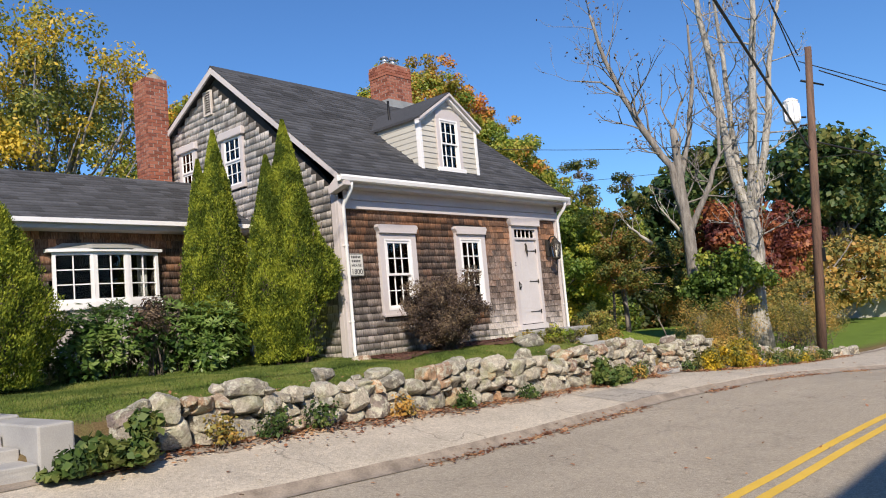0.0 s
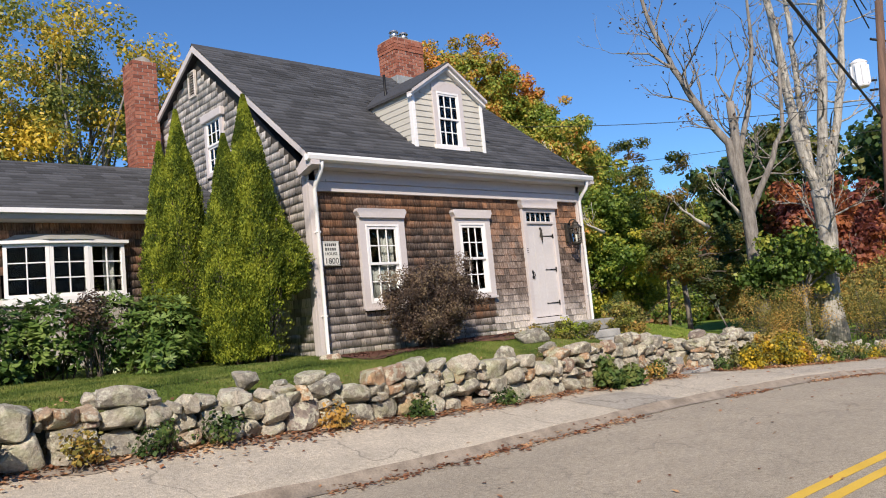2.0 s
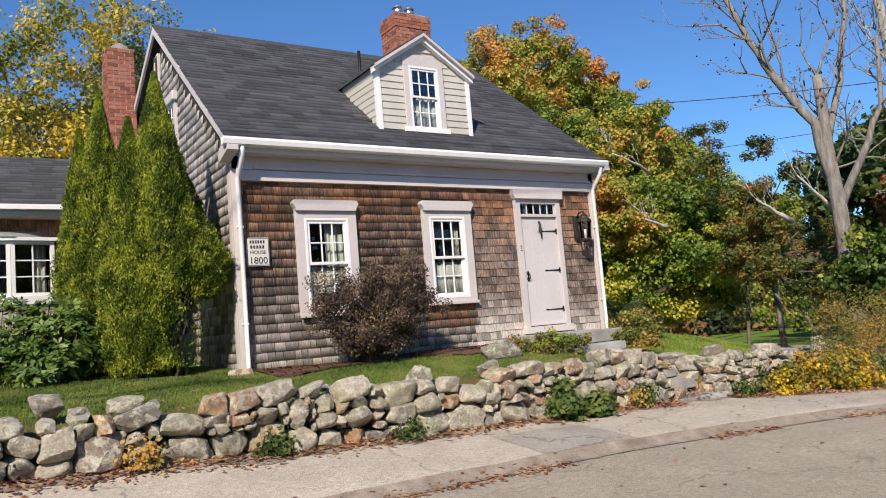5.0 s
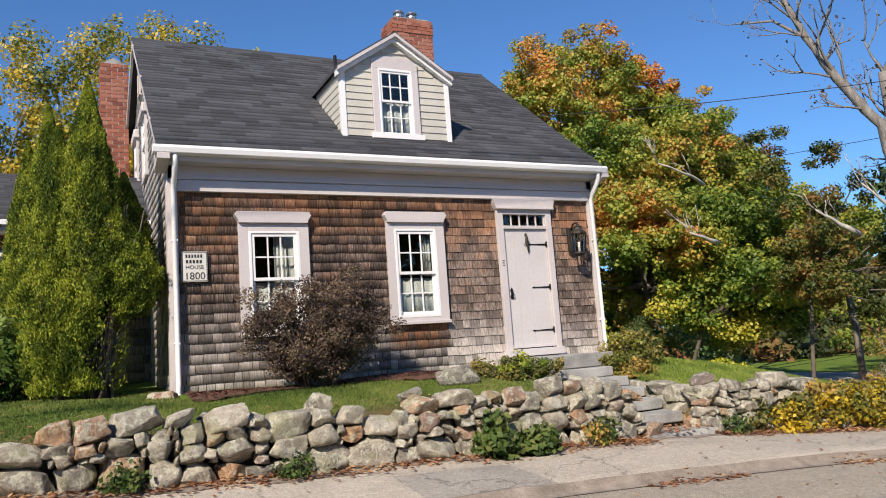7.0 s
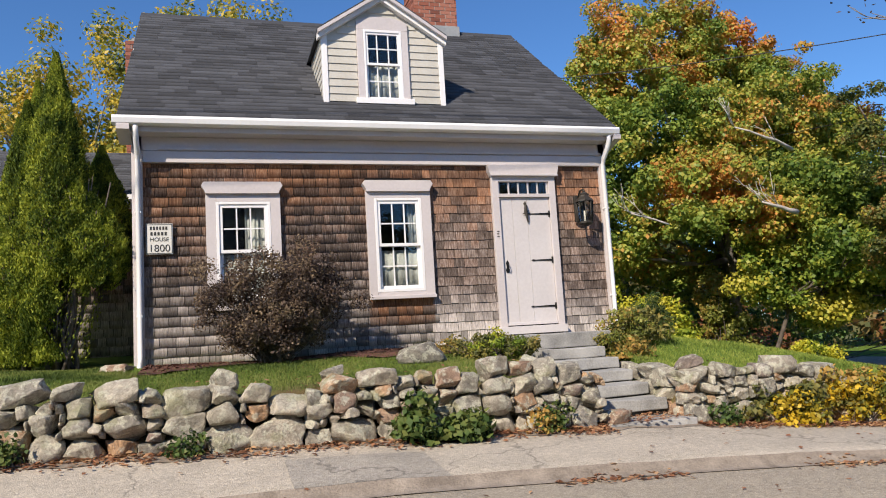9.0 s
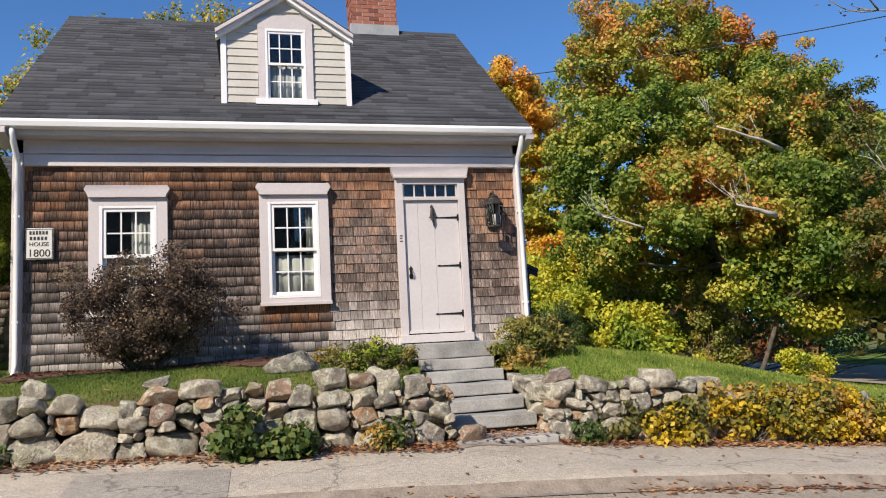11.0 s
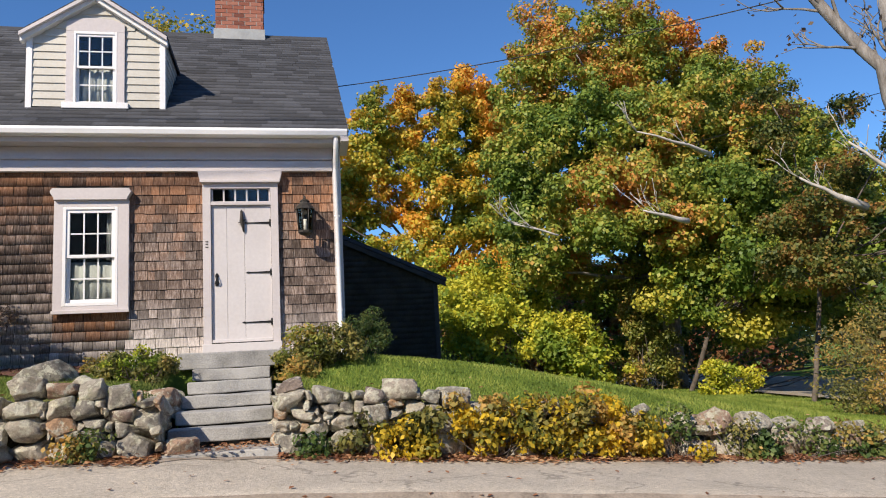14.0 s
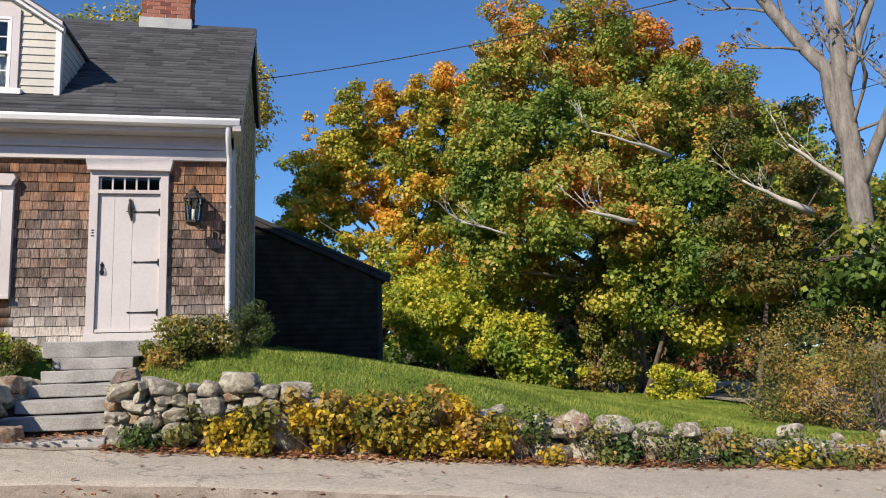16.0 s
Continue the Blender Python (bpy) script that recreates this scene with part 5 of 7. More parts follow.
V = shell(wall_rows(EXL, 8.9, 0.6, 3.22, 0.137, 24), lambda u, z, o: (u, EY - o, z), lambda u, z, a, b: not (5.2 < u < 7.0 and z < 2.95))
island_quads("shingle_field", V, M_SHINGLE_FIELD, wing_wall, "weathered cedar shingles")
# these shingles take their shade from the dark colour
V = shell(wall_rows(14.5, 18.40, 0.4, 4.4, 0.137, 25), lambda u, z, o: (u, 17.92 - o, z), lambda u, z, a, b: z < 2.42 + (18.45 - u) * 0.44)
island_quads("shingle_field", V, M_SHADEWALL, rear_wall, "cedar shingles coloured dark to stand for the shade")


# ---- fieldstone wall ----
def stone_mesh(seed):
    """A split boulder: a ball cut by many planes, with worn edges and a rough skin."""
    r = np.random.default_rng(seed)
    bm = bmesh.new()
    bmesh.ops.create_icosphere(bm, subdivisions=4, radius=1.0)
    planes = []
    for k in range(8):
        d = Vector(r.normal(size=3))
        d.normalize()
        planes.append((d, r.uniform(0.60, 0.86)))
    for d in ((0, -1, 0), (0, 0, 1), (0, 0, -1), (1, 0, 0), (-1, 0, 0)):
        d = (Vector(d) + Vector(r.normal(0, 0.22, 3))).normalized()
        planes.append((d, r.uniform(0.50, 0.68)))
    off = Vector(r.uniform(-50, 50, 3))
    for v in bm.verts:
        p = v.co.copy()
        cut = min(h / max(p.dot(d), 1e-6) for d, h in planes if p.dot(d) > 1e-6)
        p *= min(cut, 1.0)
        p *= 1 + 0.09 * noise.noise(p * 1.9 + off) + 0.035 * noise.noise(p * 5.0 + off) + 0.015 * noise.noise(p * 11.0 + off)
        v.co = p
    lo = Vector([min(v.co[i] for v in bm.verts) for i in range(3)])
    hi = Vector([max(v.co[i] for v in bm.verts) for i in range(3)])
    for v in bm.verts:
        v.co = Vector([(v.co[i] - (lo[i] + hi[i]) / 2) / (hi[i] - lo[i]) for i in range(3)])
    bmesh.ops.dissolve_limit(bm, angle_limit=radians(5), verts=bm.verts[:], edges=bm.edges[:])
    bmesh.ops.triangulate(bm, faces=bm.faces[:])
    for e in bm.edges:
        if len(e.link_faces) == 2 and e.calc_face_angle() > 0.62:
            e.smooth = False
    me = bpy.data.meshes.new("stone")
    bm.to_mesh(me)
    bm.free()
    me.polygons.foreach_set("use_smooth", [True] * len(me.polygons))
    me.materials.append(M_STONE)
    return me


STONES = [stone_mesh(100 + k) for k in range(22)]


def stone(parent, c, size, r, tilt=12):
    ob = new("stone", STONES[r.randrange(len(STONES))])
    ob.parent = parent
    flip = 180 if r.random() < 0.5 else 0
    ob.matrix_local = pose(c[0], c[1], c[2], r.uniform(-tilt, tilt), r.uniform(-tilt, tilt), flip + r.uniform(-14, 14)) @ Matrix.Diagonal((size[0], size[1], size[2], 1))
    return ob


def dry_wall(name, x0, x1, seed, label):
    w = thing(name, label, "stone wall", group="stone walls")
    r = random.Random(seed)
    step = 0.02
    n = int((x1 - x0) / step)
    sky_ = [float(wall_base(x0 + i * step)) - 0.03 for i in range(n)]
    top = [float(wall_top(x0 + i * step)) + 0.05 * math.sin(i * 0.031) + 0.03 * math.sin(i * 0.083 + 2) for i in range(n)]
    count = 0
    while count < 420:
        open_ = [i for i in range(n) if sky_[i] < top[i] - 0.05]
        if not open_:
            break
        i0 = min(open_, key=lambda i: (round(sky_[i] - float(wall_base(x0 + i * step)), 2), i))
        lvl = sky_[i0]
        far = lvl - float(wall_base(x0 + i0 * step))
        w_ = r.uniform(0.22, 0.46) if far < 0.12 else r.choice((r.uniform(0.12, 0.2), r.uniform(0.2, 0.44), r.uniform(0.2, 0.36)))
        i1 = i0
        while i1 < n and i1 - i0 < w_ / step and sky_[i1] < lvl + 0.07:
            i1 += 1
        width = max((i1 - i0) * step, 0.05)
        h = min(max(width * r.uniform(0.5, 0.95), 0.085), 0.32)
        room = top[min((i0 + i1) // 2, n - 1)] + 0.09 - lvl
        h = max(min(h, room), 0.07)
        base = sum(sky_[i0:i1]) / max(i1 - i0, 1)
        cx = x0 + (i0 + i1) / 2 * step
        d = r.uniform(0.26, 0.40)
        stone(w, (cx, 7.02 + d / 2 - 0.05 + r.uniform(-0.03, 0.035), base + h / 2), (width * 1.10, d, h * 1.13), r)
        for i in range(i0, i1):
            sky_[i] = max(sky_[i], base + h * (0.97 if 0.15 < (i - i0) / max(i1 - i0, 1) < 0.85 else 0.86))
        count += 1
    # cap stones, and odd ones lying loose on top
    x = x0 + 0.15
    while x < x1 - 0.2:
        if r.random() < 0.42:
            s = r.uniform(0.12, 0.26)
            stone(w, (x, 7.14 + r.uniform(0, 0.18), float(wall_top(x)) + 0.03 + s * 0.22), (s * r.uniform(1, 1.4), s, s * r.uniform(0.5, 0.8)), r, 20)
        x += r.uniform(0.2, 0.6)
    return w


wall_a = dry_wall("stone_wall", 3.55, 13.62, 5, "dry-laid fieldstone retaining wall of lichened grey boulders")
wall_b = dry_wall("stone_wall", 14.62, 27.5, 8, "low tumbled fieldstone wall with yellow vine over it")
rs = random.Random(31)
for w_, xc in ((wall_a, 13.44), (wall_b, 14.80)):
    for y in (7.30, 7.64, 7.98, 8.32, 8.62):
        z = 0.40 - 0.12 * abs(y - 8.0) if xc < 14 else 0.36 - 0.10 * abs(y - 8.0)
        z += 0.06 * (y - 7.3)
        while z > -0.25 + 0.45 * (y - 7.3):
            h = rs.uniform(0.15, 0.24)
            stone(w_, (xc + rs.uniform(-0.03, 0.03), y + rs.uniform(-0.04, 0.04), z - h / 2), (rs.uniform(0.34, 0.46), rs.uniform(0.36, 0.46), h * 1.15), rs)
            z -= h * 0.92


def lone_stone(label, c, size, seed):
    r = random.Random(seed)
    ob = stone(None, c, size, r, 8)
    ob.name = "boulder"
    return tagged(ob, label, "boulder")


lone_stone("round grey boulder sitting on the lawn edge", (6.35, 7.62, 0.66), (0.30, 0.26, 0.24), 2)
lone_stone("broad grey boulder by the house footing", (12.2, 8.75, 0.66), (0.68, 0.45, 0.32), 4)
lone_stone("flat splash stone under the downspout", (8.72, 9.62, 0.69), (0.34, 0.3, 0.16), 6)
lone_stone("small grey boulder beside the bottom step", (13.78, 7.12, -0.08), (0.32, 0.28, 0.2), 7)

lone_stone("upright grey granite marker stone at the lawn edge", (26.6, 12.9, -0.56), (0.5, 0.4, 0.95), 9)

# ---- front steps ----
steps = thing("front_steps", "worn grey stone steps up through the wall to the door", "steps")


def worn_slab(name, x0, x1, y0, y1, z0, z1, seed, label=""):
    """A hewn slab with sagging edges and a chipped nosing."""
    bm = bmesh.new()
    bm_box(bm, x0, x1, y0, y1, z0, z1)
    bmesh.ops.subdivide_edges(bm, edges=bm.edges[:], cuts=7, use_grid_fill=True)
    o = Vector((seed * 7.3, seed * 3.1, 0))
    for v in bm.verts:
        q = v.co * 2.6 + o
        v.co += Vector((0.016 * noise.noise(q), 0.022 * noise.noise(q * 1.7 + Vector((5, 0, 0))), 0.011 * noise.noise(q * 1.3 + Vector((0, 9, 0)))))
    return part(name, bm, M_STEP, steps, label, 0.012)


for k, (z, y, xa, xb) in enumerate(((0.05, 7.46, 13.60, 14.62), (0.20, 7.77, 13.63, 14.60), (0.345, 8.08, 13.66, 14.58), (0.485, 8.38, 13.68, 14.58), (0.62, 8.68, 13.70, 14.56))):
    worn_slab("step", xa, xb, y, y + 0.36, z - 0.128, z, k + 1)
    # set-back box under the nosing, coloured dark as the gap's shadow
    box_part("riser_shade_fill", xa + 0.03, xb - 0.03, y + 0.05, y + 0.40, z - 0.32, z - 0.118, M_GAPSHADE, steps, "", 0)
worn_slab("door_stone", 13.50, 14.92, 9.0, 10.06, 0.625, 0.815, 9, "broad weathered door stone")
worn_slab("landing", 13.6, 14.66, 6.98, 7.52, -0.36, -0.135, 11)

# granite steps and cheek wall at the far end
gs = thing("granite_steps", "pale cut granite cheek wall and slab steps by the footpath", "steps")
for k, (x0, x1, y0, y1, z0, z1) in enumerate(((2.86, 3.16, 7.0, 8.25, 0.05, 0.66), (2.85, 3.15, 8.26, 9.6, 0.2, 0.69), (2.84, 3.14, 9.61, 11.2, 0.3, 0.72))):
    box_part("cheek_block", x0, x1, y0, y1, z0, z1, M_GRANITE, gs, "", 0.02)
for k in range(4):
    bm = bmesh.new()
    bm_box(bm, 0.9, 2.85, 6.98 + 0.42 * k, 7.5 + 0.42 * k, 0.1 + 0.09 * k, 0.36 + 0.1 * k)
    bmesh.ops.subdivide_edges(bm, edges=bm.edges[:], cuts=4, use_grid_fill=True)
    for v in bm.verts:
        v.co += Vector((0.03, 0.03, 0.012)) * noise.noise(v.co * 2.7)
    part("slab", bm, M_GRANITE, gs, "", 0.012)

# bark mulch bed along the front
xs, ys = np.arange(9.0, 12.9, 0.12), np.arange(9.0, 10.0, 0.09)
V, F = [], []
for x in xs:
    for i, y in enumerate(ys):
        edge = 9.12 + 0.16 * math.sin(x * 1.9) + 0.1 * math.sin(x * 4.1)
        yy = max(y, edge)
        V.append((x, yy, float(ground_z(np.float64(x), np.float64(yy))) + 0.02 + 0.02 * noise.noise(Vector((x * 9, yy * 9, 0)))))
m_ = len(ys)
F = [(i * m_ + j, (i + 1) * m_ + j, (i + 1) * m_ + j + 1, i * m_ + j + 1) for i in range(len(xs) - 1) for j in range(m_ - 1)]
tagged(mesh_object("mulch_bed", V, F, M_MULCH), "strip of reddish bark mulch along the front wall", "mulch", kind="stuff")

# ---- house across the road, whose ridge shades the far lane ----
nb2 = thing("neighbour_house", "plain house across the road that shades the lane", "house")
box_part("wall", 0.55, 13.0, -11.0, -4.2, -1.5, 6.0, M_CLAP, nb2)
box_part("roof", 0.45, 13.1, -11.1, -4.15, 6.01, 6.28, M_ROOF, nb2)


# ---- leaves and wood ----
def diamonds(P, A, B, N, L, W, cup=0.12):
    """Leaf blades: lengthwise A, crosswise B, normal N, lengths L, widths W; slightly cupped."""
    L, W = np.asarray(L)[:, None], np.asarray(W)[:, None]
    return np.stack([P - A * L * 0.5, P + B * W * 0.5 + N * W * cup + A * L * 0.05, P + A * L * 0.5, P - B * W * 0.5 + N * W * cup + A * L * 0.05], 1).reshape(-1, 3)


def unit(v):
    return v / np.maximum(np.linalg.norm(v, axis=-1, keepdims=True), 1e-9)


def blades(P, D, r, size, aspect, lift=0.3, wild=0.8, droop=0.0):
    """Leaves at P that face roughly outwards along D."""
    n = len(P)
    N = unit(D + r.normal(0, wild, (n, 3)) + np.array([0, 0, lift]))
    T = unit(np.cross(N, r.normal(0, 1, (n, 3))) + np.array([0, 0, -droop]))
    B = unit(np.cross(N, T))
    L = size * r.uniform(0.65, 1.35, n)
    return diamonds(P, T, B, N, L, L * aspect)


def cloud(clumps, n, r, inner=0.45):
    """Points in a set of ellipsoid clumps (centre, radii), denser towards their skins, and the way out of each."""
    C, R = np.array([c for c, _ in clumps]), np.array([q for _, q in clumps])
    w = (R[:, 0] * R[:, 1] * R[:, 2]) ** 0.75
    k = r.choice(len(C), n, p=w / w.sum())
    d = unit(r.normal(0, 1, (n, 3)))
    s = inner + (1 - inner) * r.uniform(0, 1, n) ** 0.6
    s = s * (1 + 0.10 * r.normal(0, 1, n))
    return C[k] + d * s[:, None] * R[k], d


def lobed(lobes, n, rad, r, flat=0.75):
    """Clumps scattered over and through big lobes (centre, radii)."""
    P, _ = cloud(lobes, n, r, 0.35)
    out = []
    for p in P:
        q = rad * r.uniform(0.55, 1.3)
        out.append((p, np.array([q, q, q * flat])))
    return out


def bent(a, b, n, sag, rr):
    """A wavy way from a to b."""
    a, b = Vector(a), Vector(b)
    L = (b - a).length
    pts = []
    o = Vector((rr.uniform(-1, 1), rr.uniform(-1, 1), rr.uniform(-0.6, 0.6))) * L * sag
    for i in range(n + 1):
        t = i / n
        pts.append(a.lerp(b, t) + o * math.sin(t * math.pi) + Vector((rr.uniform(-1, 1), rr.uniform(-1, 1), rr.uniform(-1, 1))) * L * sag * 0.18 * (0 < i < n))
    return pts


def taper(r0, r1, n):
    return [r0 + (r1 - r0) * (i / n) ** 0.8 for i in range(n + 1)]


def leafy_tree(name, label, at, trunk_r, fork, lobes, n_clump, clump_r, n_leaf, leaf, mat, bark, seed, aspect=0.8, n_limb=26, wild=0.55):
    r, rr = np.random.default_rng(seed), random.Random(seed)
    tr = thing(name, label, "tree", tuple(at))
    tr.location = (0, 0, 0)
    clumps = lobed(lobes, n_clump, clump_r, r)
    tubes = []
    base, crotch = Vector(at), Vector(fork)
    tubes.append((bent(base - Vector((0, 0, 0.3)), crotch, 6, 0.03, rr), taper(trunk_r, trunk_r * 0.7, 6)))
    tubes_object("trunk", tubes, bark, tr, 9)
    limbs = []
    for k in range(n_limb):
        c = clumps[rr.randrange(len(clumps))][0]
        s = crotch.lerp(base, rr.uniform(0, 0.25))
        limbs.append((bent(s, c, 6, 0.10, rr), taper(trunk_r * rr.uniform(0.22, 0.45), 0.02, 6)))
    tubes_object("limb", limbs, bark, tr, 5)
    P, D = cloud(clumps, n_leaf, r, 0.25)
    quads_object("crown", blades(P, D, r, leaf, aspect, 0.35, wild), mat, tr)
    return tr


def shrub(name, label, lobes, n_clump, clump_r, n_leaf, leaf, mat, seed, foot, stems=14, aspect=0.55, twig=M_TWIG, stem_r=0.012, cat="shrub", inner=0.3, group=""):
    r, rr = np.random.default_rng(seed), random.Random(seed)
    sh = thing(name, label, cat, group=group)
    clumps = lobed(lobes, n_clump, clump_r, r, 0.8)
    st = []
    for k in range(stems):
        c = clumps[rr.randrange(len(clumps))][0]
        f = (foot[0] + rr.uniform(-1, 1) * foot[3], foot[1] + rr.uniform(-1, 1) * foot[3], foot[2] - 0.05)
        st.append((bent(f, c, 5, 0.07, rr), taper(stem_r, stem_r * 0.25, 5)))
    tagged(tubes_object("stemwork", st, twig, sh, 4), kind="stuff")
    P, D = cloud(clumps, n_leaf, r, inner)
    P[:, 2] = np.maximum(P[:, 2], foot[2] + 0.02)
    quads_object("foliage", blades(P, D, r, leaf, aspect), mat, sh)
    return sh


# ---- arborvitae ----
def arborvitae(label, parts_, seed, n, hollow=None):
    """Dense columns of upright scale sprays; parts_: (x, y, ground, top, radius, where it is widest)."""
    r, rr = np.random.default_rng(seed), random.Random(seed)
    t = thing("arborvitae", label, "evergreen", group="arborvitae by the gable")
    stems, Q = [], []
    tot = sum(p[4] * (p[3] - p[2]) for p in parts_)
    for x, y, g, top, rad, wide in parts_:
        m = int(n * rad * (top - g) / tot)
        h = r.uniform(0, 1, m) ** 0.85
        prof = np.where(h < wide, 0.72 + 0.28 * np.sin(h / wide * math.pi / 2), np.maximum(1 - (np.maximum(h - wide, 0) / (1 - wide)) ** 1.25, 0.0))
        a = r.uniform(0, 2 * math.pi, m)
        lump = 1 + 0.10 * np.sin(a * 5 + h * 17 + seed) + 0.08 * np.sin(a * 9 - h * 31) + 0.05 * r.normal(0, 1, m)
        q = rad * prof * lump * (0.62 + 0.38 * r.uniform(0, 1, m) ** 0.5) + 0.015
        P = np.stack([x + np.cos(a) * q, y + np.sin(a) * q, g + 0.08 + h * (top - g - 0.08)], 1)
        if hollow:      # bare lower side, where the stems show
            bare = (P[:, 0] > hollow[0] + 0.12 * np.sin(P[:, 2] * 9)) & (P[:, 2] < hollow[1] + 0.15 * np.sin(P[:, 0] * 11 + P[:, 1] * 7)) & (r.uniform(0, 1, m) < 0.93)
            P, a = P[~bare], a[~bare]
            m = len(P)
        out = np.stack([np.cos(a), np.sin(a), np.zeros(m)], 1)
        A = unit(out * 0.55 + np.array([0, 0, 1.0]) + r.normal(0, 0.33, (m, 3)))
        N = unit(out + r.normal(0, 0.6, (m, 3)))
        B = unit(np.cross(A, N))
        L = r.uniform(0.022, 0.052, m)
        Q.append(diamonds(P, A, B, N, L, L * 0.5, 0.2))
        stems.append(([(x, y, g - 0.1), (x + 0.02, y, g + (top - g) * 0.5), (x, y, top - 0.25)], [0.06, 0.04, 0.006]))
        for k in range(26):
            hh = rr.uniform(0.04, 0.8)
            an = rr.uniform(0, 6.28)
            e = rad * 0.7 * (1 - hh * 0.8)
            z = g + hh * (top - g)
            stems.append(([(x, y, z - 0.05), (x + math.cos(an) * e * 0.6, y + math.sin(an) * e * 0.6, z + 0.12), (x + math.cos(an) * e, y + math.sin(an) * e, z + 0.4)], [0.02, 0.012, 0.004]))
    gx, gy, g0 = parts_[0][:3]
    for k in range(16):
        x, y, g, top, rad, wide = parts_[rr.randrange(len(parts_))]
        e = (x + rr.uniform(-0.25, 0.3), y + rr.uniform(-0.3, 0.2), max(g, g0) + rr.uniform(0.7, 1.5))
        stems.append((bent((gx + rr.uniform(-0.1, 0.25), gy + rr.uniform(-0.1, 0.1), g0 - 0.05), e, 5, 0.05, rr), taper(0.03, 0.008, 5)))
    tagged(tubes_object("stemwork", stems, M_TWIG, t, 5), kind="stuff")
    quads_object("foliage", np.concatenate(Q), L_ARB, t)
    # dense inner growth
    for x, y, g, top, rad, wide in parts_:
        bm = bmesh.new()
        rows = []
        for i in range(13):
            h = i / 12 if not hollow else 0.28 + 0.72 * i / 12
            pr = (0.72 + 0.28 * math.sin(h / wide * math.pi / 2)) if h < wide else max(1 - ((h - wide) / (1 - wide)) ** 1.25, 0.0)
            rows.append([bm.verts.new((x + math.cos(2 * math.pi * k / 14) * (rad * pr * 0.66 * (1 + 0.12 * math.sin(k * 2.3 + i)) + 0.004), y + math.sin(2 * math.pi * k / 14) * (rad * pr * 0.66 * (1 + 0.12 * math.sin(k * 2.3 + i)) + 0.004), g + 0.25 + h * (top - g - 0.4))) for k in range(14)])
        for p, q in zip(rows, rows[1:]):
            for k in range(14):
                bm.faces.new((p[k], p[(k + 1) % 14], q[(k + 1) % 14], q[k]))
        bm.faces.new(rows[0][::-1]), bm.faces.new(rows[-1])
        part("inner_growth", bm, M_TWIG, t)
    return t


arborvitae("tall dense green arborvitae leaning its skirt against the gable", [(7.98, 10.25, 0.76, 4.74, 0.50, 0.34), (7.64, 10.30, 0.72, 4.12, 0.42, 0.34), (8.32, 10.20, 1.62, 3.02, 0.46, 0.42), (8.42, 10.9, 1.8, 3.7, 0.36, 0.4)], 41, 250000, (8.0, 1.75))
arborvitae("slim tall arborvitae with yellow-green tips", [(7.50, 11.6, 0.75, 4.82, 0.45, 0.34), (7.24, 11.7, 0.75, 4.3, 0.36, 0.34)], 42, 140000)
arborvitae("broad arborvitae beside the low wing", [(3.45, 10.6, 0.78, 3.75, 0.88, 0.3)], 43, 110000)


# ---- rhododendron hedge: whorls of long leaves ----
def rhododendron(label, lobes, n_whorl, seed, mat):
    r, rr = np.random.default_rng(seed), random.Random(seed)
    t = thing("rhododendron", label, "shrub", group="rhododendrons under the bow window")
    P, D = cloud(lobes, n_whorl, r, 0.72)
    low = P[:, 2] > 0.8
    P, D = P[low], D[low]
    k = 8
    P8, D8 = np.repeat(P, k, 0), np.repeat(D, k, 0)
    ax = unit(D8 + np.array([0, 0, 0.9]) + np.repeat(r.normal(0, 0.25, P.shape), k, 0))
    rnd = unit(np.cross(ax, r.normal(0, 1, ax.shape)))
    A = unit(rnd + ax * r.uniform(-0.15, 0.5, (len(ax), 1)))
    N = unit(ax - A * np.sum(ax * A, 1, keepdims=True))
    B = np.cross(A, N)
    L = r.uniform(0.08, 0.14, len(A))
    Q = diamonds(P8 + A * L[:, None] * 0.55, A, B, N, L, L * 0.34, -0.12)
    quads_object("foliage", Q, mat, t)
    st = []
    for q in range(40):
        c, R = lobes[rr.randrange(len(lobes))]
        e = P[rr.randrange(len(P))]
        st.append((bent((e[0] * 0.4 + c[0] * 0.6, c[1], 0.65), e, 5, 0.08, rr), taper(0.016, 0.006, 5)))
    tagged(tubes_object("stemwork", st, M_TWIG, t, 4), kind="stuff")
    return t


rhododendron("glossy dark green rhododendron under the bow window", [((4.85, 11.0, 1.30), (0.55, 0.55, 0.55)), ((5.35, 10.95, 1.38), (0.55, 0.55, 0.52))], 620, 51, L_RHODO)
rhododendron("glossy rhododendron mound next to the arborvitae", [((6.25, 11.05, 1.38), (0.5, 0.5, 0.52)), ((6.85, 10.9, 1.30), (0.55, 0.5, 0.55)), ((6.6, 10.6, 1.05), (0.4, 0.3, 0.32))], 700, 52, L_RHODO)
shrub("barberry", "small russet shrub between the rhododendrons", [((5.82, 10.75, 1.6), (0.3, 0.3, 0.3))], 14, 0.16, 1600, 0.05, L_RUSSET, 53, (5.82, 10.8, 0.75, 0.1), 20)

# ---- the twiggy bush before the front windows ----
bush = shrub("bush", "dense russet-brown twiggy bush with small leaves before the windows", [((10.52, 9.30, 1.52), (0.84, 0.50, 0.62)), ((10.10, 9.3, 1.42), (0.48, 0.36, 0.50)), ((10.95, 9.32, 1.45), (0.50, 0.38, 0.52)), ((10.5, 9.3, 1.05), (0.55, 0.36, 0.32))], 190, 0.17, 40000, 0.034, L_RUSSET, 61, (10.5, 9.35, 0.68, 0.16), 260, 0.6, M_TWIG, 0.008)

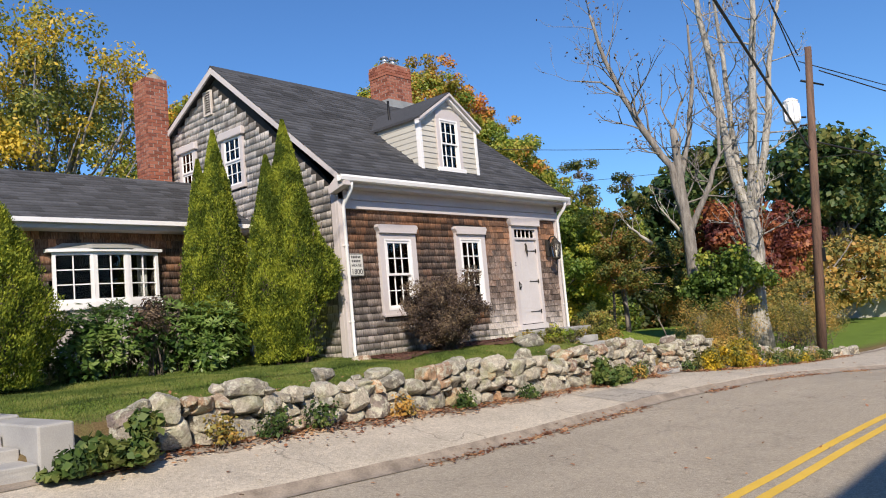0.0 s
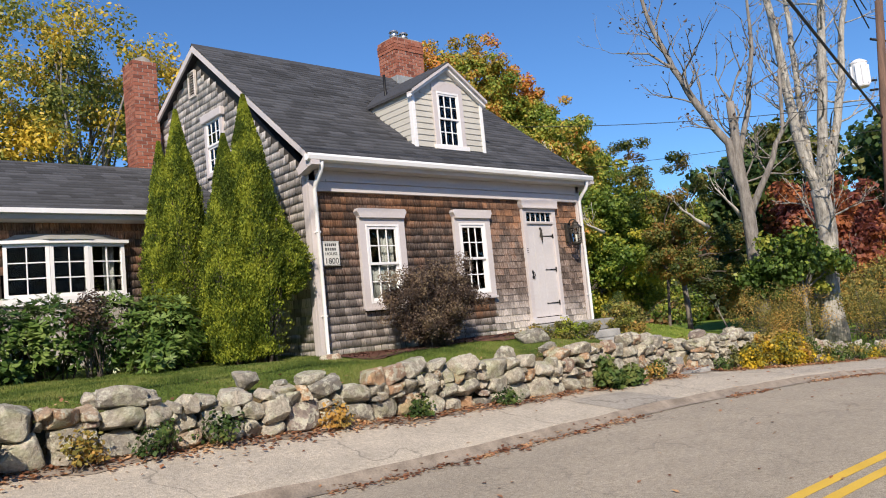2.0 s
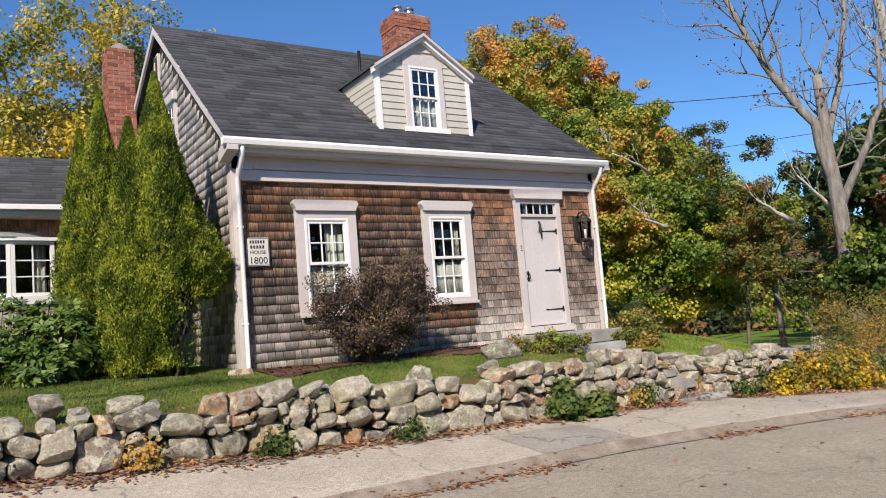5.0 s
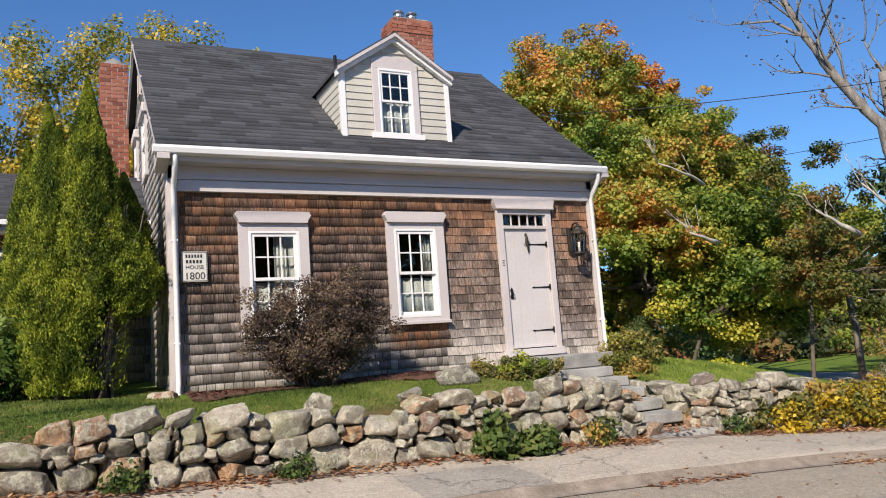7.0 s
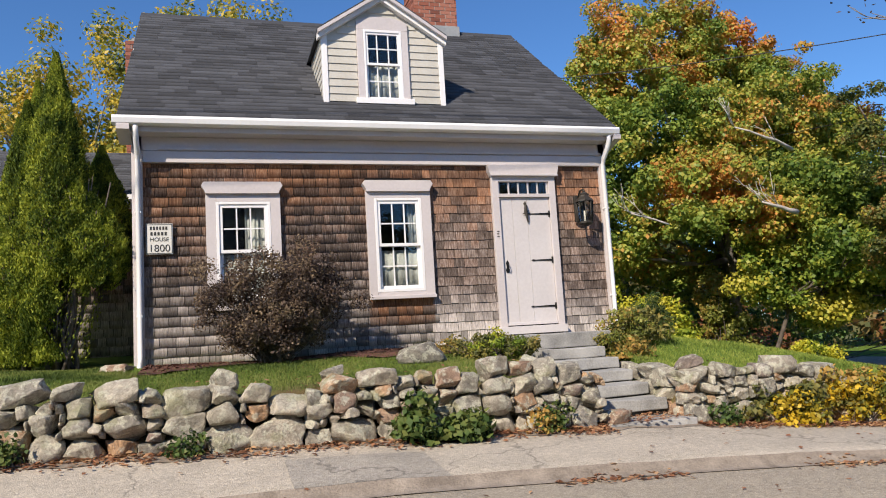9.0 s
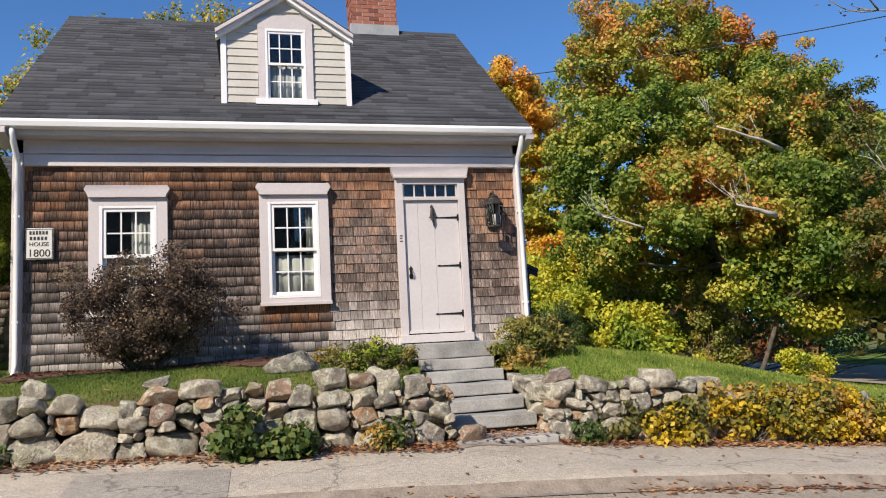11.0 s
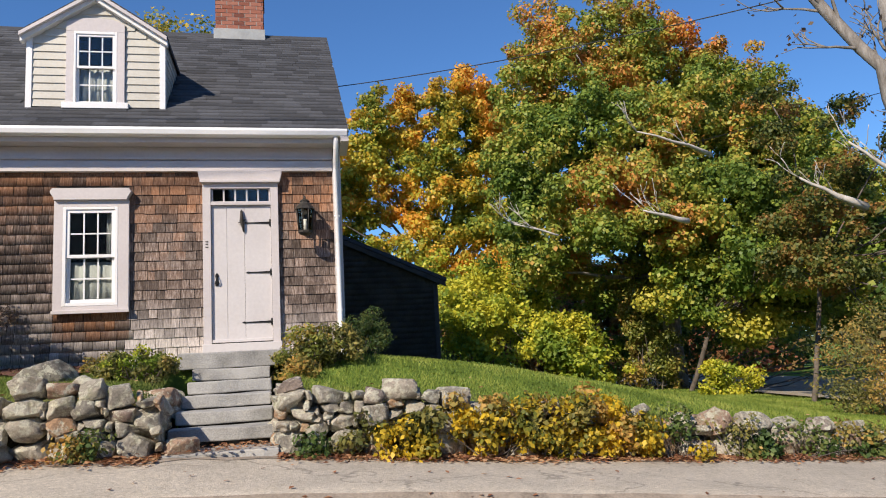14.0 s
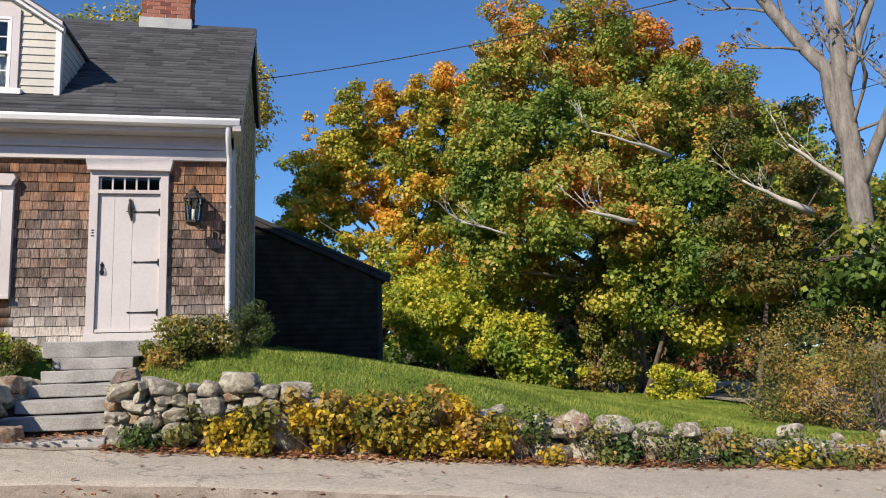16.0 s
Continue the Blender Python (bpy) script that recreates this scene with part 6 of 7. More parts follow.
# ---- plants round the steps and along the wall ----
shrub("flowering_shrub", "yellowing leafy shrub beside the top steps", [((15.0, 9.0, 0.68), (0.45, 0.36, 0.32)), ((15.35, 9.15, 0.8), (0.35, 0.3, 0.3)), ((14.82, 8.7, 0.5), (0.25, 0.3, 0.22))], 60, 0.14, 5200, 0.055, L_BROWN, 62, (15.0, 9.0, 0.45, 0.15), 50)
shrub("flowering_shrub", "lime green young growth in the shrub by the steps", [((15.05, 8.95, 0.8), (0.42, 0.3, 0.26)), ((14.75, 8.75, 0.62), (0.2, 0.25, 0.2))], 40, 0.10, 1500, 0.05, L_LIMEBROWN, 63, (15.0, 9.0, 0.45, 0.15), 24)
shrub("juniper", "small blue-green juniper at the house corner", [((15.75, 9.55, 0.95), (0.3, 0.28, 0.3))], 26, 0.13, 5200, 0.05, L_PINE, 64, (15.75, 9.55, 0.6, 0.08), 20, 0.2)
shrub("flowering_shrub", "low yellow-green perennials gone to seed by the steps", [((13.05, 8.75, 0.66), (0.45, 0.35, 0.2)), ((13.35, 8.5, 0.62), (0.25, 0.3, 0.2)), ((12.7, 9.0, 0.66), (0.3, 0.3, 0.16))], 60, 0.10, 4200, 0.045, L_BROWN, 65, (13.05, 8.75, 0.5, 0.3), 50)
shrub("flowering_shrub", "lime tufts of perennials by the steps", [((13.1, 8.7, 0.7), (0.42, 0.3, 0.18))], 30, 0.08, 1500, 0.042, L_LIME, 66, (13.1, 8.7, 0.5, 0.2), 16)


def vine(label, lobes, n, mat, seed, size=0.075, nm="vine"):
    g = min(float(wall_base(c[0])) for c, _ in lobes)
    return shrub(nm, label, lobes, max(12, n // 90), 0.15, n, size, mat, seed, (lobes[0][0][0], 7.0, g, 0.2), 16, 0.75, M_TWIG, 0.008, "climbing plant")


vine("bright yellow bittersweet vine tumbling over the stones", [((16.35, 6.93, -0.12), (0.65, 0.14, 0.26)), ((17.15, 6.93, -0.10), (0.6, 0.15, 0.30)), ((17.8, 6.95, -0.14), (0.5, 0.15, 0.28)), ((15.7, 6.92, -0.20), (0.35, 0.1, 0.2)), ((18.3, 6.95, -0.3), (0.25, 0.12, 0.2))], 5600, L_BITTER, 71, 0.055)
vine("olive and brown vine leaves among the yellow ones", [((16.6, 6.97, 0.0), (0.7, 0.2, 0.22)), ((17.5, 6.98, -0.02), (0.6, 0.2, 0.24)), ((15.4, 6.98, -0.1), (0.25, 0.12, 0.2)), ((18.1, 6.97, -0.25), (0.3, 0.15, 0.2))], 3600, L_BROWN, 72, 0.06)
vine("dusty green weeds over the tumbled end of the wall", [((19.6, 6.95, -0.48), (0.35, 0.14, 0.16)), ((20.9, 6.95, -0.62), (0.6, 0.15, 0.18)), ((22.0, 6.95, -0.72), (0.6, 0.18, 0.22)), ((23.4, 7.0, -0.8), (0.8, 0.2, 0.25))], 2600, L_FERN, 73, 0.06)
vine("yellow-leaved seedlings at the foot of the wall", [((18.85, 6.88, -0.5), (0.2, 0.1, 0.12)), ((21.6, 6.9, -0.72), (0.3, 0.12, 0.14))], 700, L_BITTER, 74, 0.06)
vine("green nettle-leaved weed at the foot of the wall", [((11.72, 6.86, 0.05), (0.34, 0.14, 0.22)), ((11.55, 6.88, 0.2), (0.18, 0.1, 0.16)), ((12.0, 6.84, -0.02), (0.25, 0.12, 0.13))], 1500, L_FERN, 75, 0.075, "weed")
vine("leafy green weeds before the granite steps", [((3.35, 6.80, 0.30), (0.42, 0.18, 0.17)), ((3.75, 6.85, 0.45), (0.18, 0.12, 0.24)), ((3.05, 6.72, 0.24), (0.3, 0.15, 0.14))], 1500, L_FERN, 76, 0.085, "weed")
for k, (x, s) in enumerate(((4.55, 0.12), (5.15, 0.13), (5.75, 0.12), (7.0, 0.09), (8.2, 0.08), (9.6, 0.07), (12.9, 0.1), (14.95, 0.1), (13.0, 0.12))):
    vine("small grey-green weed rooted between footpath and wall", [((x, 6.93, float(wall_base(x)) + s * 0.9), (s * 1.2, 0.08, s))], 320, L_FERN if k % 3 else L_BROWN, 80 + k, 0.045, "weed")

for k, x in enumerate((18.6, 19.3, 20.1, 20.8, 21.6, 22.5)):
    vine("dry brown weeds and seed heads among the tumbled stones", [((x, 7.0, float(wall_top(x)) - 0.06), (0.34, 0.16, 0.14)), ((x + 0.3, 6.95, float(wall_base(x)) + 0.1), (0.25, 0.1, 0.12))], 520, L_BROWN if k % 2 else L_FERN, 200 + k, 0.045, "weed")

# ---- trees ----
leafy_tree("maple_tree", "great maple turning from green to orange at its top", (27.4, 22.9, -0.8), 0.36, (27.4, 22.8, 3.4), [
    ((24.1, 23.5, 10.0), (1.7, 2.0, 2.5)), ((26.8, 23.8, 11.0), (1.5, 2.0, 2.5)), ((28.4, 23.4, 10.6), (1.3, 1.6, 1.6)), ((30.6, 23.6, 9.3), (2.2, 2.4, 2.1)), ((32.4, 22.8, 7.3), (1.7, 2.0, 1.8)),
    ((22.9, 22.6, 6.6), (1.6, 1.9, 2.0)), ((25.4, 21.6, 6.9), (2.3, 2.2, 2.1)), ((28.4, 21.4, 7.3), (2.5, 2.3, 2.2)), ((31.3, 20.9, 5.6), (2.3, 2.2, 1.9)),
    ((24.2, 19.3, 4.6), (1.9, 1.7, 1.4)), ((27.0, 18.7, 4.3), (2.1, 1.7, 1.5)), ((29.8, 18.2, 4.1), (2.0, 1.7, 1.5)), ((31.8, 17.6, 4.3), (1.6, 1.5, 1.1)), ((22.3, 21.6, 4.0), (1.4, 1.6, 1.4)),
    ((25.0, 23.0, 3.2), (2.4, 1.4, 1.5)), ((29.6, 21.6, 3.0), (2.6, 1.5, 1.4))], 2000, 0.42, 270000, 0.125, L_MAPLE, M_BARK, 91, 0.8, 40)
leafy_tree("maple_tree", "golden maple behind the rear wing", (21.4, 33.0, 0.6), 0.3, (21.4, 33.0, 4.2), [
    ((19.5, 33.0, 10.9), (1.7, 1.8, 2.0)), ((21.6, 33.0, 11.2), (1.5, 1.8, 1.9)), ((23.6, 33.0, 12.0), (1.5, 1.8, 2.2)), ((25.0, 33.6, 10.6), (1.6, 1.8, 2.4)), ((18.6, 32.5, 8.0), (1.4, 1.8, 1.9)), ((17.3, 32.6, 9.0), (1.3, 1.6, 1.9)), ((16.9, 32.2, 6.2), (1.3, 1.6, 1.7)),
    ((21.4, 32.0, 7.8), (2.4, 2.0, 2.2)), ((24.2, 31.6, 7.0), (2.2, 2.0, 2.6)), ((20.2, 31.0, 4.6), (2.4, 1.8, 2.2)), ((23.4, 30.6, 3.8), (2.6, 1.8, 2.4))], 900, 0.46, 125000, 0.155, L_GOLD, M_BARK, 92)
leafy_tree("ash_tree", "tall thin yellow-leaved ash behind the low wing", (10.6, 28.6, 1.2), 0.3, (10.6, 28.6, 4.5), [((9.6, 28.0, 10.8), (2.2, 2.2, 2.6)), ((12.4, 28.6, 11.2), (2.4, 2.2, 2.6)), ((11.0, 28.0, 8.0), (3.2, 2.4, 2.0)), ((14.0, 29.0, 10.0), (1.5, 1.6, 2.4)), ((8.2, 27.4, 8.4), (1.6, 1.6, 1.8))], 170, 0.75, 26000, 0.16, L_YELLOW, M_BARK, 93, 0.6, 46)
leafy_tree("ash_tree", "half-bare yellow ash further back", (5.6, 30.5, 1.3), 0.3, (5.6, 30.5, 5.0), [((5.4, 30.0, 10.4), (2.6, 2.4, 3.0)), ((3.0, 30.5, 8.6), (2.4, 2.2, 2.8)), ((7.4, 30.0, 7.4), (2.2, 2.2, 2.4))], 130, 0.8, 20000, 0.17, L_YELLOW, M_BARK, 94, 0.6, 40)
leafy_tree("locust_tree", "crooked thin tree with green-yellow tufts", (26.5, 15.2, -0.8), 0.065, (27.4, 15.5, 2.6), [((27.5, 16.6, 6.9), (0.7, 0.7, 0.45)), ((28.1, 15.2, 6.1), (0.55, 0.55, 0.35)), ((27.0, 16.2, 5.6), (0.5, 0.6, 0.35)), ((29.2, 14.7, 5.2), (0.4, 0.4, 0.5)), ((28.0, 15.6, 4.6), (1.3, 0.9, 0.5)), ((27.0, 14.6, 3.3), (1.4, 1.0, 0.6)), ((29.4, 14.0, 3.0), (1.3, 1.0, 0.7)), ((26.2, 14.4, 2.2), (1.2, 0.9, 0.7)), ((28.4, 13.6, 1.6), (1.4, 0.8, 0.7))], 150, 0.30, 24000, 0.09, L_THICKET, M_TWIG, 95, 0.7, 30)
leafy_tree("oak_tree", "dark rounded oak behind the bare trees", (49.0, 19.5, -1.2), 0.5, (49.0, 19.5, 3.4), [((48.0, 19.5, 7.4), (4.6, 3.6, 3.4)), ((43.5, 19.5, 5.6), (3.4, 3.0, 2.8))], 130, 1.0, 17000, 0.36, L_PINE, M_BARK, 96)
leafy_tree("oak_tree", "tall dark green oak down the road", (66.0, 17.5, -1.8), 0.6, (66.0, 17.5, 4.0), [((65.0, 17.5, 9.4), (5.6, 4.0, 4.2)), ((71.0, 17.5, 8.0), (4.6, 3.6, 4.2))], 140, 1.2, 17000, 0.45, L_PINE, M_BARK, 101)
leafy_tree("dogwood_tree", "wine-red small tree behind the bare trunks", (42.5, 16.0, -0.9), 0.18, (42.5, 16.0, 1.6), [((41.5, 16.0, 4.4), (2.8, 2.2, 2.0)), ((46.0, 15.4, 4.0), (3.2, 2.2, 2.2)), ((42.0, 15.0, 2.2), (3.0, 1.8, 1.4))], 130, 0.7, 16000, 0.24, L_RED, M_BARK, 97)
leafy_tree("oak_tree", "brown and green young oak in the roadside thicket", (44.0, 13.5, -1.2), 0.2, (44.0, 13.5, 1.2), [((47.0, 13.5, 1.6), (3.4, 1.8, 1.6)), ((52.0, 13.0, 2.0), (3.4, 1.8, 2.0)), ((57.5, 13.5, 2.2), (4.0, 2.0, 2.4))], 120, 0.8, 12000, 0.28, L_BROWN, M_BARK, 98)
leafy_tree("thicket_tree", "green understorey tree at the edge of the lawn", (26.0, 19.9, -0.8), 0.08, (26.6, 19.0, 1.5), [((27.4, 17.0, 2.6), (1.7, 1.2, 1.2)), ((30.0, 17.2, 3.2), (1.8, 1.4, 1.2)), ((27.2, 18.4, 1.3), (1.3, 0.9, 0.9)), ((29.2, 18.0, 1.5), (1.2, 0.9, 0.8)), ((25.9, 19.2, 2.2), (1.2, 1.0, 1.1))], 220, 0.42, 34000, 0.12, L_UNDER, M_TWIG, 99)
leafy_tree("thicket_tree", "green tree in front of the bare trunks", (27.9, 10.9, -0.95), 0.11, (27.9, 10.9, 1.0), [((27.2, 11.0, 2.1), (1.0, 0.9, 0.9)), ((28.8, 10.9, 1.6), (0.9, 0.9, 0.8)), ((26.6, 11.4, 1.4), (0.8, 0.8, 0.7))], 60, 0.4, 6500, 0.14, L_GREEN, M_BARK, 100)

# shrubs at the lawn's far edge
shrub("lime_shrub", "sunlit yellow-green shrub at the lawn edge", [((22.5, 20.2, 0.75), (1.2, 0.9, 0.9)), ((20.9, 20.6, 1.3), (1.2, 0.9, 1.1)), ((23.6, 20.3, 0.2), (0.9, 0.7, 0.7)), ((22.4, 20.0, 0.1), (1.0, 0.7, 0.6)), ((19.9, 21.4, 1.9), (1.0, 0.9, 1.0))], 130, 0.36, 17000, 0.12, L_LIME, 111, (22.6, 20.4, -0.5, 0.8), 30, 0.65, M_TWIG, 0.02)
shrub("lime_shrub", "tall light-green shrub behind the rear wing", [((20.2, 23.5, 2.4), (1.7, 1.4, 1.6)), ((22.4, 24.4, 2.2), (1.5, 1.2, 1.5))], 80, 0.5, 9000, 0.14, L_LIME, 112, (21, 24, 0.05, 1.0), 30, 0.65, M_TWIG, 0.02)
shrub("green_shrub", "upright green shrub with brownish tips", [((25.3, 20.9, 1.5), (0.6, 0.6, 1.0)), ((25.4, 20.8, 0.3), (0.95, 0.8, 1.0))], 60, 0.32, 8500, 0.10, L_LIMEBROWN, 113, (25.3, 20.9, -0.8, 0.4), 30, 0.65, M_TWIG, 0.02)
shrub("lime_shrub", "low lime green sprouts on the lawn edge", [((25.9, 17.6, -0.40), (0.7, 0.5, 0.5)), ((26.7, 18.3, -0.5), (0.5, 0.5, 0.45))], 30, 0.26, 3200, 0.10, L_LIME, 114, (26.1, 17.8, -0.9, 0.4), 20)
shrub("meadow_shrub", "rounded olive-orange meadow shrub by the wall end", [((24.8, 10.7, 0.25), (1.2, 1.0, 0.85)), ((26.3, 10.4, 0.15), (1.1, 0.9, 0.85)), ((23.9, 10.6, 0.0), (0.7, 0.6, 0.6)), ((24.9, 10.5, -0.4), (1.2, 0.8, 0.5))], 110, 0.34, 15000, 0.06, L_BROWN, 115, (25.3, 10.6, -0.95, 0.7), 80, 0.4, M_TWIG, 0.012)
shrub("meadow_shrub", "orange-tinged twiggy shrub by the road", [((28.6, 9.4, 0.2), (1.1, 0.9, 0.8)), ((30.5, 9.0, 0.0), (1.2, 0.9, 0.8))], 80, 0.34, 9000, 0.07, L_BROWN, 116, (29.5, 9.2, -0.9, 0.8), 60, 0.4)
shrub("thicket", "dark thicket under the great maple", [((25.0, 24.5, 1.2), (3.0, 1.2, 1.4)), ((20.5, 26.5, 1.8), (2.5, 1.2, 1.6)), ((40.0, 22.5, 0.6), (2.5, 1.4, 1.6)), ((30.0, 27.0, 1.0), (2.6, 1.2, 1.6)), ((34.5, 27.5, 1.2), (2.6, 1.2, 1.8))], 120, 0.6, 12000, 0.18, L_GREEN, 117, (27, 24.5, -1.0, 3.0), 40, 0.65, M_TWIG, 0.02)
shrub("thicket", "tangled roadside thicket below the bare trees", [((33.0, 11.5, 0.3), (2.0, 1.4, 1.3)), ((36.5, 11.5, 0.3), (2.2, 1.4, 1.5)), ((31.0, 13.5, 0.6), (2.0, 1.4, 1.4))], 100, 0.5, 9000, 0.15, L_BROWN, 118, (33, 12, -0.9, 2.0), 70, 0.6, M_TWIG, 0.016)

# distant wood along the valley
r_, rr_ = np.random.default_rng(121), random.Random(121)
far_l = []
for k in range(46):
    x = -10 + k * 2.9 + rr_.uniform(-1, 1)
    far_l.append(((x, rr_.uniform(46, 58) - 0.12 * max(x, 0), rr_.uniform(2.4, 4.2)), (rr_.uniform(2.4, 4.2), 2.5, rr_.uniform(2.6, 4.6))))
for k in range(26):
    far_l.append(((62 + rr_.uniform(-3, 3) + k * 0.7, 44 - k * 1.5, rr_.uniform(1.0, 3.4)), (3.0, 3.0, rr_.uniform(2.6, 5.0))))
for k in range(16):
    far_l.append(((12 + k * 1.8, 42 + rr_.uniform(-2, 2), rr_.uniform(1.5, 3.6)), (2.2, 2.0, rr_.uniform(2.0, 3.6))))
for k in range(60):
    far_l.append(((-10 + k * 2.0, 45 - 0.12 * k * 2.0 + rr_.uniform(-1, 1), 0.1), (1.7, 1.4, 1.7)))
cl = lobed(far_l, 1800, 1.4, r_)
P, D = cloud(cl, 95000, r_, 0.3)
tagged(quads_object("far_woods", blades(P, D, r_, 0.55, 0.8), L_FAR), "distant autumn woods of green and russet trees", "woods", kind="stuff")


# unseen trees added across the road: they block low sky and darken the eaves
near_l = [((-45 + 3.4 * k + rr_.uniform(-1, 1), -21 + rr_.uniform(-2.5, 2.5), rr_.uniform(3.0, 5.0)), (rr_.uniform(2.4, 3.4), 2.2, rr_.uniform(4.0, 6.0))) for k in range(36)]
P, D = cloud(lobed(near_l, 700, 1.5, r_), 42000, r_, 0.3)
tagged(quads_object("roadside_woods", blades(P, D, r_, 0.6, 0.8), L_FAR), "unseen trees added across the road to block low sky light", "woods", kind="stuff")


# ---- bare trees: limbs that fork again and again ----
RIGHT = Vector((0.67, -0.742, 0))


def fork_out(tubes, tips, p, d, length, rad, depth, rr, up=0.10):
    n = 4
    path = [p]
    for i in range(n):
        d = (d + Vector((rr.uniform(-1, 1), rr.uniform(-1, 1), rr.uniform(-0.7, 1) + up)) * 0.22).normalized()
        path.append(path[-1] + d * length / n)
    tubes.append((path, taper(rad, max(rad * 0.55, 0.006), n)))
    if depth == 0:
        tips.append(path[-1])
        return
    for k in range(rr.choice((2, 2, 3))):
        e = (d + Vector((rr.uniform(-1, 1), rr.uniform(-1, 1), rr.uniform(-0.5, 0.9))) * 0.75).normalized()
        fork_out(tubes, tips, path[rr.choice((-1, -1, -2))], e, length * rr.uniform(0.55, 0.85), max(rad * 0.55, 0.006), depth - 1, rr, up)


def bare_tree(name, label, stems, bark, seed, leaves, mat, depth=3, side=0.5):
    """stems: lists of (right offset, along offset, z, radius) from the base; side twigs sprout along them."""
    rr, r = random.Random(seed), np.random.default_rng(seed)
    t = thing(name, label, "tree")
    tips = []
    for base, rows in stems:
        path = [Vector(base) + RIGHT * a + Vector((0.742, 0.67, 0)) * b + Vector((0, 0, z)) for a, b, z, _ in rows]
        fine, rad = [], []
        for i in range(len(path) - 1):
            for q in range(3):
                fine.append(path[i].lerp(path[i + 1], q / 3) + Vector((rr.uniform(-1, 1), rr.uniform(-1, 1), 0)) * 0.04)
                rad.append(rows[i][3] + (rows[i + 1][3] - rows[i][3]) * q / 3)
        fine.append(path[-1]), rad.append(rows[-1][3])
        tubes_object("trunk" if rows[0][2] < 0.5 else "limb", [(fine, rad)], bark, t, 9)
        twigs = []
        for i in range(3, len(fine)):
            if rows[0][2] < 0.5 and i < len(fine) * 0.5:
                continue
            for k in range(2 if rr.random() < side else 1):
                d = Vector((rr.uniform(-1, 1), rr.uniform(-1, 1), rr.uniform(0.0, 1.2))).normalized()
                fork_out(twigs, tips, fine[i], d, rr.uniform(0.6, 1.25), min(max(rad[i] * 0.4, 0.012), 0.05), depth, rr)
        if twigs:
            tagged(tubes_object("branchwork", twigs, bark, t, 4), kind="stuff")
    if leaves:
        T = np.array([tuple(tips[rr.randrange(len(tips))]) for _ in range(leaves)]) + r.normal(0, 0.12, (leaves, 3))
        quads_object("foliage", blades(T, r.normal(0, 1, T.shape), r, 0.12, 0.6), mat, t)
    return t


B1 = (30.0, 10.9, -0.3)
bare_tree("bare_tree", "tall pale-barked tree with many bare forking stems", [
    (B1, [(0.0, 0, -1.0, 0.46), (-0.05, 0, 1.2, 0.36), (0.15, 0, 3.0, 0.33), (0.1, 0, 4.6, 0.30)]),
    (B1, [(0.05, 0, 4.4, 0.20), (-0.35, 0.2, 6.6, 0.18), (-0.45, 0.3, 9.0, 0.15), (-0.8, 0.2, 12.5, 0.11), (-1.0, 0, 16.0, 0.05)]),
    (B1, [(0.15, 0, 4.4, 0.20), (0.45, -0.2, 7.0, 0.17), (0.75, -0.4, 10.0, 0.14), (1.1, -0.4, 13.0, 0.10), (1.3, -0.5, 16.0, 0.05)]),
    (B1, [(0.15, 0, 4.2, 0.17), (0.95, 0.4, 6.2, 0.15), (1.6, 0.6, 8.4, 0.13), (2.0, 0.8, 10.6, 0.10), (2.8, 1.0, 13.4, 0.05)]),
    (B1, [(0.0, 0.1, 5.0, 0.12), (0.1, 0.8, 8.0, 0.11), (0.3, 1.2, 11.0, 0.09), (0.2, 1.4, 15.0, 0.04)])], M_PALEBARK, 131, 220, L_BROWN)
B2 = (27.0, 12.0, -0.2)
bare_tree("bare_tree", "half-dead tree with a long bare leaning limb", [
    (B2, [(0.2, 0, -1.1, 0.28), (0.1, 0, 1.6, 0.23), (0.05, 0, 3.6, 0.22), (-0.05, 0, 5.4, 0.17), (-0.1, 0, 7.6, 0.13)]),
    (B2, [(0.0, 0, 4.2, 0.14), (-0.35, 0, 6.2, 0.13), (-1.2, 0, 7.7, 0.12), (-1.8, 0, 9.0, 0.10), (-2.3, 0, 10.4, 0.08), (-2.7, 0, 12.2, 0.05)]),
    (B2, [(-1.7, 0, 8.9, 0.05), (-2.6, 0, 9.6, 0.035), (-3.6, 0, 9.75, 0.015)]),
    (B2, [(0.05, 0, 3.6, 0.13), (0.7, -0.2, 5.0, 0.10), (1.35, -0.3, 6.4, 0.07), (1.5, -0.3, 8.4, 0.05)]),
    (B2, [(0.0, 0, 5.6, 0.10), (0.5, 0.2, 7.4, 0.09), (0.9, 0.3, 9.4, 0.07), (1.0, 0.3, 11.6, 0.04)])], M_BARK, 132, 420, L_RUSSET, 2)

# bleached dead limbs that stand out before the maple
dead = thing("dead_limbs", "bleached bare dead limbs in the maple's crown", "branch")
rr_ = random.Random(140)
for a, b, c in (((26.6, 18.4, 5.85), (24.0, 17.6, 6.25), 0.075), ((24.2, 15.8, 3.5), (22.9, 15.5, 3.72), 0.075), ((27.2, 13.6, 3.35), (25.7, 13.7, 4.05), 0.10), ((27.4, 12.4, 3.5), (26.0, 12.5, 4.5), 0.10), ((21.6, 17.6, 3.5), (20.4, 17.5, 3.8), 0.03)):
    tw, tp = [], []
    path = bent(a, b, 5, 0.06, rr_)
    tubes_object("limb", [(path, taper(c, 0.02, 5))], M_BONE, dead, 6)
    for k in range(5):
        fork_out(tw, tp, path[rr_.randrange(2, 6)], (Vector(b) - Vector(a)).normalized() + Vector((0, rr_.uniform(-0.6, 0.3), rr_.uniform(-0.2, 0.7))), 0.6, 0.016, 1, rr_)
    tagged(tubes_object("twigwork", tw, M_BONE, dead, 4), kind="stuff")

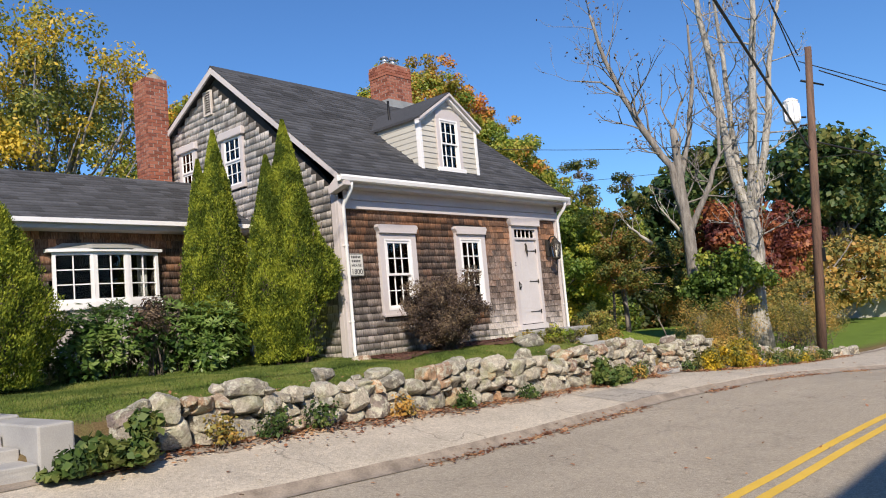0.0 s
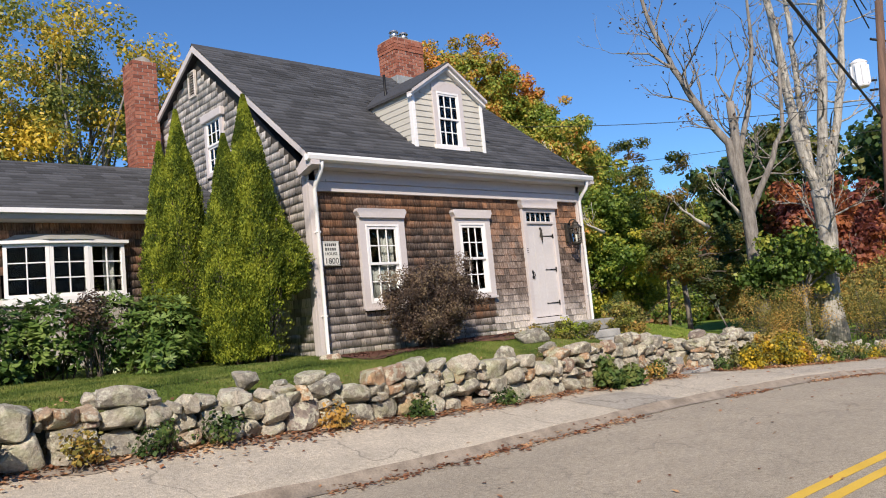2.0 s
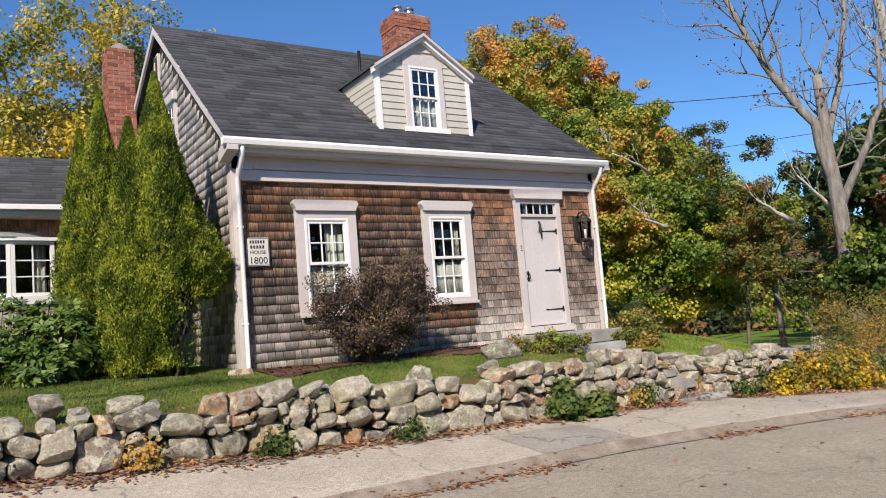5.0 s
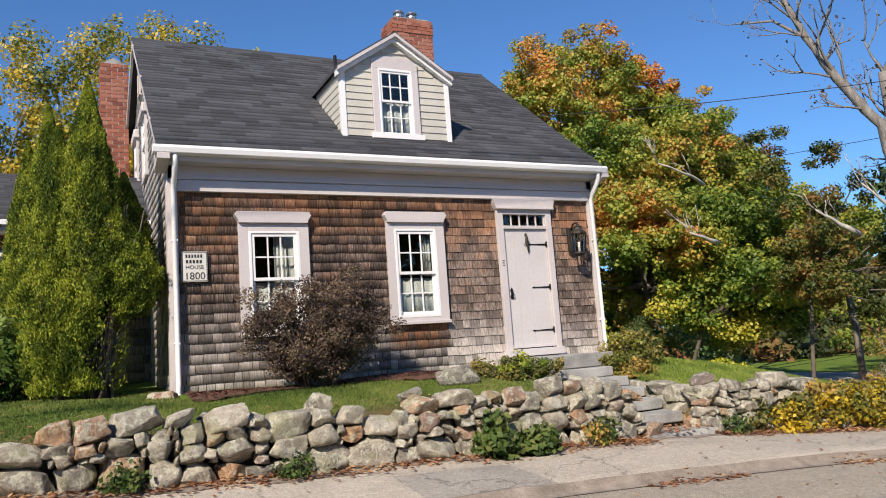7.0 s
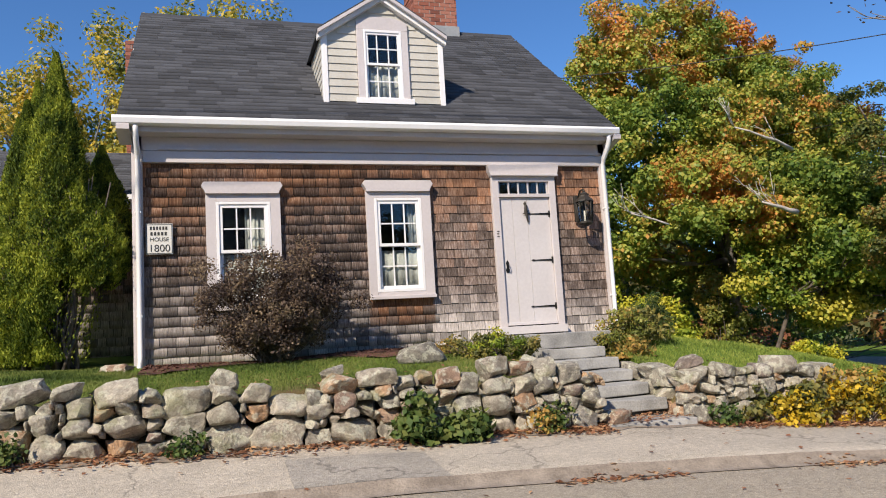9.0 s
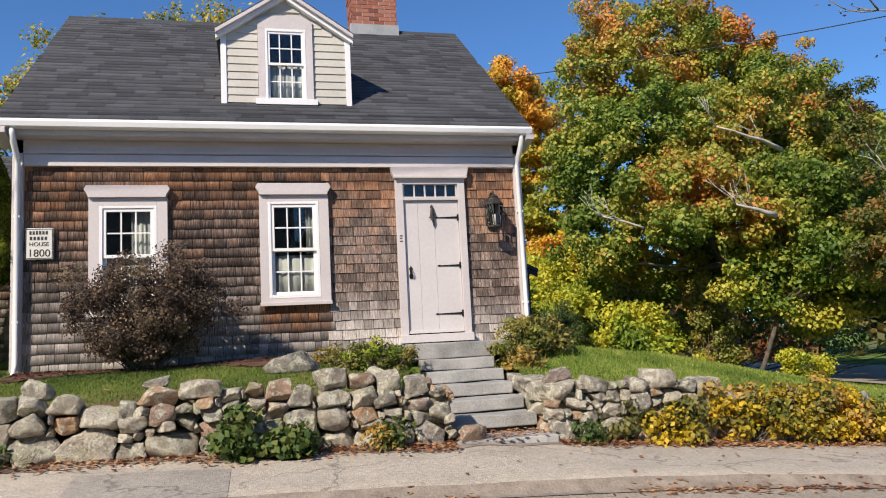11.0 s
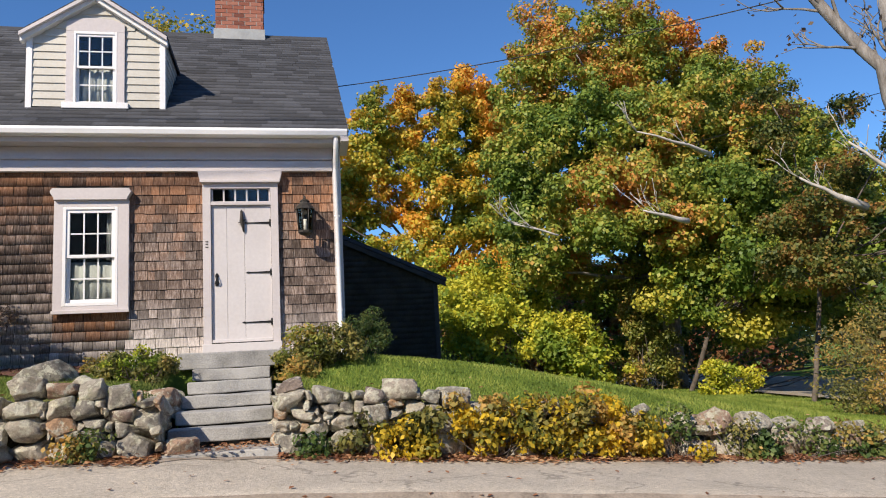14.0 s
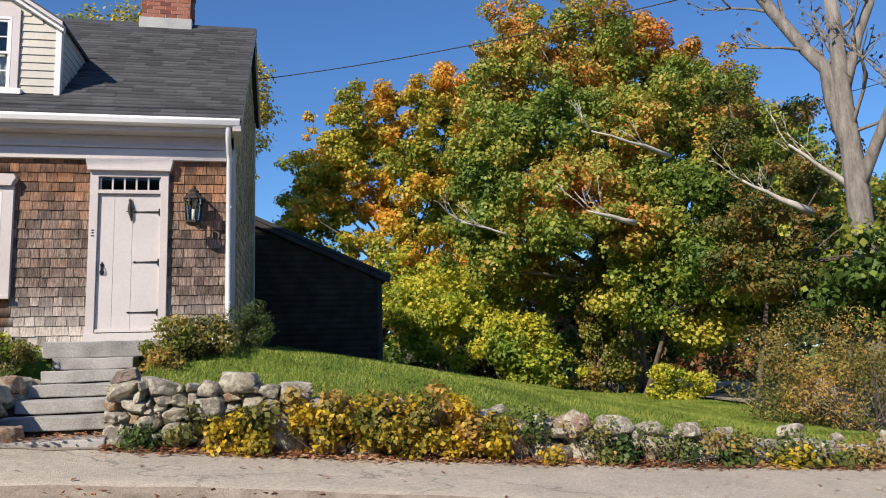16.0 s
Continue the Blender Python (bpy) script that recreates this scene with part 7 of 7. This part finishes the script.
# bare saplings and posts in the thicket
for k, (x, y, h, lean) in enumerate(((28.4, 13.8, 3.2, -0.2), (31.4, 12.2, 2.6, 0.2), (33.6, 13.0, 3.4, 0.1), (35.6, 12.8, 3.0, -0.2))):
    t = thing("sapling", "thin bare sapling in the thicket", "tree", group="saplings")
    tw, tp = [], []
    fork_out(tw, tp, Vector((x, y, float(lawn_z(x, y)) - 0.1)), Vector((lean, 0, 1)).normalized(), h * 0.6, 0.045, 3, random.Random(150 + k), 0.4)
    tagged(tubes_object("stem", tw, M_BARK, t, 4), kind="stuff")
fp = thing("old_post", "leaning weathered grey wooden post", "post")
tubes_object("post", [([(31.9, 17.5, -1.2), (31.85, 17.5, 0.8), (31.7, 17.55, 2.9)], [0.12, 0.115, 0.10])], M_BARK, fp, 8)

# ---- utility pole ----
pole = thing("utility_pole", "tall brown wooden utility pole with a grey transformer", "utility pole")
PX, PY = 24.35, 6.78
tubes_object("shaft", [([(PX - 0.33, PY + 0.36, -1.3), (PX - 0.08, PY + 0.08, 3.0), (PX + 0.22, PY - 0.25, 8.3)], [0.14, 0.125, 0.095])], M_POLE, pole, 12)
tf = ring_lathe("transformer", ((0.19, 0), (0.21, 0.03), (0.21, 0.62), (0.22, 0.63), (0.22, 0.66), (0.10, 0.74), (0.03, 0.75)), (PX - 0.28, PY + 0.30, 6.05), M_GUTTER, pole, 16)
tagged(tf, "grey steel transformer can with ribs")
for k in range(10):
    a = 2 * math.pi * k / 10
    box_part("cooling_fin", PX - 0.28 + 0.225 * math.cos(a) - 0.012, PX - 0.28 + 0.225 * math.cos(a) + 0.012, PY + 0.30 + 0.225 * math.sin(a) - 0.012, PY + 0.30 + 0.225 * math.sin(a) + 0.012, 6.13, 6.62, M_GUTTER, tf, "", 0)
tubes_object("bracket", [([(PX, PY, 6.2), (PX - 0.14, PY + 0.15, 6.2)], [0.03, 0.03]), ([(PX, PY, 5.95), (PX - 0.14, PY + 0.15, 5.95)], [0.03, 0.03])], M_IRON, pole, 6)
tubes_object("crossbar", [([(PX - 0.03, PY, 7.3), (PX + 0.55, PY - 0.45, 7.15)], [0.035, 0.03])], M_IRON, pole, 6)
ring_lathe("insulator", ((0.04, 0), (0.07, 0.03), (0.04, 0.06), (0.07, 0.09), (0.04, 0.12), (0.03, 0.2)), (PX + 0.2, PY - 0.12, 6.75), M_SIGN, pole, 10)
box_part("marker_plate", PX - 0.16, PX - 0.15, PY - 0.08, PY + 0.08, 1.9, 2.3, M_IRON, pole, "", 0)


def cable(label, a, b, sag, rad, n=26):
    c = thing("overhead_cable", label, "cable", group="overhead cables")
    a, b = Vector(a), Vector(b)
    p = [a.lerp(b, i / n) - Vector((0, 0, sag * 4 * (i / n) * (1 - i / n))) for i in range(n + 1)]
    tubes_object("strand", [(p, [rad] * (n + 1))], M_WIRE, c, 5)


cable("thin black service line from gable to pole", (15.68, 14.0, 5.95), (PX, PY, 5.6), 0.22, 0.009)
cable("thin black line beside the side street", (33.5, 0.1, 5.5), (20.0, 39.5, 7.8), 0.1, 0.009)
cable("heavy black telephone cable slung over the road", (PX, PY, 5.2), (-10, 0.8, 8.4), 0.1, 0.03)
cable("black power line slung over the road", (PX, PY, 8.1), (-10, 1.6, 12.5), 0.1, 0.016)
cable("black power line slung over the road", (PX, PY, 7.6), (-10, 0.6, 12.5), 0.1, 0.018)
cable("black power line down the hill", (PX, PY, 7.9), (58, -4.5, 6.0), 0.4, 0.016)
cable("black power line down the hill", (PX + 0.5, PY - 0.4, 7.6), (58, -5, 4.6), 0.4, 0.02)
cable("black telephone cable down the hill", (PX, PY, 5.5), (58, -4.5, 3.2), 0.4, 0.025)

# far house down the road
fh = thing("far_house", "small grey house far down the road", "house")
prism_part("wall", [(60, -3.2), (68, -3.2), (68, 0.8), (64, 3.4), (60, 0.8)], "y", 12.0, 19.0, M_CLAP, fh)
prism_part("roof", [(59.6, 0.6), (64, 3.5), (68.4, 0.6), (68.4, 0.8), (64, 3.75), (59.6, 0.8)], "y", 11.7, 19.3, M_ROOF, fh)
for x in (61.5, 65.5):
    box_part("window", x, x + 1.0, 11.94, 12.0, -1.2, 0.3, M_DARK, fh, "", 0)

# ---- grass and fallen leaves ----


def grass(name, label, xr, yr, n, hgt, seed, thin=None, mat=L_GRASS):
    r = np.random.default_rng(seed)
    X, Y = r.uniform(*xr, n), r.uniform(*yr, n)
    k = ~((X > 8.9) & (X < 15.6) & (Y > 9.35)) & ~((X > 13.5) & (X < 14.75) & (Y < 9.6))
    if thin is not None:
        k &= r.uniform(0, 1, n) < thin(X, Y)
    X, Y = X[k], Y[k]
    n = len(X)
    Z = ground_z(X, Y)
    a = r.uniform(0, 6.283, n)
    h = hgt * r.uniform(0.5, 1.3, n)
    w = 0.006 + 0.004 * r.uniform(0, 1, n)
    le = r.normal(0, 0.45, (n, 2)) * h[:, None]
    V = np.stack([np.stack([X - np.cos(a) * w, Y - np.sin(a) * w, Z - 0.01], 1), np.stack([X + np.cos(a) * w, Y + np.sin(a) * w, Z - 0.01], 1), np.stack([X + le[:, 0], Y + le[:, 1], Z + h], 1)], 1)
    return tagged(quads_object(name, V, mat, None, True), label, "grass", kind="stuff")


edge = lambda X, Y: np.clip((Y - 7.35) / 0.9, 0.08, 1)
grass("grass", "short mown green lawn grass before the house", (3.0, 15.0), (7.35, 10.9), 150000, 0.026, 161, edge, L_SHORT)
grass("grass", "mown grass sloping down beside the house", (14.7, 24.5), (7.3, 13.5), 110000, 0.038, 162, edge)
grass("grass", "lawn grass further back under the trees", (16, 27.0), (13.0, 21), 62000, 0.055, 163)


def litter(name, label, pts, seed, size=0.055):
    r = np.random.default_rng(seed)
    P = np.array(pts)
    D = np.tile(np.array([0, 0, 1.0]), (len(P), 1))
    return tagged(quads_object(name, blades(P, D, r, size, 0.6, 0.6, 0.35), L_DEAD), label, "leaves", kind="stuff")


r_ = np.random.default_rng(171)
pts = []
for k in range(12500):
    x = r_.uniform(3.2, 26) if k % 2 else r_.uniform(13, 23)
    y = 7.02 - abs(r_.normal(0, 0.16)) + 0.05
    if 13.6 < x < 14.65:
        if k % 3:
            continue
        y = r_.uniform(6.9, 7.9)
        pts.append((x, y, -0.115 + r_.uniform(0, 0.01)))
        continue
    pts.append((x, y, float(walk_z(np.float64(x), np.float64(y))) + 0.012 + abs(r_.normal(0, 0.012))))
for k in range(2600):
    x = r_.uniform(3, 26)
    o = r_.normal(0.0, 0.07) - 0.06
    y = float(kerb_y(x)) + o
    z = float(road_z(x, y)) if o < 0 else float(walk_z(np.float64(x), np.float64(y)))
    if math.sin(x * 2.1) + math.sin(x * 0.83 + 1) > -0.3:
        pts.append((x, y, z + 0.012))
for k in range(160):
    x, y = r_.uniform(4, 22), r_.uniform(2.5, 6.8)
    z = float(road_z(x, y)) if y < float(kerb_y(x)) else float(walk_z(np.float64(x), np.float64(y)))
    pts.append((x, y, z + 0.012))
litter("fallen_leaves", "dry red-brown fallen leaves along wall and kerb", pts, 172)
pts = [(r_.uniform(4, 22), 7.35 + abs(r_.normal(0, 0.5)), 0) for _ in range(420)]
pts = [(x, y, float(ground_z(np.float64(x), np.float64(y))) + 0.045) for x, y, _ in pts if not 13.4 < x < 14.8]
litter("fallen_leaves", "scattered dry leaves on the grass", pts, 173)

pts = [(r_.uniform(9.02, 12.9), 9.95 - abs(r_.normal(0, 0.32)), 0) for _ in range(2600)]
pts = np.array([(x, y, float(ground_z(np.float64(x), np.float64(y))) + 0.03) for x, y, _ in pts if y > 9.05])
tagged(quads_object("bark_chips", blades(pts, np.tile(np.array([0, 0, 1.0]), (len(pts), 1)), r_, 0.05, 0.45, 0.6, 0.5), M_MULCH), "loose reddish bark chips along the house footing", "mulch", kind="stuff")

# ---- single shingles round the front door ----
SH = []
for t_ in (0.013, 0.016, 0.019):
    me = bpy.data.meshes.new("shingle")
    v = [(0, 0.018 - t_, 0), (1, 0.018 - t_, 0), (1, 0.016, 1), (0, 0.016, 1), (0, 0.021, 0), (1, 0.021, 0), (1, 0.021, 1), (0, 0.021, 1)]
    me.from_pydata(v, [], [(0, 1, 2, 3), (4, 5, 1, 0), (5, 6, 2, 1), (6, 7, 3, 2), (7, 4, 0, 3)])
    me.materials.append(M_SHINGLE)
    SH.append(me)
for k, (a, b, z0, z1, t_) in enumerate(front_rows):
    if a >= SINGLE_FROM and clear((a + b) / 2, (z0 + z1) / 2, a, b):
        s = new("shingle", SH[k % 3])
        s.parent = south_wall
        s.location, s.scale = (a, HY0, z0), (b - a, 1, z1 - z0)
